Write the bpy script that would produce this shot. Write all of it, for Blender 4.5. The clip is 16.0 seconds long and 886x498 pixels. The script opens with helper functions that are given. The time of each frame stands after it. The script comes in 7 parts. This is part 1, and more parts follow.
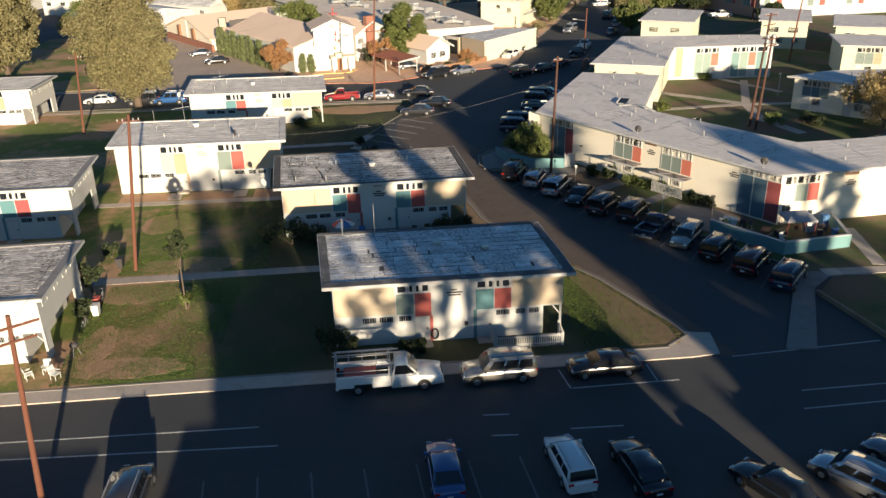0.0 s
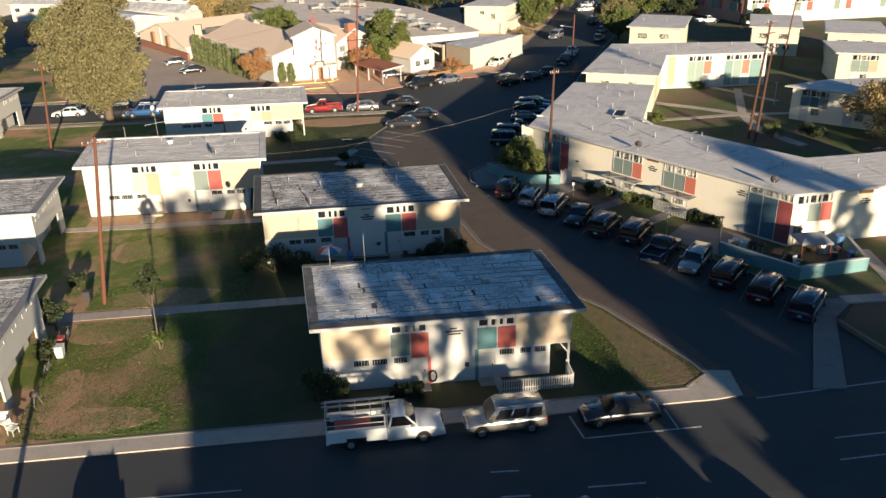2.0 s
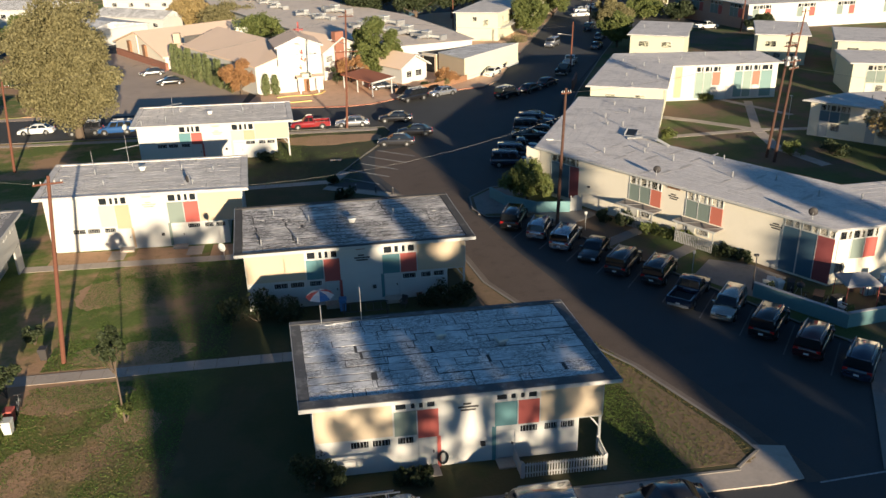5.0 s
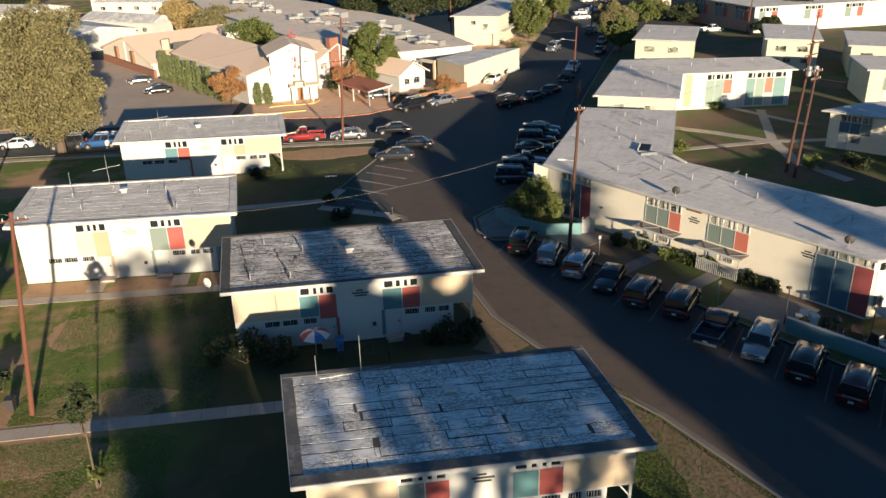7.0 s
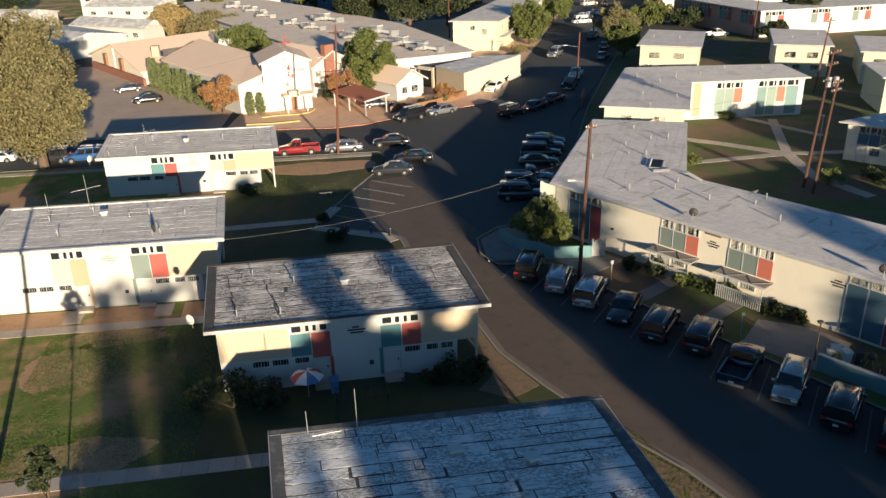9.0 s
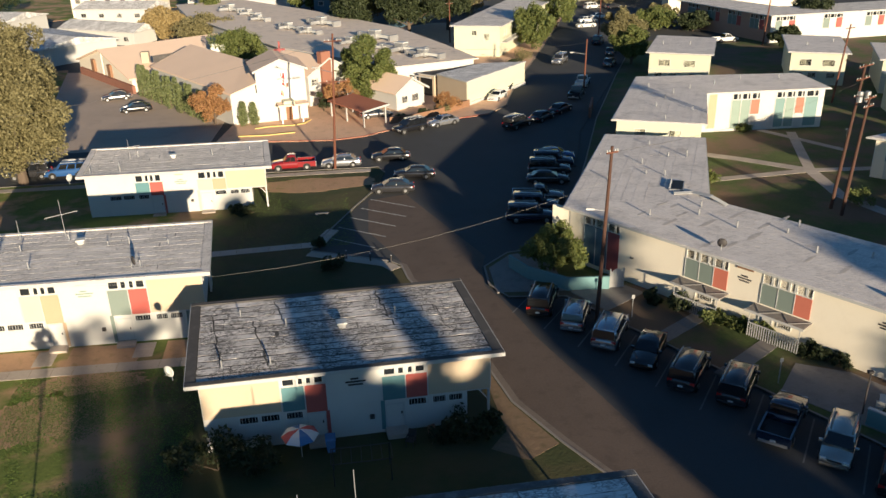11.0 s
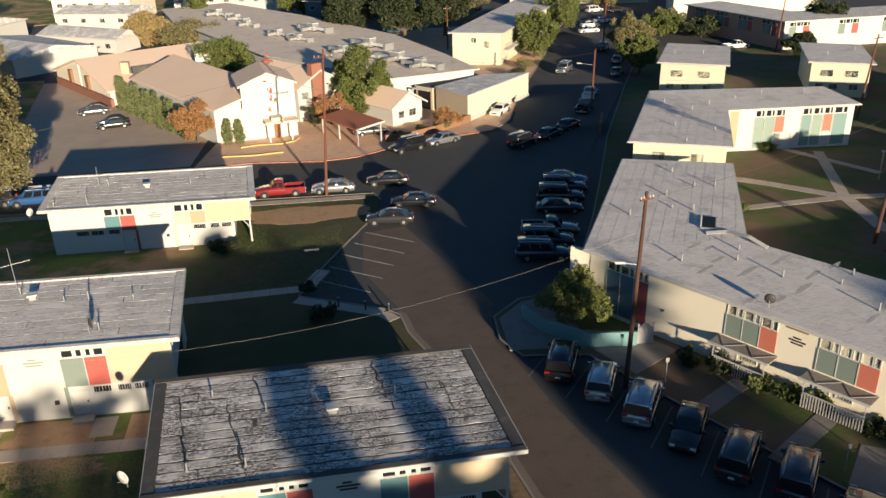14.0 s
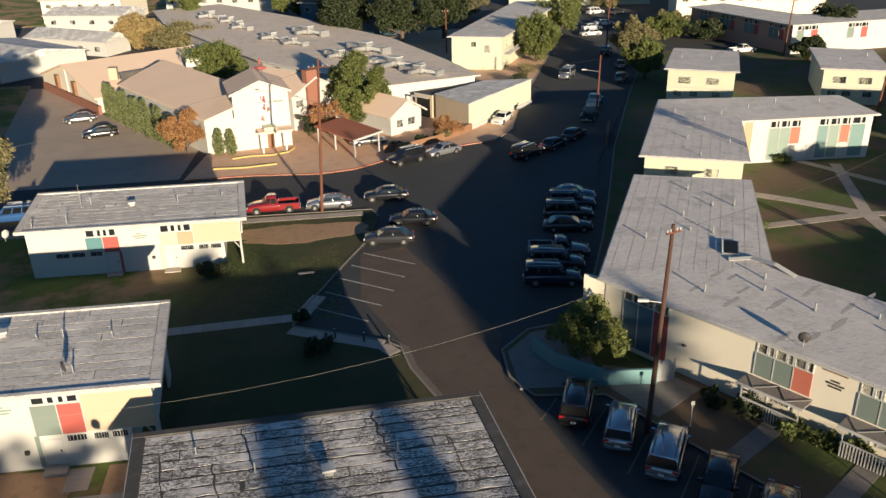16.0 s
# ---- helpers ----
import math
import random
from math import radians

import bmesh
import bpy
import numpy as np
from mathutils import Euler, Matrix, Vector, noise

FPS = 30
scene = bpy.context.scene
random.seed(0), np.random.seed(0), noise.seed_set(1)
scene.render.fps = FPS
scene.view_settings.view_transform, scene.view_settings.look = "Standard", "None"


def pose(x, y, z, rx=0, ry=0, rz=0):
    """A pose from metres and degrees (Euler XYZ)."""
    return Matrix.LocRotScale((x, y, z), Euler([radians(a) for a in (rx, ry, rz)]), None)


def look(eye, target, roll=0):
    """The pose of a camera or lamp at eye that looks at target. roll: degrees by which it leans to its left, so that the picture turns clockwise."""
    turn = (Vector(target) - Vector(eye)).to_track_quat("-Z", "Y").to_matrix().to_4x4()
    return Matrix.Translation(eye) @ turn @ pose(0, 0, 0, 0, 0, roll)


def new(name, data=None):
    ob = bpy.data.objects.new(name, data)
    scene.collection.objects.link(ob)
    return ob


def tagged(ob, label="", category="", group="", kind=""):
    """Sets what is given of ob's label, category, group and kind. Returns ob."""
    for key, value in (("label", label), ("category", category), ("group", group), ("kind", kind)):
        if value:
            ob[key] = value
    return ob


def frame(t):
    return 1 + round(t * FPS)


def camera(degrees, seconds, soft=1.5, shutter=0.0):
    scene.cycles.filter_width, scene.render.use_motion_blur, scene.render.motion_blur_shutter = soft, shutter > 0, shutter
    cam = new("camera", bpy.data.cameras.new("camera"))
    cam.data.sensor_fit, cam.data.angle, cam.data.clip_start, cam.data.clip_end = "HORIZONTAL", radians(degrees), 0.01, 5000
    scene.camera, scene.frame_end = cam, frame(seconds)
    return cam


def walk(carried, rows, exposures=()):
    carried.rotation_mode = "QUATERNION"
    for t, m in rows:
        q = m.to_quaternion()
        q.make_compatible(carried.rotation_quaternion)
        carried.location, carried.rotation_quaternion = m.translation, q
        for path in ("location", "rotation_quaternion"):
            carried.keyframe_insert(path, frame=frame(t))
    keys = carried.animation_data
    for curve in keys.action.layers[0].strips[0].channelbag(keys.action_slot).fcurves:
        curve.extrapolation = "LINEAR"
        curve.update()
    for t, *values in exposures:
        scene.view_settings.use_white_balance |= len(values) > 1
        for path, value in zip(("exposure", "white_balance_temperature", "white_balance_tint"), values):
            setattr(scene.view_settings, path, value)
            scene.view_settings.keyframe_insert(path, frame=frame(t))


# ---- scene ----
cam = camera(57.1, 16.0)
PATH = [
    (0, (3.569, -50.605, 29.623), (3.719, -48.781, 28.817), -1.5),
    (0.5, (3.41, -49.487, 29.568), (3.566, -47.663, 28.764), -1.5),
    (1, (3.229, -47.738, 29.614), (3.417, -45.916, 28.811), -1.5),
    (1.5, (3.0, -46.445, 29.63), (3.195, -44.623, 28.828), -1.4),
    (2, (2.889, -45.303, 29.628), (3.089, -43.481, 28.827), -1.4),
    (2.5, (2.733, -43.706, 29.66), (2.94, -41.885, 28.861), -1.4),
    (3, (2.598, -42.039, 29.634), (2.811, -40.217, 28.835), -1.4),
    (3.5, (2.634, -40.807, 29.605), (2.849, -38.985, 28.808), -1.5),
    (4, (2.504, -39.227, 29.731), (2.727, -37.408, 28.93), -1.5),
    (6.5, (2.542, -33.169, 29.631), (2.783, -31.35, 28.835), -1.4),
    (7, (2.583, -31.164, 29.908), (2.828, -29.348, 29.107), -1.5),
    (7.5, (2.624, -30.072, 29.839), (2.872, -28.255, 29.04), -1.5),
    (8, (2.731, -28.678, 29.861), (2.98, -26.861, 29.063), -1.5),
    (8.5, (2.82, -27.088, 29.957), (3.072, -25.272, 29.157), -1.6),
    (9, (2.937, -26.177, 30.02), (3.189, -24.361, 29.221), -1.6),
    (11.5, (3.266, -18.717, 30.187), (3.527, -16.903, 29.387), -1.5),
    (12, (3.418, -17.608, 30.222), (3.679, -15.794, 29.423), -1.6),
    (12.5, (3.507, -16.154, 30.35), (3.77, -14.34, 29.548), -1.5),
    (13, (3.596, -14.85, 30.412), (3.86, -13.037, 29.609), -1.5),
    (13.5, (3.723, -13.182, 30.391), (3.99, -11.369, 29.589), -1.5),
    (14, (3.773, -11.156, 30.515), (4.045, -9.345, 29.711), -1.5),
    (14.5, (3.804, -10.073, 30.58), (4.079, -8.263, 29.775), -1.5),
    (15, (3.866, -8.6, 30.611), (4.143, -6.79, 29.806), -1.5),
    (15.5, (3.933, -7.487, 30.65), (4.212, -5.677, 29.845), -1.4),
    (16, (3.942, -6.266, 30.766), (4.224, -4.458, 29.958), -1.4),
]
walk(cam, [(t, look(eye, target, roll)) for t, eye, target, roll in PATH], ((0.0, 1.08), (8.0, 0.99), (11.5, 0.90), (13.0, 0.86), (16.0, 0.78)))
from mathutils import geometry

# ---- world and sun ----
SUN_DIR = Vector((0.235, -1.0, 0.174)).normalized()
world = bpy.data.worlds.new("world")
scene.world = world
world.use_nodes = True
wn = world.node_tree.nodes
sky = wn.new("ShaderNodeTexSky")
sky.sky_type = "NISHITA"
sky.sun_disc = False
sky.sun_elevation = math.asin(SUN_DIR.z)
sky.sun_rotation = math.atan2(SUN_DIR.x, SUN_DIR.y)
sky.air_density, sky.dust_density, sky.ozone_density = 1.0, 0.2, 2.5
cool = wn.new("ShaderNodeMix")
cool.data_type, cool.blend_type = "RGBA", "MULTIPLY"
cool.inputs[0].default_value, cool.inputs[7].default_value = 1.0, (0.65, 0.96, 1.21, 1)
world.node_tree.links.new(sky.outputs[0], cool.inputs[6])
world.node_tree.links.new(cool.outputs[2], wn["Background"].inputs[0])
wn["Background"].inputs[1].default_value = 0.046
sun = new("sun", bpy.data.lights.new("sun", "SUN"))
sun.data.energy, sun.data.angle, sun.data.color = 5.0, radians(0.6), (1.0, 0.83, 0.595)
sun.matrix_world = look(SUN_DIR * 300, (0, 0, 0))

# ---- materials ----
def material(name, color, rough=0.8, spread=0.25, grain=6.0, broad=0.35, bump=0.15, metal=0.0, tint=None, spec=0.4, per_piece=0.0, stain=0.0, stain_color=(0.05, 0.04, 0.03), streak=0.0, crack=0.0):
    m = bpy.data.materials.new(name)
    m.use_nodes = True
    n, l = m.node_tree.nodes, m.node_tree.links
    b = n["Principled BSDF"]
    geo = n.new("ShaderNodeNewGeometry")
    fine, large = n.new("ShaderNodeTexNoise"), n.new("ShaderNodeTexNoise")
    fine.inputs["Scale"].default_value, fine.inputs["Detail"].default_value = grain, 6.0
    large.inputs["Scale"].default_value, large.inputs["Detail"].default_value = broad, 4.0
    l.new(geo.outputs["Position"], fine.inputs["Vector"])
    l.new(geo.outputs["Position"], large.inputs["Vector"])
    dark = tuple(c * (1 - spread) for c in color)
    light = tuple(min(1, c * (1 + spread * 0.6)) for c in (tint or color))
    ramp = n.new("ShaderNodeMix")
    ramp.data_type = "RGBA"
    ramp.inputs[6].default_value, ramp.inputs[7].default_value = (*dark, 1), (*light, 1)
    mix = n.new("ShaderNodeMath")
    mix.operation = "MULTIPLY_ADD"
    mix.inputs[1].default_value, mix.inputs[2].default_value = 0.55, -0.05
    l.new(fine.outputs[0], mix.inputs[0])
    add = n.new("ShaderNodeMath")
    add.operation, add.use_clamp = "MULTIPLY_ADD", True
    add.inputs[1].default_value = 0.55
    l.new(large.outputs[0], add.inputs[0])
    l.new(mix.outputs[0], add.inputs[2])
    l.new(add.outputs[0], ramp.inputs[0])
    out = ramp.outputs[2]
    if stain:
        blot = n.new("ShaderNodeTexNoise")
        blot.inputs["Scale"].default_value, blot.inputs["Detail"].default_value, blot.inputs["Roughness"].default_value = broad * 2.7, 7.0, 0.65
        l.new(geo.outputs["Position"], blot.inputs["Vector"])
        cut = n.new("ShaderNodeMapRange")
        cut.inputs["From Min"].default_value, cut.inputs["From Max"].default_value = 0.52, 0.72
        cut.inputs["To Max"].default_value = stain
        l.new(blot.outputs[0], cut.inputs["Value"])
        sm = n.new("ShaderNodeMix")
        sm.data_type = "RGBA"
        sm.inputs[7].default_value = (*stain_color, 1)
        l.new(cut.outputs[0], sm.inputs[0])
        l.new(out, sm.inputs[6])
        out = sm.outputs[2]
    if streak:
        mp = n.new("ShaderNodeMapping")
        mp.inputs["Scale"].default_value = (0.8, 4.5, 1.0)
        l.new(geo.outputs["Position"], mp.inputs["Vector"])
        sn = n.new("ShaderNodeTexNoise")
        sn.inputs["Scale"].default_value, sn.inputs["Detail"].default_value, sn.inputs["Roughness"].default_value = 1.6, 8.0, 0.7
        l.new(mp.outputs[0], sn.inputs["Vector"])
        sc = n.new("ShaderNodeMapRange")
        sc.inputs["From Min"].default_value, sc.inputs["From Max"].default_value, sc.inputs["To Max"].default_value = 0.53, 0.62, streak
        l.new(sn.outputs[0], sc.inputs["Value"])
        sx = n.new("ShaderNodeMix")
        sx.data_type = "RGBA"
        sx.inputs[7].default_value = (0.13, 0.125, 0.12, 1)
        l.new(sc.outputs[0], sx.inputs[0])
        l.new(out, sx.inputs[6])
        out = sx.outputs[2]
    if crack:
        mp = n.new("ShaderNodeMapping")
        mp.inputs["Scale"].default_value = (1.0, 2.6, 1.0)
        l.new(geo.outputs["Position"], mp.inputs["Vector"])
        cn = n.new("ShaderNodeTexNoise")
        cn.inputs["Scale"].default_value, cn.inputs["Detail"].default_value, cn.inputs["Roughness"].default_value = 3.0, 4.0, 0.62
        l.new(mp.outputs[0], cn.inputs["Vector"])
        off = n.new("ShaderNodeMath")
        off.operation = "SUBTRACT"
        off.inputs[1].default_value = 0.5
        l.new(cn.outputs[0], off.inputs[0])
        ab = n.new("ShaderNodeMath")
        ab.operation = "ABSOLUTE"
        l.new(off.outputs[0], ab.inputs[0])
        rim = n.new("ShaderNodeMapRange")
        rim.inputs["From Min"].default_value, rim.inputs["From Max"].default_value = 0.02, 0.065
        rim.inputs["To Min"].default_value, rim.inputs["To Max"].default_value = crack, 0.0
        l.new(ab.outputs[0], rim.inputs["Value"])
        area = n.new("ShaderNodeTexNoise")
        area.inputs["Scale"].default_value, area.inputs["Detail"].default_value = 0.55, 3.0
        l.new(geo.outputs["Position"], area.inputs["Vector"])
        am = n.new("ShaderNodeMapRange")
        am.inputs["From Min"].default_value, am.inputs["From Max"].default_value = 0.36, 0.50
        l.new(area.outputs[0], am.inputs["Value"])
        mul = n.new("ShaderNodeMath")
        mul.operation = "MULTIPLY"
        l.new(rim.outputs[0], mul.inputs[0])
        l.new(am.outputs[0], mul.inputs[1])
        cx = n.new("ShaderNodeMix")
        cx.data_type = "RGBA"
        cx.inputs[7].default_value = (0.07, 0.066, 0.062, 1)
        l.new(mul.outputs[0], cx.inputs[0])
        l.new(out, cx.inputs[6])
        out = cx.outputs[2]
    if per_piece:
        info = n.new("ShaderNodeObjectInfo")
        val = n.new("ShaderNodeMapRange")
        val.inputs["To Min"].default_value, val.inputs["To Max"].default_value = 1 - per_piece, 1 + per_piece
        l.new(info.outputs["Random"], val.inputs["Value"])
        hsv = n.new("ShaderNodeHueSaturation")
        l.new(val.outputs[0], hsv.inputs["Value"])
        l.new(out, hsv.inputs["Color"])
        out = hsv.outputs[0]
    l.new(out, b.inputs["Base Color"])
    b.inputs["Roughness"].default_value, b.inputs["Metallic"].default_value = rough, metal
    b.inputs["Specular IOR Level"].default_value = spec
    if bump:
        bp = n.new("ShaderNodeBump")
        bp.inputs["Strength"].default_value, bp.inputs["Distance"].default_value = bump, 0.05
        l.new(fine.outputs[0], bp.inputs["Height"])
        l.new(bp.outputs[0], b.inputs["Normal"])
    return m


def leaf_material(name, a, c):
    m = bpy.data.materials.new(name)
    m.use_nodes = True
    n, l = m.node_tree.nodes, m.node_tree.links
    b = n["Principled BSDF"]
    geo = n.new("ShaderNodeNewGeometry")
    mx = n.new("ShaderNodeMix")
    mx.data_type = "RGBA"
    mx.inputs[6].default_value, mx.inputs[7].default_value = (*a, 1), (*c, 1)
    l.new(geo.outputs["Random Per Island"], mx.inputs[0])
    l.new(mx.outputs[2], b.inputs["Base Color"])
    b.inputs["Roughness"].default_value = 0.7
    tr = n.new("ShaderNodeBsdfTranslucent")
    l.new(mx.outputs[2], tr.inputs["Color"])
    ms = n.new("ShaderNodeMixShader")
    ms.inputs[0].default_value = 0.25
    l.new(b.outputs[0], ms.inputs[1])
    l.new(tr.outputs[0], ms.inputs[2])
    l.new(ms.outputs[0], n["Material Output"].inputs[0])
    return m


M = {
    "asphalt": material("asphalt", (0.067, 0.068, 0.070), 0.85, 0.35, 9, 0.12, 0.2, stain=0.35, stain_color=(0.045, 0.042, 0.04)),
    # Browner, brighter asphalt: sunlight on the lane painted into the colour.
    "asphalt_worn": material("asphalt_worn", (0.125, 0.093, 0.075), 0.9, 0.4, 7, 0.3, 0.3, stain=0.7, stain_color=(0.075, 0.058, 0.048)),
    "asphalt_pale": material("asphalt_pale", (0.075, 0.073, 0.072), 0.9, 0.3, 8, 0.2, 0.2, stain=0.3),
    # Church lot asphalt, with the low sun's brightness put into its colour.
    "asphalt_sunlit_lot": material("worn_lot_asphalt", (0.50, 0.395, 0.315), 0.9, 0.3, 7, 0.15, 0.2, stain=0.5, stain_color=(0.33, 0.26, 0.21)),
    "concrete": material("concrete", (0.46, 0.39, 0.33), 0.9, 0.25, 5, 0.3, 0.15, per_piece=0.08, stain=0.3, stain_color=(0.16, 0.13, 0.11)),
    "kerb": material("kerb", (0.27, 0.245, 0.22), 0.9, 0.25, 6, 0.4, 0.1, stain=0.3, stain_color=(0.14, 0.12, 0.1)),
    "line_faint": material("faded_road_paint", (0.17, 0.17, 0.17), 0.85, 0.4, 12, 1.2, 0.0, stain=0.7, stain_color=(0.085, 0.085, 0.085)),
    "yellow_kerb": material("yellow_kerb", (0.62, 0.45, 0.16), 0.8, 0.25, 6, 0.5, 0.1, stain=0.4, stain_color=(0.4, 0.3, 0.18)),
    "pink": material("dusty_pink_stucco", (0.50, 0.30, 0.22), 0.88, 0.1, 14, 0.4, 0.15),
    "edge_tar": material("tarred_roof_edge", (0.12, 0.118, 0.12), 0.95, 0.35, 7, 0.6, 0.4, stain=0.6, stain_color=(0.33, 0.32, 0.31)),
    "red_kerb": material("red_kerb", (0.42, 0.10, 0.08), 0.8, 0.3, 6, 0.5, 0.1),
    "line": material("road_paint", (0.42, 0.42, 0.41), 0.8, 0.4, 12, 1.2, 0.0, stain=0.6, stain_color=(0.08, 0.08, 0.08)),
    "dirt": material("dry_soil", (0.28, 0.20, 0.13), 0.95, 0.4, 4, 0.2, 0.4, stain=0.5, stain_color=(0.10, 0.085, 0.045)),
    "paving": material("tan_paving", (0.74, 0.48, 0.32), 0.9, 0.25, 5, 0.3, 0.15, stain=0.4, stain_color=(0.34, 0.22, 0.15)),
    "white": material("white_stucco", (0.55, 0.54, 0.515), 0.85, 0.10, 18, 0.4, 0.15, stain=0.12, stain_color=(0.45, 0.40, 0.33)),
    "cream": material("cream_stucco", (0.80, 0.73, 0.60), 0.88, 0.08, 18, 0.4, 0.15, stain=0.1, stain_color=(0.45, 0.38, 0.28)),
    "yellow": material("pale_yellow_stucco", (0.57, 0.56, 0.43), 0.88, 0.08, 18, 0.4, 0.15),
    "beige": material("beige_board", (0.52, 0.42, 0.305), 0.85, 0.08, 10, 0.5, 0.1),
    "teal": material("teal_board", (0.10, 0.22, 0.24), 0.7, 0.12, 10, 0.8, 0.08),
    "sage": material("sage_board", (0.19, 0.235, 0.21), 0.75, 0.12, 10, 0.8, 0.08),
    "palegreen": material("pale_green_board", (0.42, 0.48, 0.38), 0.75, 0.12, 10, 0.8, 0.08),
    "orange": material("orange_board", (0.46, 0.33, 0.22), 0.75, 0.12, 10, 0.8, 0.08),
    "red": material("red_board", (0.43, 0.098, 0.082), 0.75, 0.12, 10, 0.8, 0.08),
    "sagelight": material("light_sage_board", (0.24, 0.31, 0.27), 0.75, 0.12, 10, 0.8, 0.08),
    "teallight": material("grey_teal_board", (0.17, 0.27, 0.26), 0.75, 0.12, 10, 0.8, 0.08),
    "coral": material("coral_board", (0.52, 0.16, 0.11), 0.75, 0.12, 10, 0.8, 0.08),
    "maroon": material("maroon_board", (0.30, 0.075, 0.075), 0.75, 0.12, 10, 0.8, 0.08),
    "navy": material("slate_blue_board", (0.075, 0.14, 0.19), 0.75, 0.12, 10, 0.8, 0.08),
    "brick": material("red_brick_wall", (0.29, 0.13, 0.09), 0.9, 0.25, 9, 0.5, 0.2),
    "tealwall": material("teal_painted_block", (0.16, 0.30, 0.31), 0.85, 0.15, 6, 0.5, 0.15),
    "trim": material("white_trim", (0.485, 0.48, 0.465), 0.6, 0.1, 10, 0.6, 0.05),
    "roof_a": material("pale_roofing", (0.84, 0.82, 0.80), 0.9, 0.15, 7, 0.25, 0.3, per_piece=0.10, stain=0.5, stain_color=(0.42, 0.40, 0.39), streak=0.5, crack=0.7),
    "roof_b": material("weathered_roofing", (0.76, 0.71, 0.67), 0.9, 0.22, 7, 0.3, 0.3, per_piece=0.14, stain=0.7, stain_color=(0.30, 0.275, 0.255), streak=0.8, crack=1.0),
    "roof_c": material("grey_brown_roofing", (0.86, 0.80, 0.74), 0.9, 0.14, 7, 0.3, 0.3, per_piece=0.10, stain=0.35, stain_color=(0.54, 0.49, 0.45), streak=0.22, crack=0.45),
    "roof_e": material("grey_roll_roofing", (0.77, 0.71, 0.665), 0.92, 0.14, 9, 0.18, 0.3, per_piece=0.05, stain=0.6, stain_color=(0.38, 0.35, 0.33), streak=0.3, crack=0.2),
    "roof_tan": material("tan_gravel_roofing", (0.82, 0.69, 0.57), 0.92, 0.16, 9, 0.2, 0.3, stain=0.6, stain_color=(0.46, 0.39, 0.33)),
    "edge_pale": material("pale_roof_edge", (0.26, 0.25, 0.245), 0.95, 0.3, 7, 0.4, 0.3, stain=0.5, stain_color=(0.12, 0.11, 0.105)),
    "roof_edge": material("dark_roof_edge", (0.085, 0.08, 0.078), 0.95, 0.3, 7, 0.4, 0.3, stain=0.4, stain_color=(0.2, 0.18, 0.17)),
    "tan_roof": material("tan_shingle_roof", (0.84, 0.63, 0.48), 0.9, 0.12, 14, 0.25, 0.2),
    "rust_roof": material("rust_tile_roof", (0.40, 0.145, 0.085), 0.85, 0.2, 10, 0.5, 0.2),
    "black": material("black_void", (0.012, 0.012, 0.013), 0.6, 0.1, 5, 1, 0.0),
    "glass": material("window_glass", (0.02, 0.024, 0.03), 0.08, 0.1, 2, 0.5, 0.0, spec=0.8),
    "frame": material("window_frame", (0.60, 0.60, 0.58), 0.5, 0.1, 10, 1, 0.0),
    "metal": material("galvanised_steel", (0.45, 0.45, 0.45), 0.45, 0.2, 12, 1.0, 0.05, metal=0.6),
    "darkmetal": material("dark_iron", (0.05, 0.045, 0.045), 0.6, 0.2, 12, 1.0, 0.05),
    "pole": material("weathered_pole_timber", (0.15, 0.058, 0.036), 0.9, 0.35, 9, 0.8, 0.3),
    # Darker timber copy for poles that stand in shade.
    "pole_shaded": material("creosoted_pole_timber", (0.085, 0.042, 0.03), 0.9, 0.35, 9, 0.8, 0.3),
    # Darker concrete copy; on aprons and paths it paints in their shade.
    "concrete_dark": material("old_concrete", (0.25, 0.225, 0.205), 0.9, 0.3, 5, 0.3, 0.15, per_piece=0.08, stain=0.5, stain_color=(0.12, 0.105, 0.095)),
    "soil_dark": material("damp_soil", (0.23, 0.155, 0.095), 0.95, 0.4, 4, 0.6, 0.5, stain=0.6, stain_color=(0.09, 0.085, 0.035)),
    "tent": material("grey_cloth", (0.36, 0.35, 0.36), 0.85, 0.15, 10, 1, 0.0),
    "gutter": material("gutter_concrete", (0.185, 0.15, 0.125), 0.9, 0.3, 6, 0.4, 0.15, stain=0.6, stain_color=(0.12, 0.095, 0.08)),
    "bark": material("bark", (0.13, 0.095, 0.07), 0.95, 0.4, 8, 1.0, 0.5),
    "wood": material("brown_wood", (0.26, 0.14, 0.08), 0.8, 0.3, 8, 0.8, 0.2),
    "tyre": material("tyre_rubber", (0.018, 0.018, 0.018), 0.85, 0.2, 10, 1, 0.1),
    "rim": material("alloy_rim", (0.45, 0.45, 0.46), 0.35, 0.1, 10, 1, 0.0, metal=0.8),
    "carglass": material("car_glass", (0.012, 0.014, 0.017), 0.05, 0.1, 2, 0.5, 0.0, spec=0.9),
    "lamp": material("lamp_lens", (0.7, 0.7, 0.68), 0.2, 0.05, 10, 1, 0.0),
    "tail": material("tail_lens", (0.40, 0.015, 0.015), 0.25, 0.1, 10, 1, 0.0),
    "plate": material("pale_plate", (0.65, 0.65, 0.65), 0.5, 0.1, 10, 1, 0.0),
    "plastic": material("pale_plastic", (0.6, 0.6, 0.57), 0.5, 0.1, 10, 1, 0.0),
    "cable": material("grey_cable", (0.30, 0.29, 0.27), 0.6, 0.1, 10, 1, 0.0),
    "umb_red": material("red_cloth", (0.48, 0.10, 0.10), 0.8, 0.1, 10, 1, 0.0),
    "umb_blue": material("blue_cloth", (0.08, 0.20, 0.40), 0.8, 0.1, 10, 1, 0.0),
    "umb_white": material("white_cloth", (0.70, 0.70, 0.70), 0.8, 0.1, 10, 1, 0.0),
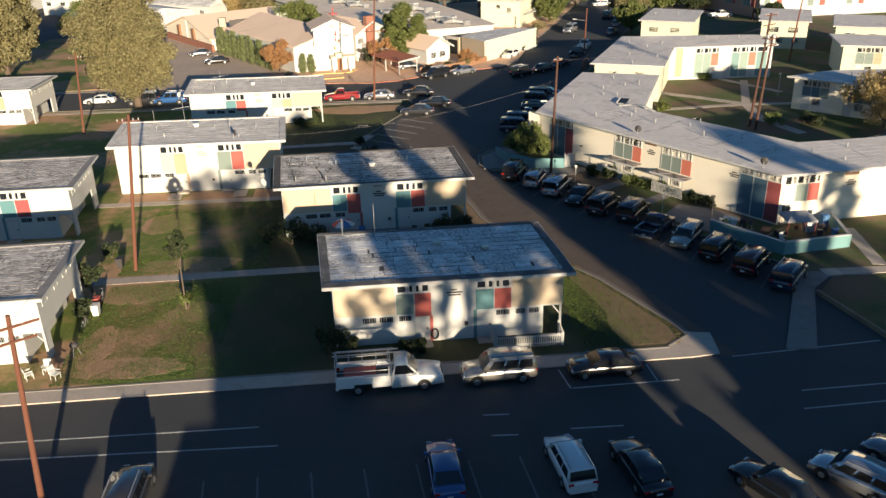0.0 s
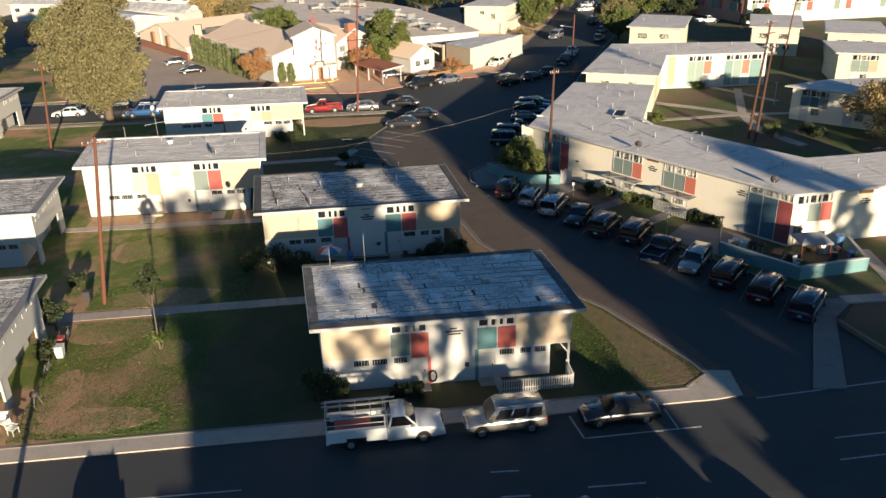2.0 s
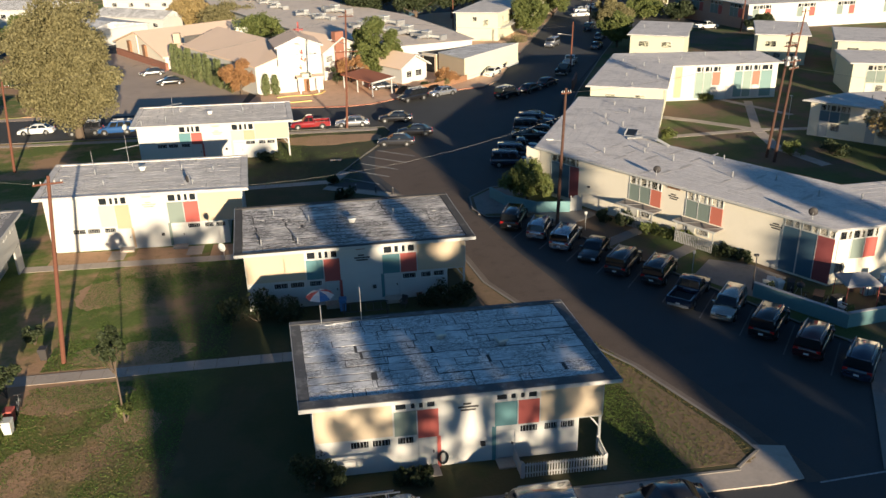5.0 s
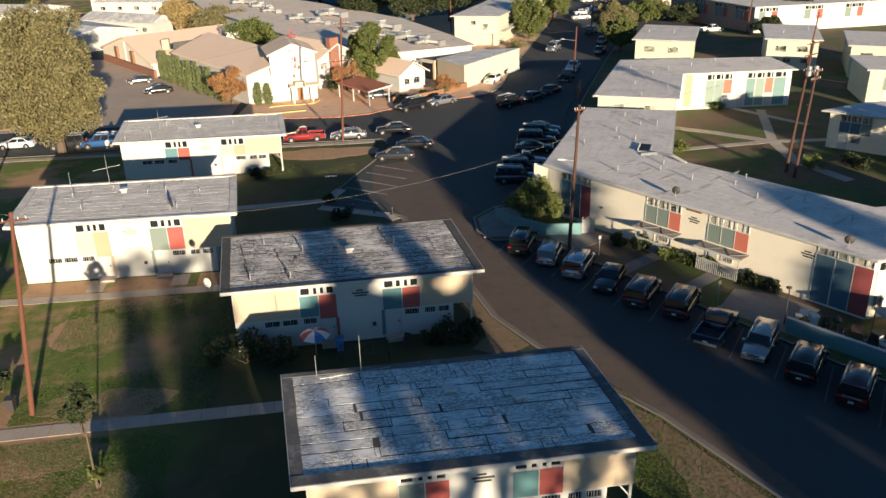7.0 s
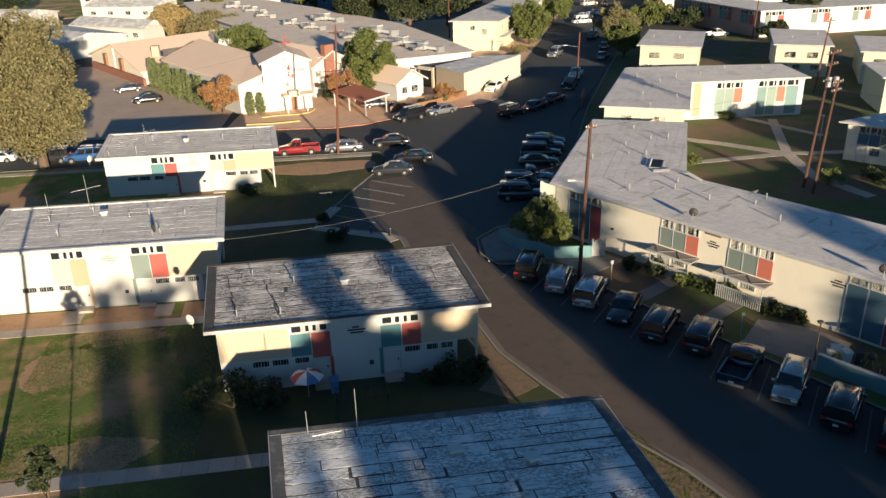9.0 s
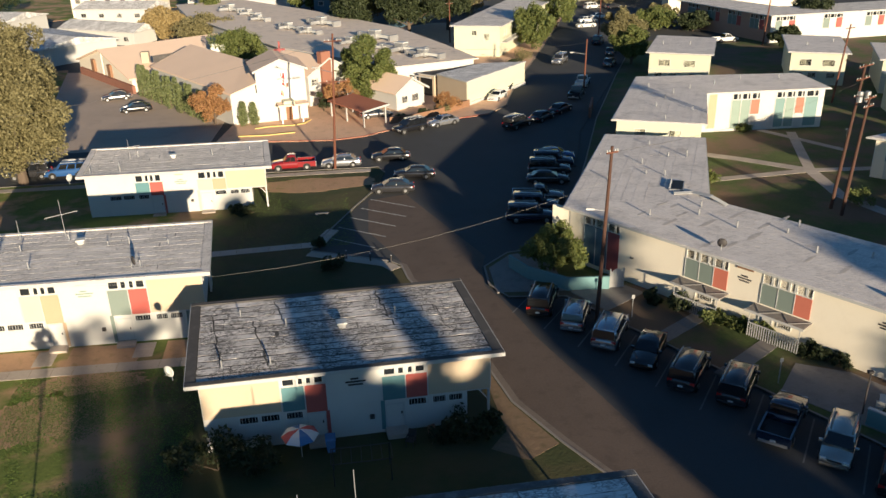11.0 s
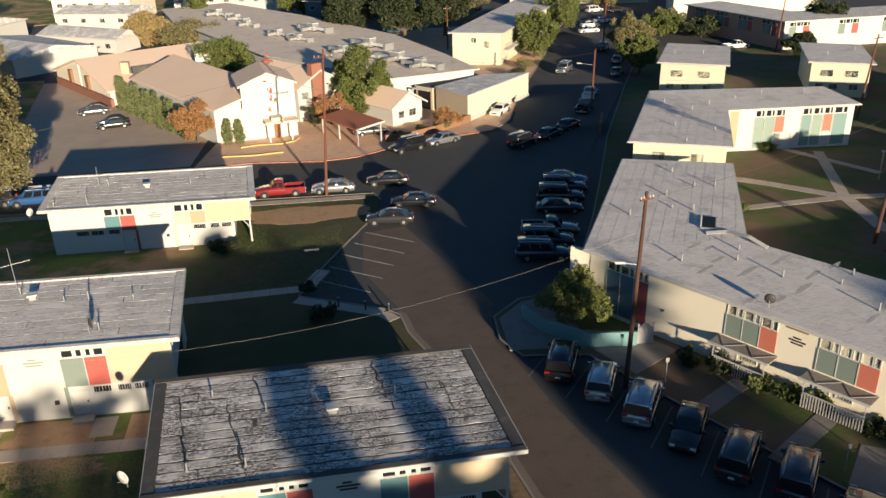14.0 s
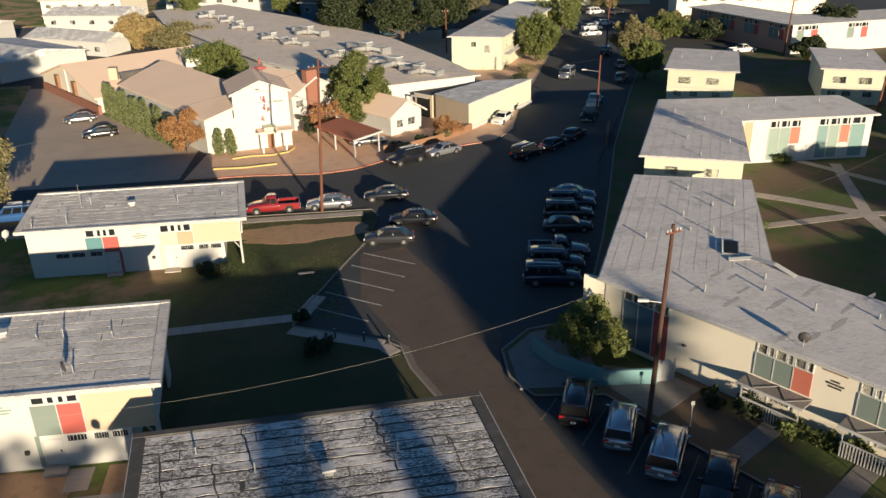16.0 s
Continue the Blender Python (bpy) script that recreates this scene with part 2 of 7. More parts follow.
    "leaf_olive": leaf_material("olive_leaves", (0.13, 0.117, 0.05), (0.285, 0.25, 0.12)),
    "leaf_green": leaf_material("green_leaves", (0.07, 0.10, 0.025), (0.19, 0.21, 0.06)),
    "leaf_dark": leaf_material("dark_leaves", (0.02, 0.034, 0.012), (0.06, 0.075, 0.028)),
    "leaf_tan": leaf_material("tan_leaves", (0.24, 0.17, 0.07), (0.42, 0.32, 0.14)),
    "leaf_rust": leaf_material("rust_leaves", (0.26, 0.12, 0.05), (0.46, 0.26, 0.11)),
    "leaf_cypress": leaf_material("cypress_leaves", (0.10, 0.13, 0.05), (0.22, 0.245, 0.10)),
    "grass": leaf_material("grass_blades", (0.078, 0.135, 0.022), (0.175, 0.235, 0.05)),
    "drygrass": leaf_material("dry_grass_blades", (0.14, 0.12, 0.04), (0.28, 0.20, 0.09)),
}


def lawn_material(soil, low, high, dark=(0.075, 0.122, 0.020), light=(0.175, 0.215, 0.045), split=False):
    m = material("lawn", dark, 0.95, 0.5, 5, 0.25, 0.6, tint=light)
    n, l = m.node_tree.nodes, m.node_tree.links
    b = n["Principled BSDF"]
    src = b.inputs["Base Color"].links[0].from_socket
    geo = n.new("ShaderNodeNewGeometry")
    patch = n.new("ShaderNodeTexNoise")
    patch.inputs["Scale"].default_value, patch.inputs["Detail"].default_value, patch.inputs["Roughness"].default_value = 0.13, 7, 0.62
    l.new(geo.outputs["Position"], patch.inputs["Vector"])
    cut = n.new("ShaderNodeMapRange")
    cut.inputs["From Min"].default_value, cut.inputs["From Max"].default_value = low, high
    l.new(patch.outputs[0], cut.inputs["Value"])
    mx = n.new("ShaderNodeMix")
    mx.data_type = "RGBA"
    mx.inputs[7].default_value = (*soil, 1)
    l.new(cut.outputs[0], mx.inputs[0])
    l.new(src, mx.inputs[6])
    out = mx.outputs[2]
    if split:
        # shade between the houses painted as a darker ground colour, with a wandering border
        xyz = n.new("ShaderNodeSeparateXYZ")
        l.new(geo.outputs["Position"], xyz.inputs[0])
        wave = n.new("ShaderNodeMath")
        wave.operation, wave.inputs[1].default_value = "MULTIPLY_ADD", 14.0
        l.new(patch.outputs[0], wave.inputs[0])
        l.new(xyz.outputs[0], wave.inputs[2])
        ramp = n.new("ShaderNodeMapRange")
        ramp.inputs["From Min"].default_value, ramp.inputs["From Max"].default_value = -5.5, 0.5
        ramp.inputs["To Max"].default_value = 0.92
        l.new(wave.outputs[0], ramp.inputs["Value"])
        shaded_turf = n.new("ShaderNodeMix")
        shaded_turf.data_type = "RGBA"
        shaded_turf.inputs[6].default_value, shaded_turf.inputs[7].default_value = (0.030, 0.043, 0.014, 1), (0.062, 0.060, 0.027, 1)
        l.new(patch.outputs[0], shaded_turf.inputs[0])
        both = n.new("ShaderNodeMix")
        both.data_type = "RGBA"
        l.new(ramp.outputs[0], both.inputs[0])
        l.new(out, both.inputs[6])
        l.new(shaded_turf.outputs[2], both.inputs[7])
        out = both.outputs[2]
    l.new(out, b.inputs["Base Color"])
    return m


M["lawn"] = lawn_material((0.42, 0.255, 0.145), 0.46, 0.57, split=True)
# Darker lawn copy: the shade round the long block is in its colour.
M["lawn_shaded"] = lawn_material((0.15, 0.10, 0.065), 0.44, 0.58, (0.045, 0.078, 0.016), (0.10, 0.13, 0.036))
PAINT = {}


def paint(color):
    if color not in PAINT:
        m = material("car_paint", color, 0.22, 0.04, 30, 0.8, 0.0, spec=0.6, metal=0.75 if 0.1 < color[0] < 0.6 and color[2] > 0.1 else 0.0)
        m.node_tree.nodes["Principled BSDF"].inputs["Coat Weight"].default_value = 1.0
        PAINT[color] = m
    return PAINT[color]


# ---- mesh helpers ----
def thing(name, at, label, category, group="", kind=""):
    ob = new(name)
    ob.empty_display_size = 0.3
    ob.location = at
    return tagged(ob, label, category, group, kind)


def link(name, bm, mat, parent=None, label="", smooth=False):
    me = bpy.data.meshes.new(name)
    bm.normal_update()
    bm.to_mesh(me)
    bm.free()
    return link_mesh(name, me, mat, parent, label, smooth)


def link_mesh(name, me, mat, parent=None, label="", smooth=False):
    if not me.materials:
        for mm in (mat if isinstance(mat, (list, tuple)) else [mat]):
            me.materials.append(mm)
        if smooth:
            me.polygons.foreach_set("use_smooth", [True] * len(me.polygons))
    ob = new(name, me)
    if parent is not None:
        ob.parent = parent
    if label:
        ob["label"] = label
    return ob


def part(name, bm, mat, parent, label="", smooth=False):
    return link(name, bm, mat, parent, label, smooth)


def prism(bm, pts, z0, z1):
    """An upright prism over an outline."""
    lo = [bm.verts.new((p[0], p[1], z0)) for p in pts]
    hi = [bm.verts.new((p[0], p[1], z1)) for p in pts]
    area = sum(pts[i][0] * pts[(i + 1) % len(pts)][1] - pts[(i + 1) % len(pts)][0] * pts[i][1] for i in range(len(pts)))
    if area < 0:
        lo.reverse(), hi.reverse()
    if len(lo) > 4:
        for t in geometry.tessellate_polygon([[v.co for v in hi]]):
            n = (hi[t[1]].co - hi[t[0]].co).cross(hi[t[2]].co - hi[t[0]].co)
            t = t if n.z > 0 else t[::-1]
            bm.faces.new([hi[i] for i in t])
            bm.faces.new([lo[i] for i in t[::-1]])
    else:
        bm.faces.new(hi)
        bm.faces.new(lo[::-1])
    for i in range(len(lo)):
        j = (i + 1) % len(lo)
        bm.faces.new((lo[i], lo[j], hi[j], hi[i]))
    return bm


def hexa(bm, v):
    """A six-sided solid from eight corners, bottom ring then top ring."""
    vs = [bm.verts.new(p) for p in v]
    for f in ((3, 2, 1, 0), (4, 5, 6, 7), (0, 1, 5, 4), (1, 2, 6, 5), (2, 3, 7, 6), (3, 0, 4, 7)):
        bm.faces.new([vs[i] for i in f])
    return bm


def box(x0, x1, y0, y1, z0, z1, bm=None):
    bm = bm or bmesh.new()
    return hexa(bm, [(x0, y0, z0), (x1, y0, z0), (x1, y1, z0), (x0, y1, z0), (x0, y0, z1), (x1, y0, z1), (x1, y1, z1), (x0, y1, z1)])


def tube(a, b, r0, r1=None, sides=8, bm=None):
    """A tapered round bar from a to b."""
    bm = bm or bmesh.new()
    r1 = r0 if r1 is None else r1
    a, b = Vector(a), Vector(b)
    q = (b - a).to_track_quat("Z", "Y")
    rings = []
    for p, r in ((a, r0), (b, r1)):
        rings.append([bm.verts.new(p + q @ Vector((r * math.cos(2 * math.pi * i / sides), r * math.sin(2 * math.pi * i / sides), 0))) for i in range(sides)])
    for i in range(sides):
        j = (i + 1) % sides
        bm.faces.new((rings[0][i], rings[0][j], rings[1][j], rings[1][i]))
    bm.faces.new(rings[0][::-1])
    bm.faces.new(rings[1])
    return bm


def blob(bm, at, r, rnd=None):
    m = Matrix.Translation(at) @ Matrix.Diagonal((*r, 1)) if isinstance(r, (tuple, list)) else Matrix.Translation(at) @ Matrix.Scale(r, 4)
    bmesh.ops.create_icosphere(bm, subdivisions=2, radius=1.0, matrix=m)
    return bm


class Face:
    """A building's side: s along it, d into the building, z up, all from one corner; the answers are relative to the base point."""

    def __init__(self, p0, p1, into, base):
        self.o = Vector((p0[0] - base[0], p0[1] - base[1], -base[2]))
        e = Vector((p1[0] - p0[0], p1[1] - p0[1], 0))
        self.length = e.length
        self.s = e.normalized()
        self.d = Vector((into[0], into[1], 0)).normalized()

    def at(self, s, d, z):
        return self.o + self.s * s + self.d * d + Vector((0, 0, z))

    def box(self, s0, s1, d0, d1, z0, z1, bm=None):
        bm = bm or bmesh.new()
        ring = [(s0, d0), (s1, d0), (s1, d1), (s0, d1)]
        if self.s.cross(self.d).z < 0:
            ring.reverse()
        return hexa(bm, [self.at(s, d, z0) for s, d in ring] + [self.at(s, d, z1) for s, d in ring])

    def wall(self, s0, s1, z0, z1, d0, d1, holes):
        """A wall with openings, in one connected mesh."""
        bm = bmesh.new()
        ss = sorted({s0, s1, *[v for h in holes for v in h[:2] if s0 < v < s1]})
        zs = sorted({z0, z1, *[v for h in holes for v in h[2:4] if z0 < v < z1]})
        ni, nj = len(ss) - 1, len(zs) - 1

        def solid(i, j):
            if not (0 <= i < ni and 0 <= j < nj):
                return False
            cs, cz = (ss[i] + ss[i + 1]) / 2, (zs[j] + zs[j + 1]) / 2
            return not any(h[0] < cs < h[1] and h[2] < cz < h[3] for h in holes)
        made = {}

        def v(i, j, d):
            if (i, j, d) not in made:
                made[i, j, d] = bm.verts.new(self.at(ss[i], d, zs[j]))
            return made[i, j, d]
        for i in range(ni):
            for j in range(nj):
                if not solid(i, j):
                    continue
                bm.faces.new((v(i, j, d0), v(i + 1, j, d0), v(i + 1, j + 1, d0), v(i, j + 1, d0)))
                bm.faces.new((v(i, j + 1, d1), v(i + 1, j + 1, d1), v(i + 1, j, d1), v(i, j, d1)))
                for di, dj, p, q in ((-1, 0, (i, j), (i, j + 1)), (1, 0, (i + 1, j + 1), (i + 1, j)), (0, -1, (i + 1, j), (i, j)), (0, 1, (i, j + 1), (i + 1, j + 1))):
                    if not solid(i + di, j + dj):
                        bm.faces.new((v(*p, d0), v(*q, d0), v(*q, d1), v(*p, d1)))
        if self.s.cross(self.d).z < 0:
            bmesh.ops.reverse_faces(bm, faces=bm.faces[:])
        return bm

    def window(self, parent, s0, s1, z0, z1, panes=2, d=0.0, bars=0, glass="glass"):
        w = part("window", self.wall(s0, s1, z0, z1, d - 0.03, d + 0.07, [(s0 + 0.06, s1 - 0.06, z0 + 0.06, z1 - 0.06)]), M["frame"], parent)
        step = (s1 - s0 - 0.12) / panes
        for i in range(panes):
            a = s0 + 0.06 + i * step
            part("pane", self.box(a + (0.02 if i else 0), a + step - 0.02, d + 0.02, d + 0.04, z0 + 0.06, z1 - 0.06), M[glass], w)
        for i in range(bars):
            a = s0 + (i + 1) * (s1 - s0) / (bars + 1)
            part("bar", self.box(a - 0.012, a + 0.012, d - 0.05, d - 0.03, z0, z1), M["trim"], w)
        return w

    def panel(self, parent, s0, s1, z0, z1, mat, proud=0.03, trim=True):
        p = part("panel", self.box(s0, s1, -proud, 0.0, z0, z1), M[mat], parent, mat.replace("palegreen", "pale green").replace("navy", "dark slate blue") + " painted board panel")
        if trim:
            part("batten", self.box(s0 - 0.05, s0 + 0.012, -proud - 0.025, 0.0, z0, z1), M["trim"], p)
        return p


# ---- ground, roads and pavements ----
def slab(name, pts, z0, z1, mat, label, category, kind="structure"):
    bm = bmesh.new()
    prism(bm, pts, z0, z1)
    return tagged(link(name, bm, M[mat]), label, category, "", kind)


slab("ground", [(-1500, -1500), (1500, -1500), (1500, 1500), (-1500, 1500)], -0.6, -0.03, "dirt", "dry brown soil reaching to the horizon", "ground")
slab("road", [(-160, -60), (190, -60), (190, 300), (-160, 300)], -0.3, 0.0, "asphalt", "dark worn asphalt of the streets and parking lots", "road")

BLOCK = [(-70, -2.9), (23.2, -2.9), (25.0, -1.6), (24.6, 0.2), (21.2, 8.4), (17.8, 13.8), (15.6, 18.3), (13.6, 23.0), (12.8, 28.0), (11.4, 35.0), (10.0, 39.6), (9.1, 42.5), (8.8, 45.4), (7.8, 46.6), (0.9, 50.3), (2.0, 53.3), (3.7, 57.0), (5.7, 61.4), (8.0, 66.0), (9.6, 72.0), (9.0, 74.3), (-18, 75.8), (-70, 77.5)]
FRONT = [(-70, -2.9), (-6.6, -2.9), (-6.6, 12.4), (-6.2, 31.0), (-5.0, 36.0), (-27.0, 36.5), (-70, 36.5)]
REST = [(-6.6, -2.9)] + BLOCK[1:-1] + [BLOCK[-1], (-70, 36.5), (-27.0, 36.5), (-5.0, 36.0), (-6.2, 31.0), (-6.6, 12.4)]
slab("lawn", FRONT, -0.2, 0.11, "lawn", "patchy green lawn with bare brown soil", "lawn")
slab("lawn", REST, -0.2, 0.11, "lawn", "green lawn round the apartment houses, darkened for the shade between them", "lawn")
EYARD = [(38.6, 7.2), (36.0, 10.5), (30.2, 20.6), (24.2, 31.0), (21.2, 36.6), (16.6, 37.4), (15.5, 40.0), (15.8, 43.6), (18.5, 46.2), (22.6, 46.8), (25.4, 52.0), (30.0, 62.0), (34.0, 71.5), (41.5, 90.0), (48, 104), (54, 117), (70, 150), (150, 150), (150, 7.2)]
slab("lawn", EYARD, -0.2, 0.11, "lawn_shaded", "green lawn and worn soil round the long apartment block", "lawn")
slab("lawn", [(37.4, 3.4), (38.8, -4.0), (150, -4.0), (150, 5.5), (40.0, 6.0)], -0.2, 0.11, "lawn_shaded", "lawn behind a low tan edge, darkened for shade", "lawn")
slab("lawn", [(-160, 205), (-72, 226), (-30, 256), (-20, 300), (-160, 300)], -0.2, 0.10, "lawn", "green field beyond the far houses", "lawn")
slab("lawn", [(-70, 90.5), (-36, 92), (-46, 150), (-70, 150)], -0.2, 0.10, "lawn", "rough grass beside the church parking lot", "lawn")
CHURCHLOT = [(-12, 88.4), (-4.5, 88.6), (3.6, 87.4), (8.0, 88.2), (13.4, 91.6), (20, 94.2), (27.2, 96.2), (31.0, 101), (36, 116), (46, 140), (66, 190), (30, 190), (-16, 150), (-10, 100)]
slab("road_patch", [(-12.6, 89.4), (-11.4, 103.6), (-28.0, 124.0), (-41.8, 146.8), (-56, 150), (-56, 89.8)], -0.2, 0.012, "asphalt_sunlit_lot", "brownish asphalt of the church parking lot, sunlight painted in", "parking lot")
slab("pavement", CHURCHLOT, -0.2, 0.12, "paving", "tan paved forecourt and footway by the church", "pavement")


def strip(pts, width, side=1):
    """Outline of a band of that width beside a polyline."""
    out = []
    for i, p in enumerate(pts):
        a, b = Vector(pts[max(0, i - 1)]), Vector(pts[min(len(pts) - 1, i + 1)])
        e = (b - a).normalized()
        out.append((p[0] - e.y * width * side, p[1] + e.x * width * side))
    return list(pts) + out[::-1]


def kerb(pts, mat="kerb", width=0.16, z=0.15, side=1, label="pale concrete kerb along the road"):
    """A kerb of straight stones, in one mesh, mitred at the bends."""
    outline = strip(pts, width, side)
    n = len(pts)
    bm = bmesh.new()
    rows = []
    for i in range(n):
        a, b = outline[i], outline[2 * n - 1 - i]
        rows.append([bm.verts.new((p[0], p[1], h)) for p, h in ((a, -0.1), (b, -0.1), (b, z), (a, z))])
    for p, q in zip(rows[:-1], rows[1:]):
        for i in range(4):
            bm.faces.new((p[i], p[(i + 1) % 4], q[(i + 1) % 4], q[i]))
    bm.faces.new(rows[0][::-1])
    bm.faces.new(rows[-1])
    bmesh.ops.recalc_face_normals(bm, faces=bm.faces[:])
    return tagged(link("kerb", bm, M[mat]), label, "kerb", "", "structure")


kerb(BLOCK[0:2], side=-1, z=0.13)
kerb(BLOCK[1:15], side=1)
kerb(BLOCK[14:19], side=1)
kerb(BLOCK[19:23], side=1)
kerb(EYARD[0:17], side=-1)
kerb(CHURCHLOT[0:7], "red_kerb", side=1, label="red painted kerb along the street")
kerb(CHURCHLOT[6:11], side=1)
kerb([(-8.9, 91.9), (-5.1, 91.6), (-1.2, 92.2)], "yellow_kerb", 0.3, 0.27, 1, "yellow painted kerb on the church forecourt")
kerb([(-6.8, 95.6), (-4.6, 96.3), (-1.7, 96.2), (0.2, 97.0), (1.0, 98.8)], "yellow_kerb", 0.22, 0.27, 1, "curved yellow kerb of a planting bed")


def flags(name, pts, width, step, label, mat="concrete", z=0.135):
    """A footway of single concrete slabs with joints."""
    path = thing(name, (pts[0][0], pts[0][1], 0), label, "footway", "", "structure")
    base = Vector((pts[0][0], pts[0][1]))
    for a, b in zip(pts[:-1], pts[1:]):
        a, b = Vector(a), Vector(b)
        e = (b - a).normalized()
        nrm = Vector((-e.y, e.x)) * width / 2
        count = max(1, round((b - a).length / step))
        for i in range(count):
            p, q = a + (b - a) * (i / count) + e * 0.012, a + (b - a) * ((i + 1) / count) - e * 0.012
            bm = bmesh.new()
            prism(bm, [tuple(v - base) for v in (p - nrm, q - nrm, q + nrm, p + nrm)], -0.02, z + random.uniform(-0.004, 0.004))
            part("paving_slab", bm, M[mat], path)
    return path


slab("pavement", [(-70, -4.4), (24.4, -4.4), (26.3, -4.2), (26.7, -1.4), (24.9, -1.0), (23.2, -2.94), (-70, -2.94)], -0.2, 0.09, "concrete", "pale concrete footway beside the street", "pavement")
flags("footpath", [(-60, 13.2), (-1.0, 13.6)], 1.25, 1.5, "pale concrete path across the lawn")
flags("footpath", [(-26, 32.6), (-5.5, 32.0), (11, 32.4)], 1.2, 1.5, "pale concrete path in front of the apartment house")
flags("footpath", [(-18.2, 33.3), (-18.2, 35.4)], 1.4, 1.1, "short concrete path to a house door")
flags("footpath", [(-11.3, 33.3), (-11.3, 35.4)], 1.4, 1.1, "short concrete path to a house door")
flags("footpath", [(-9.0, 51.2), (1.4, 51.6), (3.0, 55.0)], 1.2, 1.5, "pale concrete path to the parking bays")
flags("footpath", [(0.6, 49.6), (7.4, 45.9), (8.2, 44.6)], 1.1, 1.5, "footway round the end of the parking bays")
# Paths and aprons by the block: their shade is painted by the darker concrete.
flags("footpath", [(25.4, 28.4), (30.2, 31.4)], 1.3, 1.2, "concrete path from the parking bays to a door", "concrete_dark")
flags("footpath", [(28.0, 23.2), (33.2, 26.6)], 1.3, 1.2, "concrete path from the parking bays to a door", "concrete_dark")
slab("paved_apron", [(30.8, 20.8), (34.6, 15.4), (35.6, 16.6), (38.2, 19.2), (36.6, 22.0), (33.6, 23.8)], 0.0, 0.14, "concrete_dark", "concrete apron beside the block, darkened for shade", "pavement")
slab("paved_apron", [(21.8, 37.2), (23.6, 33.6), (27.6, 36.0), (26.0, 38.4), (22.2, 40.2)], 0.0, 0.142, "concrete_dark", "concrete apron by the gate, darkened for shade", "pavement")
slab("paved_apron", [(15.9, 38.4), (21.6, 37.6), (22.0, 46.0), (18.6, 45.6), (16.2, 43.2)], 0.0, 0.14, "concrete_dark", "concrete corner of the footway, darkened for shade", "pavement")
flags("footpath", [(39.6, 6.9), (60, 6.2)], 1.2, 1.5, "pale concrete path along the right-hand lawn")
flags("footpath", [(45.0, 7.6), (46.6, 15.5)], 1.2, 1.5, "pale concrete path up to the apartment block")
flags("footpath", [(46.5, 72.0), (52, 67.5), (57.6, 61.8), (56.0, 53.5), (58, 46)], 1.5, 1.5, "curving concrete path across the courtyard")
flags("footpath", [(57.6, 61.8), (64.0, 77.0)], 1.2, 1.5, "concrete path to a courtyard door")
flags("footpath", [(45.0, 61.0), (57.6, 61.8), (72, 60)], 1.2, 1.5, "concrete path across the courtyard")
flags("footpath", [(66, 68), (60.5, 79)], 1.1, 1.5, "concrete path to a courtyard door")
flags("footpath", [(31.5, 69.5), (36.5, 84), (43, 97), (52, 115)], 1.5, 1.8, "dark worn footway beside the curving street", "asphalt_pale")
flags("footpath", [(-60, 75.6), (8.0, 73.2)], 1.2, 1.8, "footway along the cross street")

# This patch paints the sunlit side of the lane.
slab("road_patch", [(26.3, -4.5), (25.3, -1.8), (21.4, 8.5), (18.0, 13.9), (15.8, 18.4), (13.8, 23.1), (13.0, 28.0), (11.6, 35.0), (10.2, 39.7), (9.3, 42.6), (9.0, 45.6), (8.6, 47.2), (6.4, 54.0), (7.0, 63.0), (11.2, 64.0), (16.4, 46.0), (15.6, 43.4), (15.2, 40.0), (16.0, 37.4), (17.2, 31.0), (18.8, 25.0), (20.6, 18.0), (23.5, 9.0), (27.5, -4.5)], -0.05, 0.006, "asphalt_worn", "asphalt lane between kerb and parking bays, sunlight painted in as brown", "road")
slab("road_patch", [(-70, -12.6), (40, -12.9), (40, -60), (-70, -60)], -0.05, 0.005, "asphalt_pale", "paler asphalt of the parking lot", "road")


slab("gutter", strip(BLOCK[2:14], 0.5, -1), -0.05, 0.014, "gutter", "pale worn concrete gutter along the kerb", "gutter")


def road_line(a, b, width=0.11, label="worn white road marking", mat="line"):
    a, b = Vector(a), Vector(b)
    e = (b - a).normalized()
    nrm = Vector((-e.y, e.x)) * width / 2
    bm = bmesh.new()
    prism(bm, [tuple(a - nrm), tuple(b - nrm), tuple(b + nrm), tuple(a + nrm)], -0.01, 0.012)
    return tagged(link("road_marking", bm, M[mat]), label, "road marking", "road markings", "structure")


for a, b in (((-40, -7.9), (-4.5, -8.7)), ((-40, -9.2), (-3.2, -10.7)), ((9.2, -9.2), (10.8, -9.3)), ((9.4, -11.3), (11.0, -11.4)), ((14.2, -11.2), (17.4, -11.3)), ((28.8, -11.0), (40, -10.7)), ((29.6, -9.1), (42, -8.9)), ((27.0, -4.6), (38, -3.9)),
             ((14.9, -4.7), (15.2, -7.0)), ((20.9, -4.8), (21.0, -7.0)), ((15.3, -7.0), (22.4, -6.9))):
    road_line(a, b)
for i in range(8):
    x = -7.0 + i * 2.95
    road_line((x, -13.4), (x + 0.5, -18.5), 0.11, "faded line between parking bays", "line_faint")
for i in range(5):
    a = Vector((2.3, 53.4)) + Vector((1.25, 2.45)) * i
    road_line(a, a + Vector((4.4, -3.4)), 0.12, "white line between empty parking bays")
ROW_A, ROW_D = Vector((17.6, 33.9)), Vector((17.2, -29.8)).normalized()
NOSE = Vector((0.62, 0.785))
for i in range(12):
    p = ROW_A + ROW_D * (3.44 * i - 1.72)
    road_line(p - NOSE * 0.6, p + NOSE * 4.2, 0.10, "faded line between parking bays", "line_faint")


# ---- duplex apartment houses ----
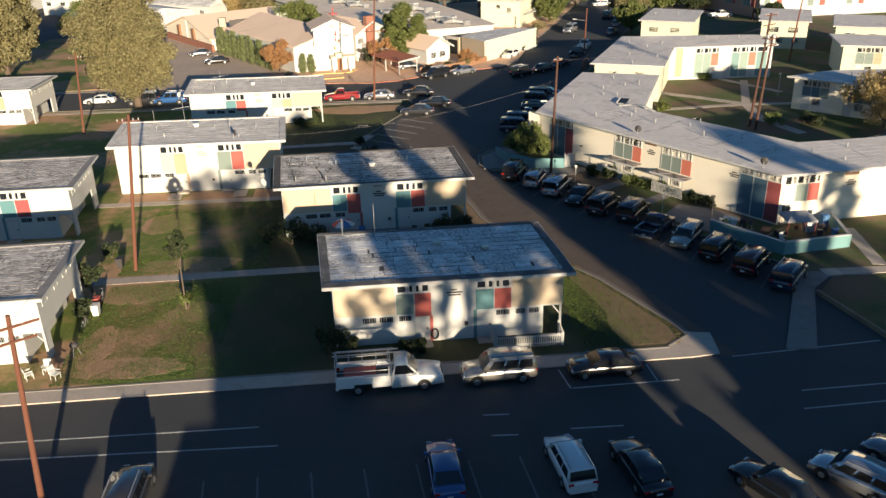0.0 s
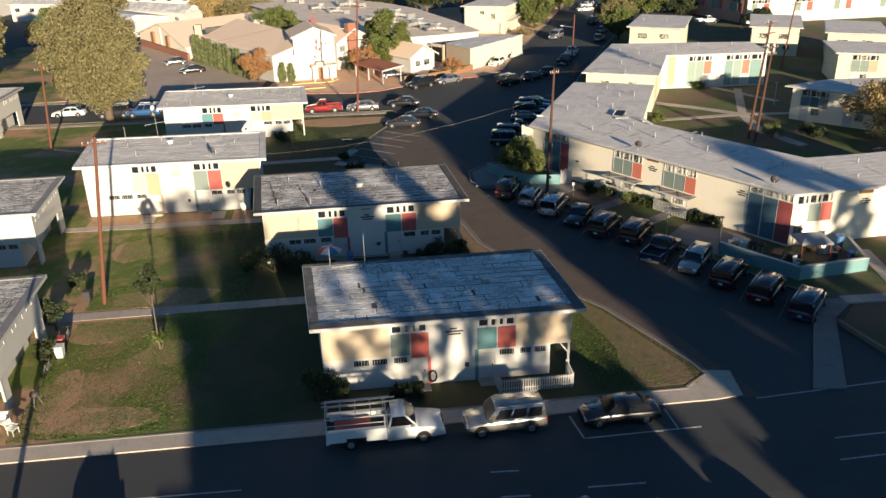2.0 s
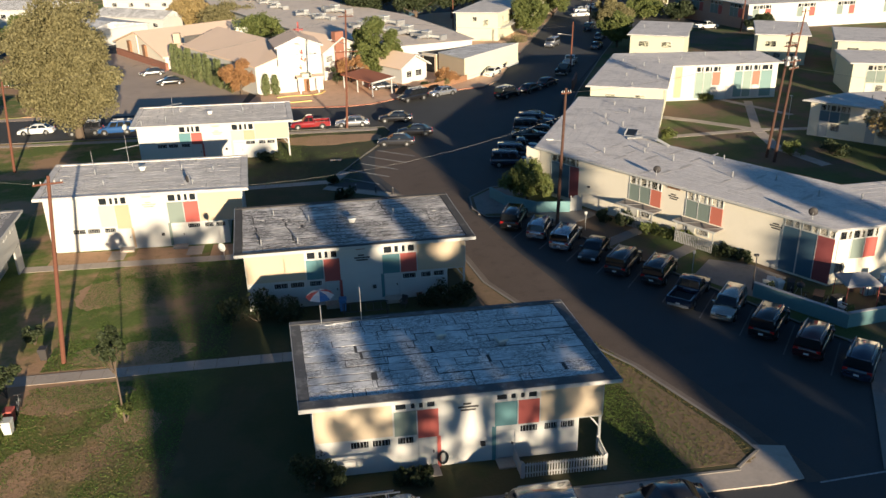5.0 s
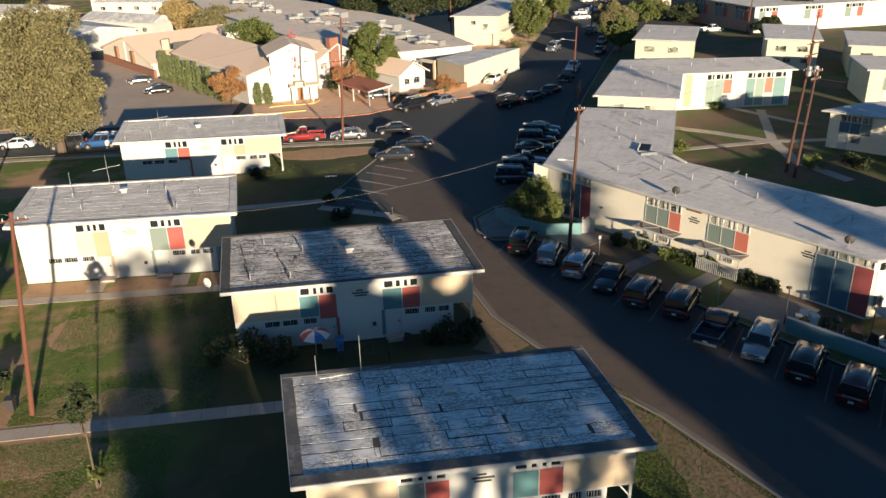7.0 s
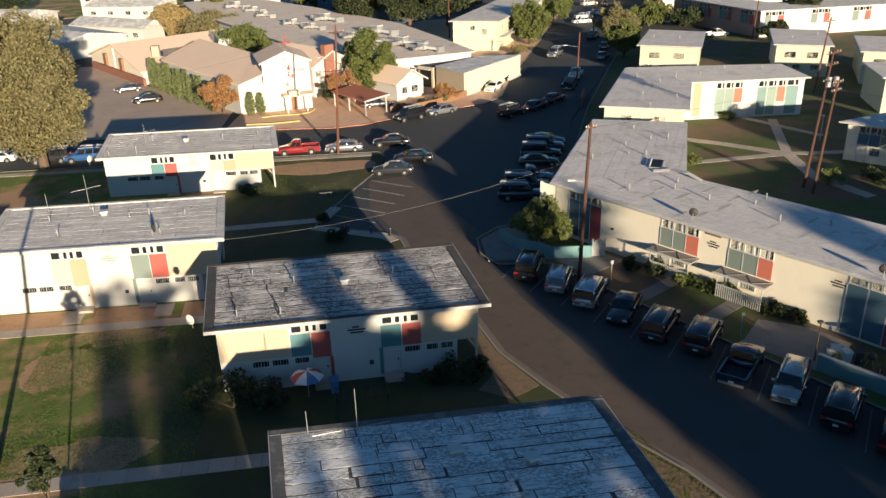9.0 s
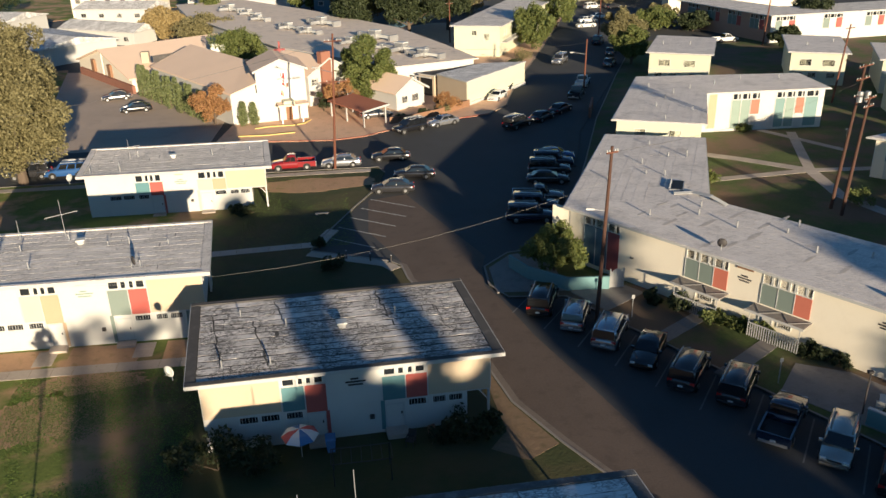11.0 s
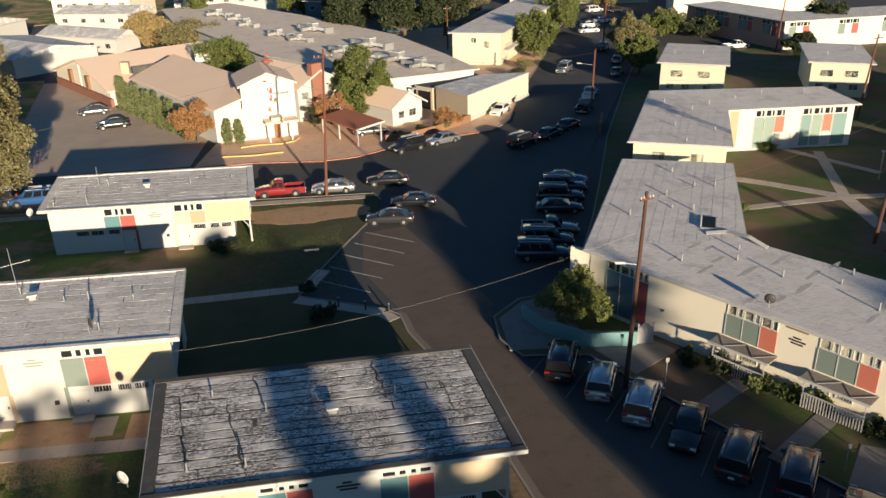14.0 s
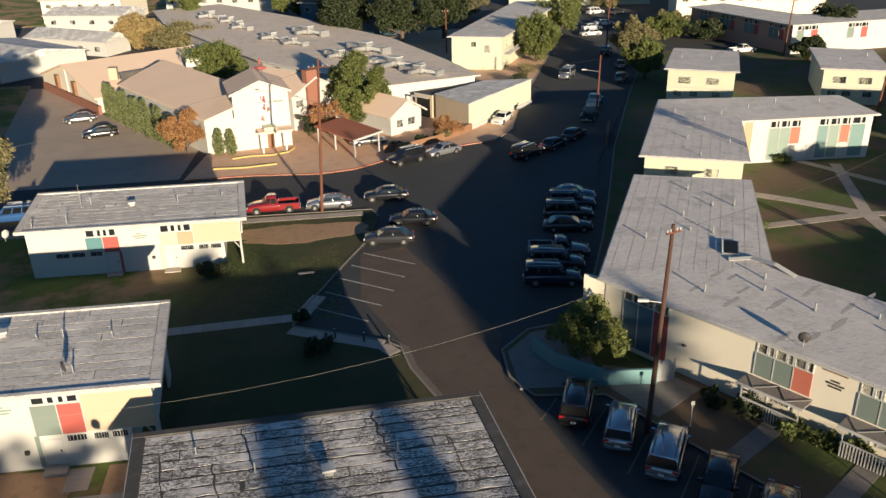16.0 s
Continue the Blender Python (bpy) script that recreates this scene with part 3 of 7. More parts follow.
def ragged_strip(face, a, b, d0, d1, z0, z1, rnd, rough):
    """One length of roofing felt whose long edges are frayed."""
    n = max(2, int((b - a) / 0.38))
    bm = bmesh.new()
    top, low = [], []
    for i in range(n + 1):
        s = a + (b - a) * i / n
        f, k = d0 + abs(rnd.gauss(0, rough)), d1 - abs(rnd.gauss(0, rough * 0.5))
        lip = z1 + (rnd.uniform(0.004, 0.016) if rnd.random() < 0.25 else 0.0)
        top.append((bm.verts.new(face.at(s, f, lip)), bm.verts.new(face.at(s, k, z1))))
        low.append((bm.verts.new(face.at(s, f, z0)), bm.verts.new(face.at(s, k, z0))))
    for i in range(n):
        bm.faces.new((top[i][0], top[i + 1][0], top[i + 1][1], top[i][1]))
        bm.faces.new((low[i][0], low[i + 1][0], top[i + 1][0], top[i][0]))
        bm.faces.new((top[i][1], top[i + 1][1], low[i + 1][1], low[i][1]))
    for i, flip in ((0, 1), (n, -1)):
        bm.faces.new((low[i][0], top[i][0], top[i][1], low[i][1])[::flip])
    return bm


def roof_pieces(parent, face, s0, s1, d0, d1, z, mat, rows, rnd, gap=0.09, rough=0.03, cut=(0, 1, 1, 2, 3), shift=0.0):
    """Roofing laid in strips, cut here and there; shift sets neighbours out of line."""
    step = (d1 - d0) / rows
    for i in range(rows):
        cuts = sorted([s0, s1] + [rnd.uniform(s0 + 1.5, s1 - 1.5) for _ in range(rnd.choice(cut))])
        for a, b in zip(cuts[:-1], cuts[1:]):
            if b - a > 0.3:
                lift = rnd.uniform(0.0, 0.006)
                part("roofing_strip", ragged_strip(face, a + gap * rnd.uniform(0.1, 0.4), b - gap * rnd.uniform(0.1, 0.4), d0 + i * step + gap * rnd.uniform(0.2 - shift, 0.8 + 0.3 * shift), d0 + (i + 1) * step, z - 0.013, z - 0.007 + lift * 0.6, rnd, rough), M[mat], parent)


def vent_pipe(at, h, r=0.05, group="roof vents"):
    v = thing("vent_pipe", at, "thin pale metal vent pipe on the roof", "vent pipe", group)
    part("pipe", tube((0, 0, 0), (0, 0, h), r, r, 8), M["metal"], v)
    part("flashing", tube((0, 0, 0), (0, 0, 0.06), r * 2.6, r * 1.3, 10), M["metal"], v)
    return v


def roof_box(at, rz=0.0):
    v = thing("roof_ventilator", at, "small square pale metal roof ventilator", "ventilator", "roof vents")
    v.rotation_euler[2] = rz
    part("curb", box(-0.22, 0.22, -0.22, 0.22, 0, 0.25), M["metal"], v)
    bm = box(-0.32, 0.32, -0.32, 0.32, 0.28, 0.40)
    part("cap", bm, M["plastic"], v)
    for x in (-0.18, 0.18):
        for y in (-0.18, 0.18):
            part("leg", box(x - 0.02, x + 0.02, y - 0.02, y + 0.02, 0.25, 0.28), M["metal"], v)
    return v


def dish(at, rz, mat="plastic"):
    v = thing("satellite_dish", at, "white satellite dish on a bent arm" if mat == "plastic" else "dark satellite dish turned away", "satellite dish", "dishes")
    v.rotation_euler[2] = rz
    part("mast", tube((0, 0, -0.1), (0, 0, 0.55), 0.025), M["metal"], v)
    bm = bmesh.new()
    rings = []
    for r, d in ((0.02, 0.0), (0.2, 0.02), (0.36, 0.08), (0.36, 0.10), (0.2, 0.045), (0.02, 0.025)):
        rings.append([bm.verts.new((r * math.cos(a * math.pi / 8), -0.08 - d, 0.62 + r * math.sin(a * math.pi / 8))) for a in range(16)])
    for p, q in zip(rings[:-1], rings[1:]):
        for i in range(16):
            bm.faces.new((p[i], p[(i + 1) % 16], q[(i + 1) % 16], q[i]))
    part("reflector", bm, M[mat], v, "", True)
    part("feed_arm", tube((0, -0.1, 0.35), (0, -0.5, 0.55), 0.015), M["metal"], v)
    return v


def antenna(at, h, rz, cross=True):
    v = thing("tv_antenna", at, "thin metal aerial mast on the roof", "aerial", "aerials")
    v.rotation_euler[2] = rz
    part("mast", tube((0, 0, 0), (0, 0, h), 0.028, 0.02), M["metal"], v)
    if cross:
        part("boom", tube((-1.2, 0, h * 0.55), (1.2, 0, h * 0.62), 0.02), M["metal"], v)
        for i in range(6):
            x = -1.1 + i * 0.44
            part("rod", tube((x, -0.3, h * 0.55 + (x + 1.2) * 0.04), (x, 0.3, h * 0.55 + (x + 1.2) * 0.04), 0.008, sides=5), M["metal"], v)
    return v


def duplex(fl, fr, deep, eave, cols, roof, label, seed, ground=0.1, detail=True, sides=("beige", "beige"), edge="edge_pale"):
    """A two-storey pair of flats; fl, fr: the front eave's ends; deep: the eave's way to the back."""
    rnd = random.Random(seed)
    base = (fl[0], fl[1], ground)
    house = thing("apartment_house", base, label, "apartment house", "apartment houses")
    F = Face(fl, fr, deep, base)
    W, D = F.length, Vector(deep).length
    k = (W - 1.3) / 16.3
    F.o = F.o + F.s * 0.65 + F.d * 0.7
    W -= 1.3
    D -= 1.35
    E = eave

    def S(s):
        return s * k
    z2 = 2.45
    holes = []
    for a, b in ((4.45, 5.15), (5.3, 5.65), (5.75, 6.1), (6.2, 6.75), (10.1, 10.8), (10.9, 11.3), (11.45, 11.8), (11.9, 12.5)):
        holes.append((S(a), S(b), E - 0.98, E - 0.16))
    low = [(1.9, 3.0), (3.1, 4.2), (4.5, 5.5), (11.45, 12.55), (12.85, 13.7), (13.8, 14.7)]
    for a, b in low:
        holes.append((S(a), S(b), 1.75, 2.3))
    doors = [(5.7, 6.7), (10.15, 11.2)]
    for a, b in doors:
        holes.append((S(a), S(b), ground, 2.05))
    # solid core, front wall with openings, upper floor reaching over the porch
    part("wall", F.box(0.0, S(14.9), 0.16, D, -0.3, E), M["white"], house)
    part("wall", F.wall(0, S(14.9), -0.3, z2, 0, 0.16, holes), M["white"], house)
    part("wall", F.wall(0, W, z2, E, 0, 0.16, holes), M["white"], house)
    part("wall", F.box(S(14.9), W, 0.16, D, z2, E), M["white"], house)
    part("porch_ceiling", F.box(S(14.9), W, 0.02, D, z2 - 0.1, z2 - 0.004), M["trim"], house)
    for d in (0.1, D - 0.2):
        part("post", F.box(W - 0.16, W - 0.02, d, d + 0.14, ground - 0.2, z2 - 0.1), M["trim"], house)
        part("brace", hexa(bmesh.new(), [F.at(W - 0.7, d + 0.02, z2 - 0.2), F.at(W - 0.6, d + 0.02, z2 - 0.2), F.at(W - 0.6, d + 0.12, z2 - 0.2), F.at(W - 0.7, d + 0.12, z2 - 0.2),
                                         F.at(W - 0.1, d + 0.02, z2 - 1.0), F.at(W - 0.02, d + 0.02, z2 - 1.0), F.at(W - 0.02, d + 0.12, z2 - 1.0), F.at(W - 0.1, d + 0.12, z2 - 1.0)][::-1]), M["trim"], house)
    if seed > 2:
        for d0, d1 in ((0.16, 1.15), (D - 1.6, D - 0.1)):
            part("end_wall", F.box(W - 0.2, W - 0.04, d0, d1, ground - 0.2, z2 - 0.1), M["white"], house, "white end wall beside the porch")
    for a, b, zz0, zz1 in holes[:8]:
        F.window(house, a, b, zz0, zz1, 1, 0.06)
    for a, b in low:
        F.window(house, S(a), S(b), 1.75, 2.3, 2, 0.06, 5)
    for a, b in doors:
        dr = part("door", F.box(S(a) + 0.03, S(b) - 0.03, 0.06, 0.12, ground, 2.02), M["white"], house, "white painted front door")
        part("door_handle", F.box(S(b) - 0.2, S(b) - 0.12, 0.0, 0.06, ground + 0.95, ground + 1.1), M["darkmetal"], dr)
        part("door_frame", F.wall(S(a) - 0.06, S(b) + 0.06, ground, 2.12, -0.03, 0.04, [(S(a) + 0.03, S(b) - 0.03, ground - 1, 2.02)]), M["trim"], dr)
        part("step", F.box(S(a) - 0.1, S(b) + 0.1, -0.9, 0.0, ground - 0.2, ground + 0.1), M["concrete"], house)
    # coloured boards
    z3 = E - 1.03
    F.panel(house, S(0.05), S(4.3), z2, E - 0.02, sides[0], 0.03, False)
    F.panel(house, S(12.62), S(16.25), z2, E - 0.02, sides[1], 0.03, True)
    F.panel(house, S(4.38), S(5.62), z2 - 0.05, z3, cols[0], 0.03)
    F.panel(house, S(5.67), S(6.85), z2 - 0.3, z3, cols[1], 0.03)
    F.panel(house, S(10.0), S(11.3), z2 - 0.05, z3, cols[2], 0.03)
    F.panel(house, S(11.35), S(12.58), z2 - 0.05, z3, cols[3], 0.03)
    part("panel", F.box(S(6.72), S(6.95), -0.03, 0.0, ground, z2 - 0.3), M[cols[1]], house, "narrow " + cols[1] + " strip beside the door")
    part("panel", F.box(S(9.86), S(10.1), -0.03, 0.0, ground, z2 - 0.05), M[cols[2]], house, "narrow " + cols[2] + " strip beside the door")
    # wall light, house-number bars and gable vent
    part("wall_vent", hexa(bmesh.new(), [F.at(S(8.1), -0.03, E - 0.42), F.at(S(8.75), -0.03, E - 0.42), F.at(S(8.75), 0.0, E - 0.42), F.at(S(8.1), 0.0, E - 0.42), F.at(S(7.85), -0.05, E - 0.12), F.at(S(9.0), -0.05, E - 0.12), F.at(S(9.0), 0, E - 0.12), F.at(S(7.85), 0, E - 0.12)]), M["wood" if seed < 3 else "beige"], house, "wedge-shaped wall vent")
    for j, (a, b) in enumerate(((8.25, 8.7), (7.95, 9.1), (8.1, 8.95))):
        part("sign_bar", F.box(S(a), S(b), -0.012, 0.0, E - 0.98 - j * 0.2, E - 0.86 - j * 0.2), M["darkmetal" if seed < 3 else "sagelight"], house)
    part("wall_lamp", F.box(S(9.2), S(9.45), -0.16, 0.0, 1.25, 1.5), M["darkmetal"], house)
    # right-hand end: upper windows
    R = Face(fl, (fl[0] + deep[0], fl[1] + deep[1]), (fl[0] - fr[0], fl[1] - fr[1]), base)
    R.o = F.o + F.s * W
    for a, b in ((0.8, 1.9), (3.4, 4.2), (5.4, 6.4), (7.4, 8.2)):
        R.window(house, a, b, E - 1.15, E - 0.25, 2, 0.0)
    # roof
    rf = part("roof", F.box(-0.65, W + 0.65, -0.7, D + 0.65, E, E + 0.10), M["roof_edge"], house)
    part("fascia", F.box(-0.68, W + 0.68, -0.73, -0.69, E - 0.06, E + 0.17), M["trim"], rf)
    part("fascia", F.box(-0.68, W + 0.68, D + 0.65, D + 0.69, E - 0.06, E + 0.17), M["trim"], rf)
    part("fascia", F.box(-0.69, -0.65, -0.69, D + 0.65, E - 0.06, E + 0.17), M["trim"], rf)
    part("fascia", F.box(W + 0.65, W + 0.69, -0.69, D + 0.65, E - 0.06, E + 0.17), M["trim"], rf)
    lip = 0.05 if edge == "edge_tar" else -0.35
    part("roof_edging", F.wall(-0.65, W + 0.65, E + 0.10, E + 0.20, -0.69, lip, []), M[edge], rf)
    part("roof_edging", F.box(-0.65, W + 0.65, D + 0.25, D + 0.65, E + 0.10, E + 0.20), M[edge], rf)
    part("roof_edging", F.box(-0.65, -0.05, lip, D + 0.25, E + 0.10, E + 0.17), M[edge], rf)
    part("roof_edging", F.box(W + 0.05, W + 0.65, lip, D + 0.25, E + 0.10, E + 0.17), M[edge], rf)
    roof_pieces(rf, F, -0.05, W + 0.05, lip + 0.02, D + 0.23, E + 0.115, roof, {"roof_a": 11, "roof_b": 13, "roof_c": 11}[roof] if detail else 6, rnd, {"roof_c": 0.10, "roof_a": 0.10, "roof_b": 0.13}[roof], {"roof_c": 0.016, "roof_a": 0.024, "roof_b": 0.045}[roof], (4, 5, 6, 7) if roof == "roof_a" else (0, 1, 1, 2, 3), 0.45 if roof == "roof_a" else 0.0)
    return house, F, W, D


A = duplex((-0.6, -0.65), (16.9, -0.6), (-0.8, 9.8), 5.0, ("sage", "red", "teal", "red"), "roof_a", "white apartment house with beige, green and red panels", 1, edge="edge_tar")
B = duplex((-5.9, 20.35), (12.5, 20.65), (-0.9, 10.5), 5.05, ("teal", "red", "teal", "red"), "roof_b", "white apartment house with teal and red panels, weathered roof", 2, 0.35, True, ("beige", "beige"), "roof_edge")
C = duplex((-24.85, 35.4), (-6.0, 34.9), (-0.9, 10.6), 5.45, ("palegreen", "orange", "sage", "red"), "roof_c", "white apartment house with pale green, orange and red panels", 3, 0.2, True, ("white", "beige"), "roof_c")
Dh = duplex((-22.3, 63.0), (-2.8, 62.3), (-0.8, 10.4), 4.6, ("teal", "red", "palegreen", "orange"), "roof_c", "white apartment house with teal and orange panels by the cross street", 4, 0.1, True, ("white", "beige"), "roof_c")
X1 = duplex((-37.0, -0.4), (-19.3, 0.2), (-0.3, 10.2), 5.1, ("teal", "red", "teal", "red"), "roof_b", "white apartment house with an overhanging upper floor and open porch", 5, 0.1, True, ("white", "white"))
X2 = duplex((-42.5, 23.6), (-24.6, 23.6), (-0.7, 10.4), 5.1, ("teal", "red", "teal", "maroon"), "roof_b", "white apartment house with a weathered grey roof beside the lawn", 6, 0.1, True, ("white", "white"))
X3 = duplex((-62.0, 69.2), (-44.5, 68.8), (0.4, 9.8), 5.1, ("palegreen", "orange", "palegreen", "orange"), "roof_c", "white apartment house beyond the big tree", 7, 0.1, False, ("white", "white"))


# ---- long apartment blocks with an outline of their own ----
def inset(poly, d):
    out, n = [], len(poly)
    area = sum(poly[i][0] * poly[(i + 1) % n][1] - poly[(i + 1) % n][0] * poly[i][1] for i in range(n))
    sg = 1 if area > 0 else -1
    for i in range(n):
        a, b, c = Vector(poly[i - 1]), Vector(poly[i]), Vector(poly[(i + 1) % n])
        e1, e2 = (b - a).normalized(), (c - b).normalized()
        n1, n2 = Vector((-e1.y, e1.x)) * sg, Vector((-e2.y, e2.x)) * sg
        m = n1 + n2
        out.append(tuple(b + m * (d / max(0.3, n1.dot(m)))))
    return out


def block(name, poly, eave, wall_mat, roof_mat, label, category, over=0.6, group="", lower=None):
    base = (poly[0][0], poly[0][1], 0.0)
    loc = [(p[0] - base[0], p[1] - base[1]) for p in poly]
    b = thing(name, base, label, category, group)
    bm = bmesh.new()
    prism(bm, inset(loc, over), -0.3, eave)
    part("wall", bm, M[wall_mat], b)
    bm = bmesh.new()
    prism(bm, loc, eave, eave + 0.16)
    r = part("roof", bm, M["trim"], b)
    bm = bmesh.new()
    prism(bm, inset(loc, 0.10), eave + 0.10, eave + 0.19)
    part("roofing", bm, M[roof_mat], r)
    return b, base, r


def side(b, poly, i, j, over, base):
    """The wall face under the eave from corner i to corner j."""
    q = inset([(p[0], p[1]) for p in poly], over)
    p0, p1 = Vector(q[i]), Vector(q[j])
    c = sum((Vector(v) for v in q), Vector((0, 0))) / len(q)
    e = p1 - p0
    nrm = Vector((-e.y, e.x))
    area = sum(q[k][0] * q[(k + 1) % len(q)][1] - q[(k + 1) % len(q)][0] * q[k][1] for k in range(len(q)))
    inner = nrm * (1 if (area > 0) == ((j - i) % len(q) == 1) else -1)
    return Face(p0, p1, inner, base)


def unit(F, b, s, cols, eave, z2, w=1.2, doors=True, canopy=False):
    """Boards under a strip of windows, as on each flat of the long block."""
    for n, col in enumerate(cols):
        a = s + n * w
        F.panel(b, a + 0.05, a + w - 0.02, z2, eave - 1.02, col, 0.035)
        F.window(b, a + 0.05, a + w * 0.62, eave - 0.98, eave - 0.16, 1, -0.02)
        F.window(b, a + w * 0.66, a + w - 0.02, eave - 0.98, eave - 0.16, 1, -0.02)
    if canopy:
        wide = len(cols) * w + 0.55
        part("canopy", F.box(s - 0.3, s - 0.3 + wide, -1.35, 0.0, z2 - 0.22, z2 - 0.12), M["concrete_dark"], b, "flat brownish canopy over the doors")
        part("canopy_edge", F.box(s - 0.34, s - 0.3 + wide + 0.04, -1.43, -1.35, z2 - 0.24, z2 - 0.08), M["trim"], b)
        for n in range(4):
            a, c = s - 0.3 + n * wide / 4, s - 0.3 + (n + 1) * wide / 4
            p, q = (F.at(a, -1.3, 0), F.at(c, -0.05, 0)) if n % 2 else (F.at(c, -1.3, 0), F.at(a, -0.05, 0))
            part("canopy_brace", tube((p.x, p.y, z2 - 0.09 + p.z), (q.x, q.y, z2 - 0.09 + q.z), 0.025, 0.025, 5), M["edge_pale"], b)
        for n in range(22):
            a = s + n * (len(cols) * w) / 21
            part("slat", F.box(a, a + 0.07, -1.30, -1.26, 0.25, z2 - 0.22 if n in (0, 21) else 1.35), M["trim"], b)
        part("rail", F.box(s, s + len(cols) * w, -1.32, -1.25, 1.28, 1.36), M["trim"], b)
    if doors:
        a = s + 0.15
        d = part("door", F.box(a, a + 0.95, -0.04, 0.02, 0.1, 2.1), M["white"], b, "white front door")
        part("door_frame", F.wall(a - 0.07, a + 1.02, 0.1, 2.2, -0.06, 0.0, [(a, a + 0.95, 0, 2.1)]), M["trim"], d)
        F.window(b, s + 1.5, s + 2.6, 1.0, 2.0, 2, -0.02, 5)


EP = [(22.8, 43.6), (40.2, 16.6), (52.0, 17.6), (66.0, 19.6), (66.0, 28.5), (54.0, 26.8), (46.6, 26.4), (35.8, 42.6), (43.9, 60.7), (33.8, 64.7)]
EB, ebase, eroof = block("apartment_block", EP, 5.0, "cream", "roof_e", "long cream apartment block bent in three wings, grey roof", "apartment block")
F1 = side(EB, EP, 0, 1, 0.6, ebase)
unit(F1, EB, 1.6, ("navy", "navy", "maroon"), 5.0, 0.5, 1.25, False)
unit(F1, EB, 11.6, ("sage", "sage", "coral"), 5.0, 2.4, 1.22, True, True)
unit(F1, EB, 17.9, ("sage", "sage", "coral"), 5.0, 2.4, 1.25, True, True)
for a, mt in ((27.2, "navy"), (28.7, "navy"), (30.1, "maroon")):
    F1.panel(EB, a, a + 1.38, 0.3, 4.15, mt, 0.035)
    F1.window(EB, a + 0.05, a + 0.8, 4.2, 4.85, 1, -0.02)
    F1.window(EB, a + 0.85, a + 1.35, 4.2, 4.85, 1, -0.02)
for s0 in (16.0, 26.0):
    for j, (a, c) in enumerate(((0.25, 0.8), (0, 1.1), (0.15, 0.95))):
        part("sign_bar", F1.box(s0 + a, s0 + c, -0.012, 0.0, 4.0 - j * 0.2, 4.12 - j * 0.2), M["darkmetal"], EB)
part("wall_vent", F1.box(15.9, 17.2, -0.08, 0.0, 4.6, 4.85), M["wood"], EB, "brown wall vent")
F2 = side(EB, EP, 1, 2, 0.6, ebase)
unit(F2, EB, 0.35, ("cream", "sage", "red"), 5.0, 2.3, 1.2, False)
F2.window(EB, 0.4, 1.3, 0.9, 2.1, 2, -0.02, 4)
for j, (a, c) in enumerate(((0.25, 0.8), (0, 1.1), (0.15, 0.95))):
    part("sign_bar", F2.box(6.6 + a, 6.6 + c, -0.012, 0.0, 3.9 - j * 0.2, 4.02 - j * 0.2), M["darkmetal"], EB)
part("wall_vent", F2.box(6.4, 7.8, -0.08, 0.0, 4.5, 4.75), M["wood"], EB, "brown wall vent")

FP = [(36.2, 69.4), (46.0, 64.8), (52.6, 79.0), (69.6, 78.0), (70.6, 87.8), (47.6, 91.4)]
FB, fbase, froof = block("apartment_block", FP, 5.3, "yellow", "roof_e", "pale yellow and white apartment block with a grey flat roof", "apartment block")
F3 = side(FB, FP, 2, 3, 0.6, fbase)
part("wall", F3.box(0.0, F3.length, -0.03, 0.0, 0.1, 5.25), M["white"], FB, "white front of the block")
F3.o = F3.o - F3.d * 0.035
F3.panel(FB, 1.0, 2.1, 0.6, 5.2, "orange", 0.05)
for a, w, z0, mt in ((4.2, 1.25, 0.4, "sagelight"), (5.5, 1.25, 0.4, "sagelight"), (6.8, 1.25, 2.3, "coral"), (10.2, 1.3, 0.4, "teallight"), (11.6, 1.3, 0.4, "sagelight"), (13.0, 1.2, 2.0, "coral"), (14.3, 1.8, 0.4, "teallight")):
    F3.panel(FB, a, a + w - 0.06, z0, 4.25, mt, 0.035)
    F3.window(FB, a + 0.05, a + w * 0.6, 4.32, 5.14, 1, -0.02)
    F3.window(FB, a + w * 0.64, a + w - 0.08, 4.32, 5.14, 1, -0.02)
for a in (6.9, 9.0, 13.1):
    part("door", F3.box(a, a + 0.9, -0.05, 0.0, 0.1, 2.15), M["trim"], FB, "white front door")
F3b = side(FB, FP, 0, 1, 0.6, fbase)
for a in (2.0, 6.0):
    F3b.window(FB, a, a + 1.4, 3.4, 4.4, 2, -0.02)


def small_house(poly, label, eave=5.2):
    b, base, r = block("apartment_house", poly, eave, "yellow", "roof_e", label, "apartment house", 0.6, "yellow houses")
    f = side(b, poly, 0, 1, 0.6, base)
    L = f.length
    for a in (0.16, 0.58):
        f.window(b, L * a, L * a + 1.9, 3.1, 4.2, 2, -0.02)
    for a in (0.1, 0.34, 0.68):
        f.window(b, L * a, L * a + 1.3, 1.2, 2.1, 2, -0.02)
    part("belt", f.box(0, L, -0.05, 0.0, 2.5, 2.66), M["trim"], b, "pale belt course")
    return b


small_house([(56.4, 109.8), (65.8, 104.4), (73.6, 119.6), (64.8, 125.4)], "pale yellow two-storey house with a grey roof")
small_house([(78.2, 103.8), (86.6, 99.4), (94.4, 114.6), (86.0, 119.6)], "pale yellow two-storey house beside the courtyard drive")
small_house([(87.6, 94.0), (97.0, 89.0), (104, 103), (95.5, 108)], "pale yellow two-storey house at the courtyard's end")
HP = [(61.5, 58.6), (70.0, 49.4), (84, 52.0), (82, 60), (69.0, 61.0)]
HB, hbase, _r = block("apartment_block", HP, 4.5, "cream", "roof_e", "cream apartment block in the shade of the courtyard", "apartment block")
F4 = side(HB, HP, 0, 1, 0.6, hbase)
unit(F4, HB, 1.2, ("navy", "navy", "sage"), 4.5, 2.1, 1.2, True)
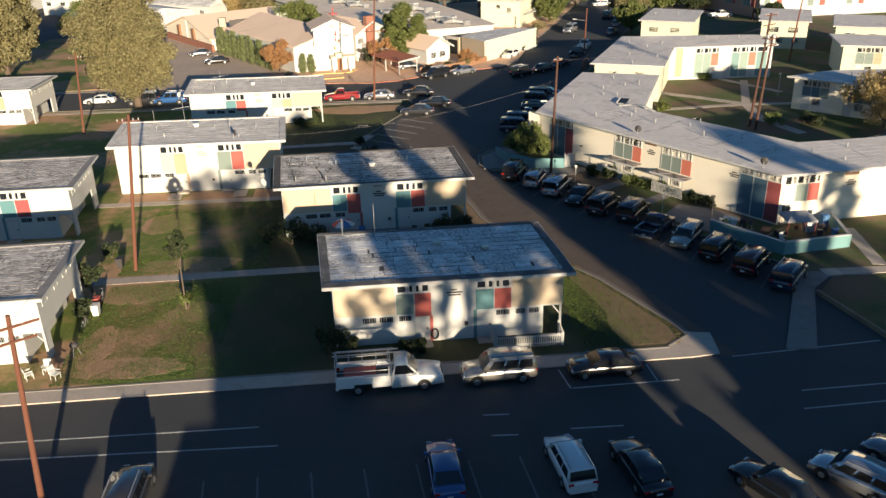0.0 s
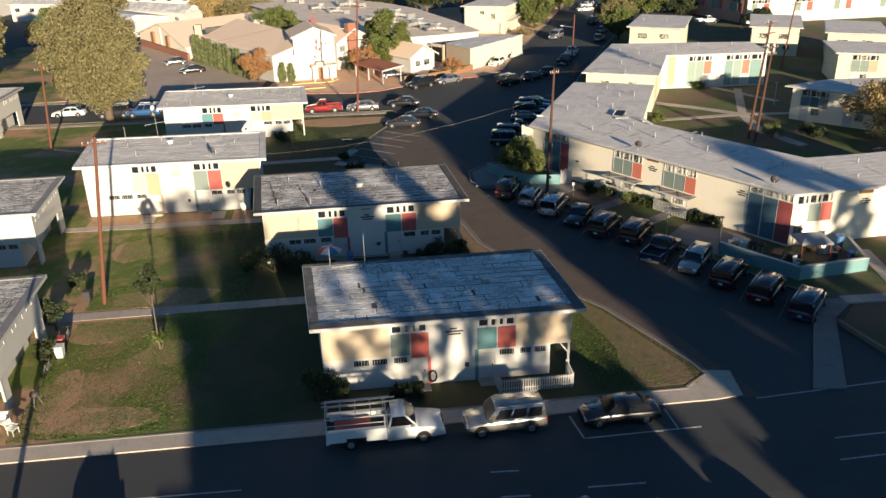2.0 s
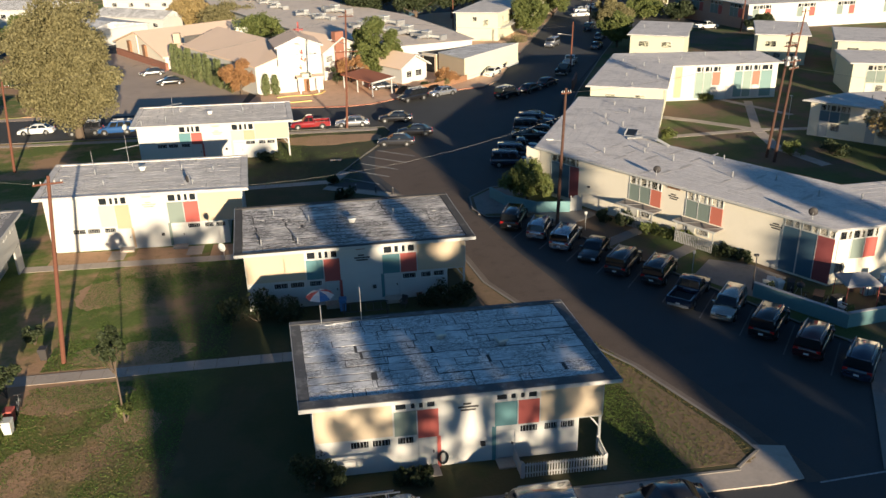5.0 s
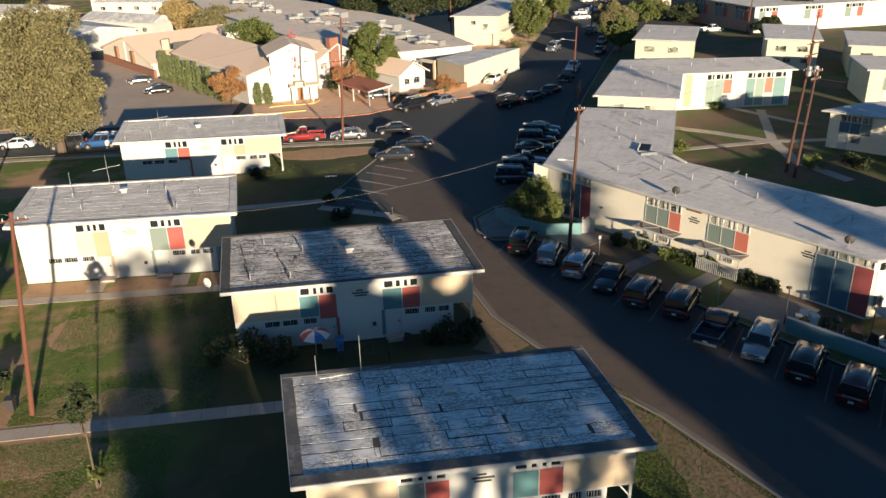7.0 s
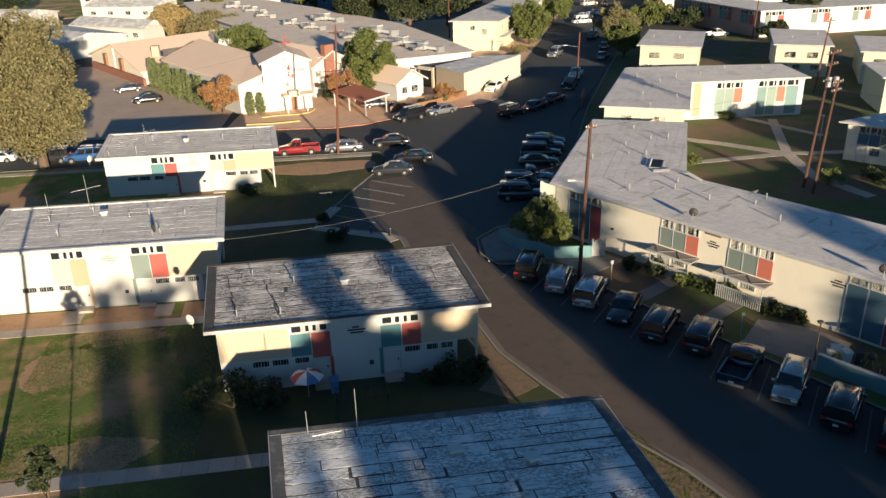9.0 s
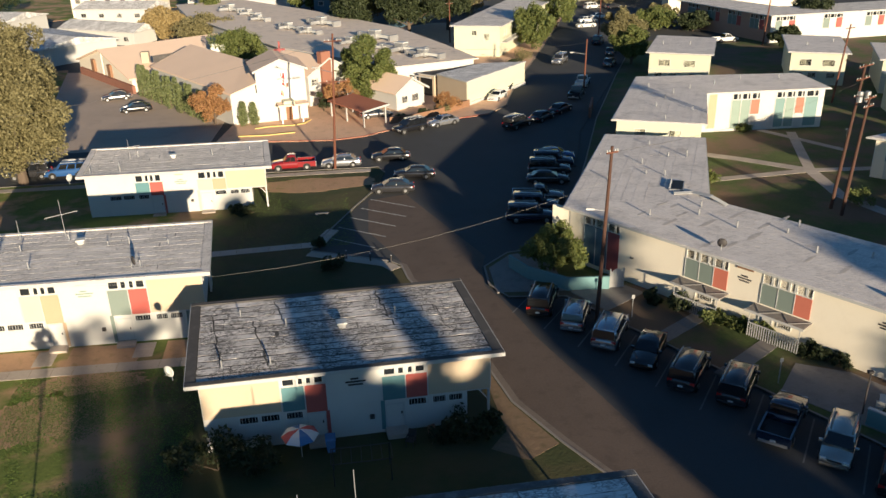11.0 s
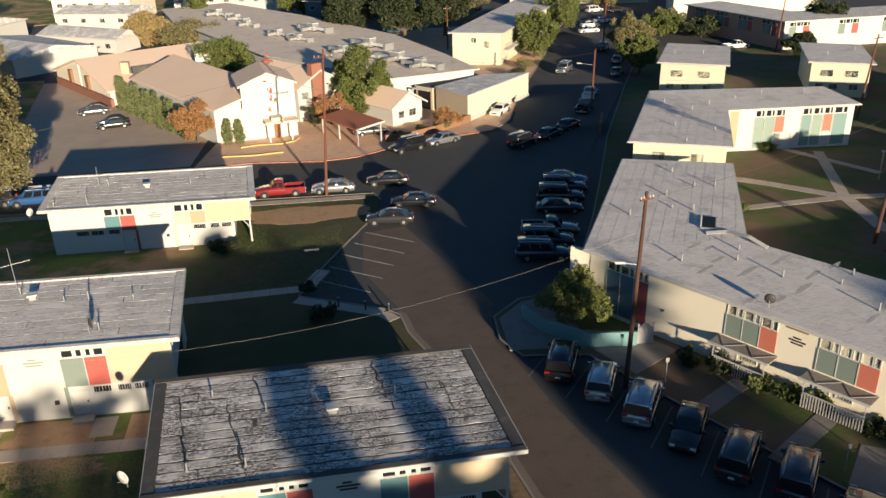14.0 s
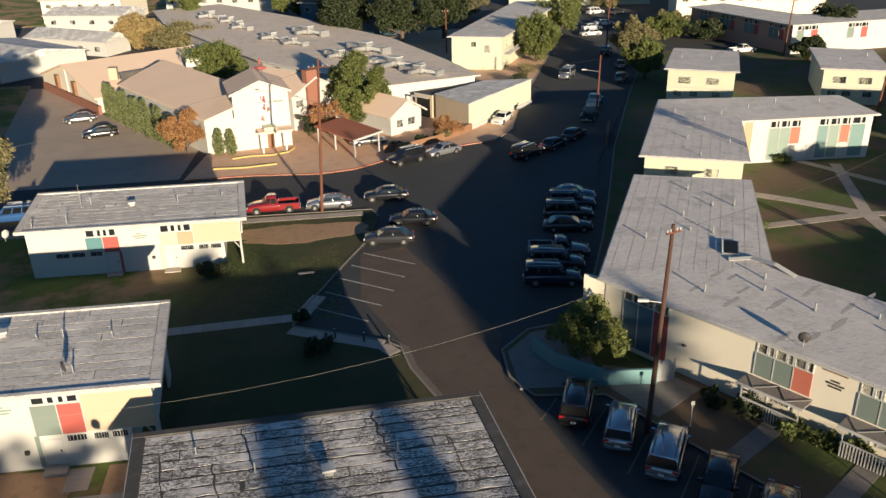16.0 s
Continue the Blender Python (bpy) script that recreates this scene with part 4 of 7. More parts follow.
unit(F4, HB, 6.8, ("navy", "navy", "sage"), 4.5, 2.1, 1.2, True)
JP = [(79.0, 76.0), (94.0, 70.0), (98, 80), (83, 87)]
JB, jbase, _r = block("apartment_block", JP, 5.1, "yellow", "roof_e", "pale yellow apartment block beyond the courtyard", "apartment block")
F5 = side(JB, JP, 0, 1, 0.6, jbase)
unit(F5, JB, 2.0, ("sage", "sage", "orange"), 5.1, 2.3, 1.3, True)
KP = [(88, 170), (95, 139.5), (160, 143), (160, 156), (104, 152), (98, 173)]
KB, kbase, _r = block("apartment_block", KP, 5.5, "pink", "roof_c", "dusty pink and white apartment block with red and green panels", "apartment block")
F6 = side(KB, KP, 0, 1, 0.6, kbase)
for a in (3, 10, 17, 24):
    unit(F6, KB, a, ("sage", "sage", "red"), 5.5, 2.5, 1.4, False)
F7 = side(KB, KP, 1, 2, 0.6, kbase)
part("wall", F7.box(0.0, F7.length, -0.03, 0.0, 0.1, 5.45), M["white"], KB, "white front of the long wing")
F7.o = F7.o - F7.d * 0.035
for a in (1, 12, 22, 34):
    unit(F7, KB, a, ("sage", "cream", "red"), 5.5, 2.5, 1.5, False)


# ---- church and the buildings across the street ----
def gable_house(name, p0, p1, depth, eave, ridge, wall, roof, label, category, over=0.5, base_mat=None):
    """A house whose front gable runs from p0 to p1; the ridge runs back from it."""
    base = (p0[0], p0[1], 0.1)
    h = thing(name, base, label, category)
    e = Vector(p1) - Vector(p0)
    F = Face(p0, p1, (-e.y, e.x), base)
    L = F.length
    bm = bmesh.new()
    front = [bm.verts.new(F.at(s, 0, z)) for s, z in ((0, -0.2), (L, -0.2), (L, eave), (L / 2, ridge), (0, eave))]
    back = [bm.verts.new(F.at(s, depth, z)) for s, z in ((0, -0.2), (L, -0.2), (L, eave), (L / 2, ridge), (0, eave))]
    bm.faces.new(front)
    bm.faces.new(back[::-1])
    for i in range(5):
        bm.faces.new((front[i], back[i], back[(i + 1) % 5], front[(i + 1) % 5]))
    bmesh.ops.recalc_face_normals(bm, faces=bm.faces[:])
    part("wall", bm, M[wall], h)
    sl = (ridge - eave) / (L / 2)
    for sgn in (0, 1):
        a, b = (-over, L / 2) if sgn == 0 else (L + over, L / 2)
        za, zb = eave - over * sl + 0.03, ridge + 0.03
        bm = hexa(bmesh.new(), [F.at(a, -over, za), F.at(b, -over, zb), F.at(b, depth + over, zb), F.at(a, depth + over, za),
                                F.at(a, -over, za + 0.16), F.at(b, -over, zb + 0.16), F.at(b, depth + over, zb + 0.16), F.at(a, depth + over, za + 0.16)])
        bmesh.ops.recalc_face_normals(bm, faces=bm.faces[:])
        r = part("roof_slope", bm, M[roof], h)
        bm = hexa(bmesh.new(), [F.at(a, -over - 0.05, za - 0.1), F.at(b, -over - 0.05, zb - 0.1), F.at(b, -over, zb - 0.1), F.at(a, -over, za - 0.1),
                                F.at(a, -over - 0.05, za + 0.18), F.at(b, -over - 0.05, zb + 0.18), F.at(b, -over, zb + 0.18), F.at(a, -over, za + 0.18)])
        bmesh.ops.recalc_face_normals(bm, faces=bm.faces[:])
        part("bargeboard", bm, M["trim"], r)
    return h, F


# hall with a broad tan roof
hall = thing("church_hall", (-26, 115, 0), "tan church hall with a broad shallow shingle roof", "church")
HO = Vector((-26, 115, 0))


def sloped(name, ring, thick, wall_mat, roof_label, parent, drop=0.7):
    """A roof sheet over a ring of places, with plain walls below it."""
    pts = [Vector(p) - HO for p in ring]
    n = len(pts)
    bm = bmesh.new()
    up = [bm.verts.new(p) for p in pts]
    dn = [bm.verts.new(p - Vector((0, 0, thick))) for p in pts]
    bm.faces.new(up)
    bm.faces.new(dn[::-1])
    for i in range(n):
        j = (i + 1) % n
        bm.faces.new((up[j], up[i], dn[i], dn[j]))
    bmesh.ops.recalc_face_normals(bm, faces=bm.faces[:])
    part("roof", bm, M["tan_roof"], parent, roof_label)
    c = sum(pts, Vector((0, 0, 0))) / n
    bm = bmesh.new()
    tops = []
    for p in pts:
        e = c - p
        e.z = 0
        tops.append(bm.verts.new(p + e.normalized() * drop - Vector((0, 0, thick * 0.9))))
    feet = [bm.verts.new((v.co.x, v.co.y, -0.2)) for v in tops]
    for i in range(n):
        j = (i + 1) % n
        bm.faces.new((feet[i], feet[j], tops[j], tops[i]))
    part("wall", bm, M[wall_mat], parent)


sloped("hall", [(-36.6, 136.8, 5.9), (-29.4, 125.4, 2.4), (-8.6, 138.6, 2.4), (-15.8, 150.0, 5.9)], 0.25, "cream", "tan shingle slope of the rear hall", hall, 0.6)
sloped("hall", [(-43.6, 147.8, 2.6), (-36.64, 136.86, 5.9), (-15.84, 150.06, 5.9), (-22.8, 161.0, 2.6)], 0.25, "cream", "tan shingle slope of the rear hall", hall, 0.6)
sloped("wing", [(-25.4, 124.6, 4.6), (-9.9, 98.2, 4.7), (-6.2, 98.8, 6.0), (-8.4, 111.2, 7.2), (-19.0, 129.2, 7.2)], 0.25, "white", "broad tan shingle roof of the front wing", hall, 0.5)
WF = Face((-9.55, 98.75), (-6.3, 99.3), (-0.17, 0.985), HO)
part("wall", hexa(bmesh.new(), [WF.at(a, d, z) for z in (-0.2, None) for a, d in ((0, 0), (WF.length, 0), (WF.length, 0.3), (0, 0.3)) for z in ((z,) if z is not None else (4.45 + 0.42 * a,))]), M["white"], hall, "white front wall under the sloping eave")
G0 = Face((-42.8, 146.8), (-28.6, 124.6), (0.84, 0.54), HO)
part("brick_base", G0.box(0.5, G0.length - 0.3, -0.25, 0.3, 0, 1.3), M["brick"], hall, "red brick base course")
for a in (7.0, 15.0):
    part("shutter", G0.box(a, a + 1.3, -0.12, 0.5, 1.4, 3.6), M["wood"], hall, "brown louvred opening")
for p, q, z in (((-25.0, 125.4), (-21.6, 127.6), 5.6), ((-8.4, 109.4), (-6.6, 106.2), 7.0)):
    f = Face(p, q, (0.7, 0.7), HO)
    part("roof_step", f.box(0, f.length, 0.0, 0.4, z - 0.6, z + 0.55), M["roof_edge"], hall, "dark upright step in the roof")
part("roof_unit", box(-2.0, -0.7, 16.0, 17.3, 4.0, 5.9), M["beige"], hall, "tan rooftop cooling unit")
part("roof_unit", box(9.5, 12.0, 20.5, 22.0, 4.6, 6.0), M["plastic"], hall, "pale rooftop cooling unit")

chapel, CF = gable_house("chapel", (-6.3, 99.3), (0.7, 100.5), 8.0, 7.5, 8.9, "white", "tan_roof", "white chapel front with a tan gable roof and porch", "church", 0.4)
L = CF.length
part("mural", CF.box(L * 0.45, L * 0.64, -0.03, 0.0, 2.8, 7.4), M["umb_white"], chapel, "pale wall mosaic with reddish blotches")
rnd = random.Random(12)
for i in range(14):
    s, z = L * rnd.uniform(0.47, 0.60), rnd.uniform(3.6, 6.8)
    part("tessera", CF.box(s, s + rnd.uniform(0.15, 0.4), -0.05, -0.03, z, z + rnd.uniform(0.2, 0.6)), M[rnd.choice(("umb_red", "orange", "wood"))], chapel)
part("post", CF.box(L * 0.68, L * 0.72, -0.12, 0.0, 0.0, 7.6), M["umb_white"], chapel)
part("porch_roof", CF.box(L * 0.36, L * 0.98, -2.4, 0.0, 2.6, 2.85), M["tan_roof"], chapel, "flat tan porch roof")
part("porch_roof", CF.box(L * 0.48, L * 0.70, -2.0, 0.0, 2.85, 3.3), M["yellow"], chapel, "yellow porch gable")
for a in (0.42, 0.84):
    part("porch_post", CF.box(L * a - 0.1, L * a + 0.1, -2.3, -2.1, -0.1, 2.6), M["umb_white"], chapel)
part("door", CF.box(L * 0.55, L * 0.70, -0.06, 0.0, 0, 2.3), M["wood"], chapel, "brown double door")
cross = thing("cross", (-3.0, 109.6, 5.6), "tall red cross on the chapel roof", "cross")
part("upright", box(-0.14, 0.14, -0.14, 0.14, 0, 4.4), M["maroon"], cross)
part("crossbar", box(-0.85, 0.85, -0.13, 0.13, 3.0, 3.3), M["maroon"], cross)

annex, AF = gable_house("house", (1.0, 107.4), (7.4, 112.0), 11.0, 5.0, 7.0, "white", "tan_roof", "white gabled house with a brick chimney", "house", 0.5)
part("chimney", AF.box(2.4, 4.2, -0.5, 0.6, 0.0, 8.2), M["brick"], annex, "broad red brick chimney")
AF.window(annex, 0.5, 1.9, 3.2, 4.3, 2, -0.02)
AF.window(annex, 4.2, 5.6, 1.0, 2.2, 2, -0.02)
cot, CoF = gable_house("house", (14.0, 101.5), (18.6, 104.6), 12.0, 3.0, 4.6, "white", "tan_roof", "small white house with a tan shingle roof", "house", 0.6)
CoF.window(cot, 1.0, 2.2, 1.0, 2.1, 2, -0.02)
CoF.window(cot, 3.0, 4.4, 1.0, 2.1, 2, -0.02)

PF = Face((8.5, 92.9), (11.7, 94.7), (-0.5, 0.866), (8.5, 92.9, 0.1))
port = thing("carport", (8.5, 92.9, 0.1), "rust-red roofed open carport on white posts", "carport")


def pitched(F, s0, s1, d0, d1, za, zb, thick):
    """A sheet that rises from one long side to the other."""
    return hexa(bmesh.new(), [F.at(s, d, z) for s, d, z in ((s0, d0, za), (s1, d0, zb), (s1, d1, zb), (s0, d1, za), (s0, d0, za + thick), (s1, d0, zb + thick), (s1, d1, zb + thick), (s0, d1, za + thick))])


part("roof", pitched(PF, -0.4, PF.length + 0.4, -0.4, 9.0, 2.35, 2.75, 0.14), M["rust_roof"], port, "rust-red roof")
part("fascia", pitched(PF, -0.42, PF.length + 0.42, -0.48, -0.40, 2.27, 2.67, 0.26), M["trim"], port)
for a, d, h in ((0.0, 0.0, 2.4), (PF.length, 0.0, 2.74), (0.0, 4.5, 2.4), (PF.length, 4.5, 2.74), (0.0, 8.7, 2.4), (PF.length, 8.7, 2.74)):
    part("post", PF.box(a - 0.08, a + 0.08, d - 0.08, d + 0.08, -0.1, h), M["trim"], port)

GP = [(21.2, 109.0), (24.8, 101.6), (37.4, 115.0), (29.8, 115.6)]
gar, gbase, _r = block("garage", GP, 3.7, "beige", "roof_a", "tan garage with a pale flat roof beside the street", "garage", 0.12)
gf = side(gar, GP, 1, 2, 0.12, gbase)
part("wall_facing", gf.box(0.0, gf.length, -0.05, 0.0, 0.0, 3.68), M["yellow"], gar, "pale yellow long wall facing the street")
part("base_course", gf.box(0.0, gf.length, -0.22, -0.05, -0.1, 0.55), M["trim"], gar, "pale low base along the wall")
SP = [(18.6, 112.2), (20.9, 109.4), (29.2, 115.2), (28.6, 115.9)]
store, sbase, _r = block("store", SP, 3.3, "beige", "roof_edge", "open-fronted store with a dark flat roof", "store", 0.12)
sf = side(store, SP, 0, 1, 0.12, sbase)
# Black sheet on the closed wall paints the shade of an open front.
part("opening", sf.box(0.4, sf.length - 0.4, -0.05, 0.0, 0.0, 2.9), M["black"], store, "black sheet painted for the shaded mouth of the store")
part("post", sf.box(-0.1, 0.12, -0.9, -0.72, -0.1, 3.3), M["trim"], store)
part("beam", sf.box(-0.1, sf.length, -0.9, -0.74, 3.1, 3.3), M["trim"], store)

LP = [(14.8, 112.6), (29.6, 116.4), (26.4, 131.0), (20.0, 155.0), (2.0, 190.0), (-18.0, 222.0), (-34.0, 214.0), (-28.0, 190.0), (-4.8, 138.0)]
long_b, lbase, lroof = block("long_building", LP, 4.4, "white", "roof_tan", "long low white building with rooftop cooling units", "building", 0.7)
lf = side(long_b, LP, 7, 8, 0.7, lbase)
for a in range(3, 50, 5):
    lf.window(long_b, a, a + 2.2, 1.0, 2.4, 2, -0.02)


def rooftop_unit(at, rz, size=1.0):
    v = thing("cooling_unit", at, "pale metal rooftop cooling unit with a duct", "cooling unit", "rooftop units")
    v.rotation_euler[2] = rz
    v.scale = (size, size, size)
    part("cabinet", box(-0.8, 0.8, -0.6, 0.6, 0.15, 1.3), M["metal"], v)
    part("top", box(-0.85, 0.85, -0.65, 0.65, 1.3, 1.4), M["plastic"], v)
    for i in range(4):
        part("louvre", box(-0.7, 0.7, -0.64, -0.60, 0.3 + i * 0.24, 0.44 + i * 0.24), M["darkmetal"], v)
    part("duct", box(0.8, 3.4, -0.3, 0.3, 0.35, 0.85), M["metal"], v)
    part("duct_end", box(3.4, 4.0, -0.35, 0.35, -0.02, 0.9), M["metal"], v)
    part("duct", box(-3.4, -0.8, -0.25, 0.35, 0.4, 0.85), M["plastic"], v)
    part("duct_elbow", box(-3.9, -3.4, -1.3, 0.35, 0.0, 0.9), M["metal"], v)
    part("duct", box(-0.3, 0.3, 0.6, 2.4, 0.3, 0.8), M["metal"], v)
    for x in (-0.7, 0.7):
        part("skid", box(x - 0.06, x + 0.06, -0.6, 0.6, 0, 0.15), M["darkmetal"], v)
    return v


for i, (x, y, rz) in enumerate(((20.6, 120.0, 2.3), (17.5, 126.0, 2.3), (12.5, 131.0, 2.2), (9.0, 137.0, 2.2), (14.0, 141.5, 2.2), (1.0, 153.0, 2.2), (-3.0, 160.0, 2.1), (4.0, 164.0, 2.2), (-10.0, 176.0, 2.1), (-13.0, 186.0, 2.1), (-18.0, 195.0, 2.1))):
    rooftop_unit((x, y, 4.59), rz, (1.0, 1.25, 0.9)[i % 3])

YP = [(28.9, 143.4), (38.8, 139.6), (63.6, 184.4), (53.0, 188.4)]
yb, ybase, _r = block("apartment_block", YP, 6.0, "yellow", "roof_c", "pale yellow two-storey block with a worn flat roof", "apartment block", 0.7)
yf = side(yb, YP, 0, 1, 0.7, ybase)
yf.window(yb, 3.6, 4.6, 4.2, 5.2, 2, -0.02)
yf.window(yb, 6.0, 7.2, 3.2, 4.6, 1, -0.02, glass="plastic")
yg = side(yb, YP, 1, 2, 0.7, ybase)
for a in (3, 9, 16, 23, 31, 39):
    yg.window(yb, a, a + 1.6, 3.8, 5.0, 2, -0.02)
part("balcony", yg.box(1.0, 14.0, -1.3, 0.0, 2.7, 2.85), M["trim"], yb)
part("balcony_rail", yg.box(1.0, 14.0, -1.3, -1.25, 3.6, 3.68), M["trim"], yb)
for i in range(14):
    part("baluster", yg.box(1.0 + i, 1.05 + i, -1.3, -1.25, 2.85, 3.6), M["trim"], yb)

for poly, ev, wm, rm, lb in (
        ([(-72, 168), (-52, 153), (-39, 166), (-58, 186)], 3.4, "white", "roof_e", "low white house with a pale flat roof"),
        ([(-58, 189), (-38, 176), (-34, 184), (-54, 200)], 2.9, "white", "roof_c", "low white garage row with a brown roof"),
        ([(-88, 196), (-70, 190), (-64, 206), (-82, 214)], 4.5, "white", "roof_c", "white house far beyond the church"),
        ([(-60, 212), (-40, 206), (-36, 218), (-56, 224)], 4.5, "white", "roof_c", "white house with a brown roof far off"),
        ([(-34, 232), (-8, 226), (-4, 240), (-30, 246)], 6.0, "white", "roof_c", "white two-storey building far off"),
        ([(-66, 232), (-44, 228), (-40, 246), (-62, 250)], 6.0, "cream", "roof_c", "cream two-storey building far off"),
        # Navy walls here paint the building's deep shade.
        ([(2, 200), (24, 186), (32, 200), (12, 214)], 6.5, "navy", "roof_edge", "building among trees, painted dark blue for deep shade"),
        ([(94, 190), (130, 182), (134, 196), (98, 204)], 6.0, "cream", "roof_e", "cream apartment block far down the street"),
        ([(60, 225), (100, 218), (104, 236), (64, 242)], 6.0, "yellow", "roof_c", "pale block at the far end of the street"),
        ([(-120, 205), (-96, 200), (-92, 220), (-116, 226)], 5, "white", "roof_c", "white house far off beyond the lawns"),
        ([(10, 236), (44, 230), (48, 246), (14, 252)], 6, "white", "roof_c", "white building far off behind trees")):
    bb, bbase, _r = block("house", poly, ev, wm, rm, lb, "house", 0.5, "far houses")
    ff = side(bb, poly, 0, 1, 0.5, bbase)
    q = [Vector((p[0] - bbase[0], p[1] - bbase[1], ev + 0.14)) for p in poly]
    if (q[1] - q[0]).length < (q[2] - q[1]).length:
        q = q[1:] + q[:1]
    r0, r1 = (q[0] + q[3]) / 2 + Vector((0, 0, 1.5)), (q[1] + q[2]) / 2 + Vector((0, 0, 1.5))
    bm = bmesh.new()
    vs = [bm.verts.new(p) for p in (*q, r0, r1)]
    for f in ((0, 1, 5, 4), (2, 3, 4, 5), (1, 2, 5), (3, 0, 4), (3, 2, 1, 0)):
        bm.faces.new([vs[k] for k in f])
    bmesh.ops.recalc_face_normals(bm, faces=bm.faces[:])
    part("roof_slope", bm, M["roof_a" if ev < 5 else rm], _r, "low pitched pale roof")
    nn = max(2, int(ff.length // 4))
    for i in range(nn):
        a = (i + 0.3) * ff.length / nn
        ff.window(bb, a, a + 1.5, ev - 2.0, ev - 0.9, 2, -0.02)


# ---- vehicles ----
CAR_SHAPES = {
    # length, width, height, belt, rear and front of the cabin's foot, rear and front of its roof, side windows
    "sedan": (4.75, 1.80, 1.44, 0.94, -0.40, 0.24, -0.24, 0.05, 2),
    "coupe": (4.65, 1.80, 1.36, 0.92, -0.42, 0.22, -0.20, 0.02, 1),
    "wagon": (4.50, 1.80, 1.60, 0.98, -0.48, 0.29, -0.43, 0.12, 3),
    "suv": (4.90, 1.95, 1.87, 1.10, -0.49, 0.25, -0.465, 0.12, 3),
    "van": (5.0, 1.95, 1.80, 1.05, -0.485, 0.32, -0.45, 0.16, 3),
    "pickup": (5.5, 1.95, 1.80, 1.08, -0.10, 0.22, -0.07, 0.09, 2),
    "truck": (6.9, 2.10, 2.05, 1.25, 0.02, 0.27, 0.05, 0.16, 1),
}
CAR_CACHE = {}


def loft(rings):
    bm = bmesh.new()
    vv = [[bm.verts.new(p) for p in r] for r in rings]
    n = len(rings[0])
    for a, b in zip(vv[:-1], vv[1:]):
        for i in range(n):
            j = (i + 1) % n
            bm.faces.new((a[i], b[i], b[j], a[j]))
    bm.faces.new(vv[0])
    bm.faces.new(vv[-1][::-1])
    bmesh.ops.recalc_face_normals(bm, faces=bm.faces[:])
    return bm


def car(kind, color, at, heading, label, group="parked cars"):
    word = {"pickup": "pickup_truck", "truck": "work_truck", "suv": "suv", "van": "van"}.get(kind, "car")
    c = thing(word, (at[0], at[1], 0.0 if len(at) < 3 else at[2]), label, word.replace("_", " "), group)
    c.rotation_euler[2] = radians(heading)
    key = (kind, color)
    if key in CAR_CACHE:
        for o in CAR_CACHE[key].children:
            p = link_mesh(o.name.split(".")[0], o.data, None, c)
            for q in o.children:
                link_mesh(q.name.split(".")[0], q.data, None, p)
        return c
    CAR_CACHE[key] = c
    Ln, Wd, Ht, belt, cr, cf, rr, rf, nw = CAR_SHAPES[kind]
    P = paint(color)
    hw = Wd / 2
    low, hood, boot = 0.20 + (0.10 if kind in ("suv", "pickup", "truck") else 0), belt - 0.14, belt - (0.04 if kind in ("sedan", "coupe") else 0.0)
    rows = ((-0.5, low + 0.22, boot - 0.22, 0.86), (-0.488, low + 0.08, boot - 0.07, 0.94), (-0.46, low, boot, 0.97), (-0.36, low, boot + 0.01, 0.995), (-0.1, low, belt, 1.0), (0.15, low, belt, 1.0), (0.25, low, belt - 0.02, 0.99), (0.40, low, hood, 0.965), (0.465, low + 0.02, hood - 0.08, 0.93), (0.49, low + 0.1, hood - 0.2, 0.88), (0.5, low + 0.2, hood - 0.3, 0.80))
    if kind in ("pickup", "truck"):
        rows = tuple((x, a, (b if x > -0.12 else belt - 0.02), w) for x, a, b, w in rows)
    rings = []
    for x, zb, zt, w in rows:
        y = hw * w
        half = [(0.0, zb), (y * 0.86, zb), (y * 0.97, zb + 0.10), (y, zb + (zt - zb) * 0.5), (y * 0.975, zt - 0.09), (y * 0.90, zt - 0.01), (0.0, zt + 0.02)]
        rings.append([(x * Ln, yy, zz) for yy, zz in half] + [(x * Ln, -yy, zz) for yy, zz in half[-2:0:-1]])
    if kind in ("pickup", "truck"):
        rings = rings[4:]
        rings.insert(0, [(cr * Ln - 0.05, p[1], p[2]) for p in rings[0]])
        rings = [r for r in rings if r[0][0] >= cr * Ln - 0.06]
    body = part("body", loft(rings), P, c, "", True)
    # cabin: pillars and roof in paint, glass let in
    yb0, yr0 = hw * 0.91, hw * (0.78 if kind in ("suv", "van", "wagon", "truck", "pickup") else 0.73)
    foot = [(cr * Ln, belt - 0.04), (cf * Ln, belt - 0.04)]
    head = [(rr * Ln, Ht), (rf * Ln, Ht)]
    sec = []
    for x, z, y in ((cr * Ln, belt - 0.04, yb0), (cr * Ln + (rr - cr) * Ln * 0.86, belt + (Ht - belt) * 0.86, yr0 * 1.06), (rr * Ln + 0.08, Ht - 0.02, yr0), ((rr + rf) / 2 * Ln, Ht + 0.02, yr0), (rf * Ln - 0.08, Ht - 0.02, yr0), (cf * Ln + (rf - cf) * Ln * 0.86, belt + (Ht - belt) * 0.86, yr0 * 1.06), (cf * Ln, belt - 0.04, yb0)):
        sec.append((x, z, y))
    bm = bmesh.new()
    lft = [bm.verts.new((x, y, z)) for x, z, y in sec]
    rgt = [bm.verts.new((x, -y, z)) for x, z, y in sec]
    for i in range(6):
        bm.faces.new((lft[i], lft[i + 1], rgt[i + 1], rgt[i]))
    bm.faces.new(lft[::-1])
    bm.faces.new(rgt)
    bm.faces.new((lft[6], lft[0], rgt[0], rgt[6]))
    bmesh.ops.recalc_face_normals(bm, faces=bm.faces[:])
    bmesh.ops.bevel(bm, geom=[e for e in bm.edges if min(v.co.z for v in e.verts) > belt], offset=0.06, segments=2, affect="EDGES", clamp_overlap=True)
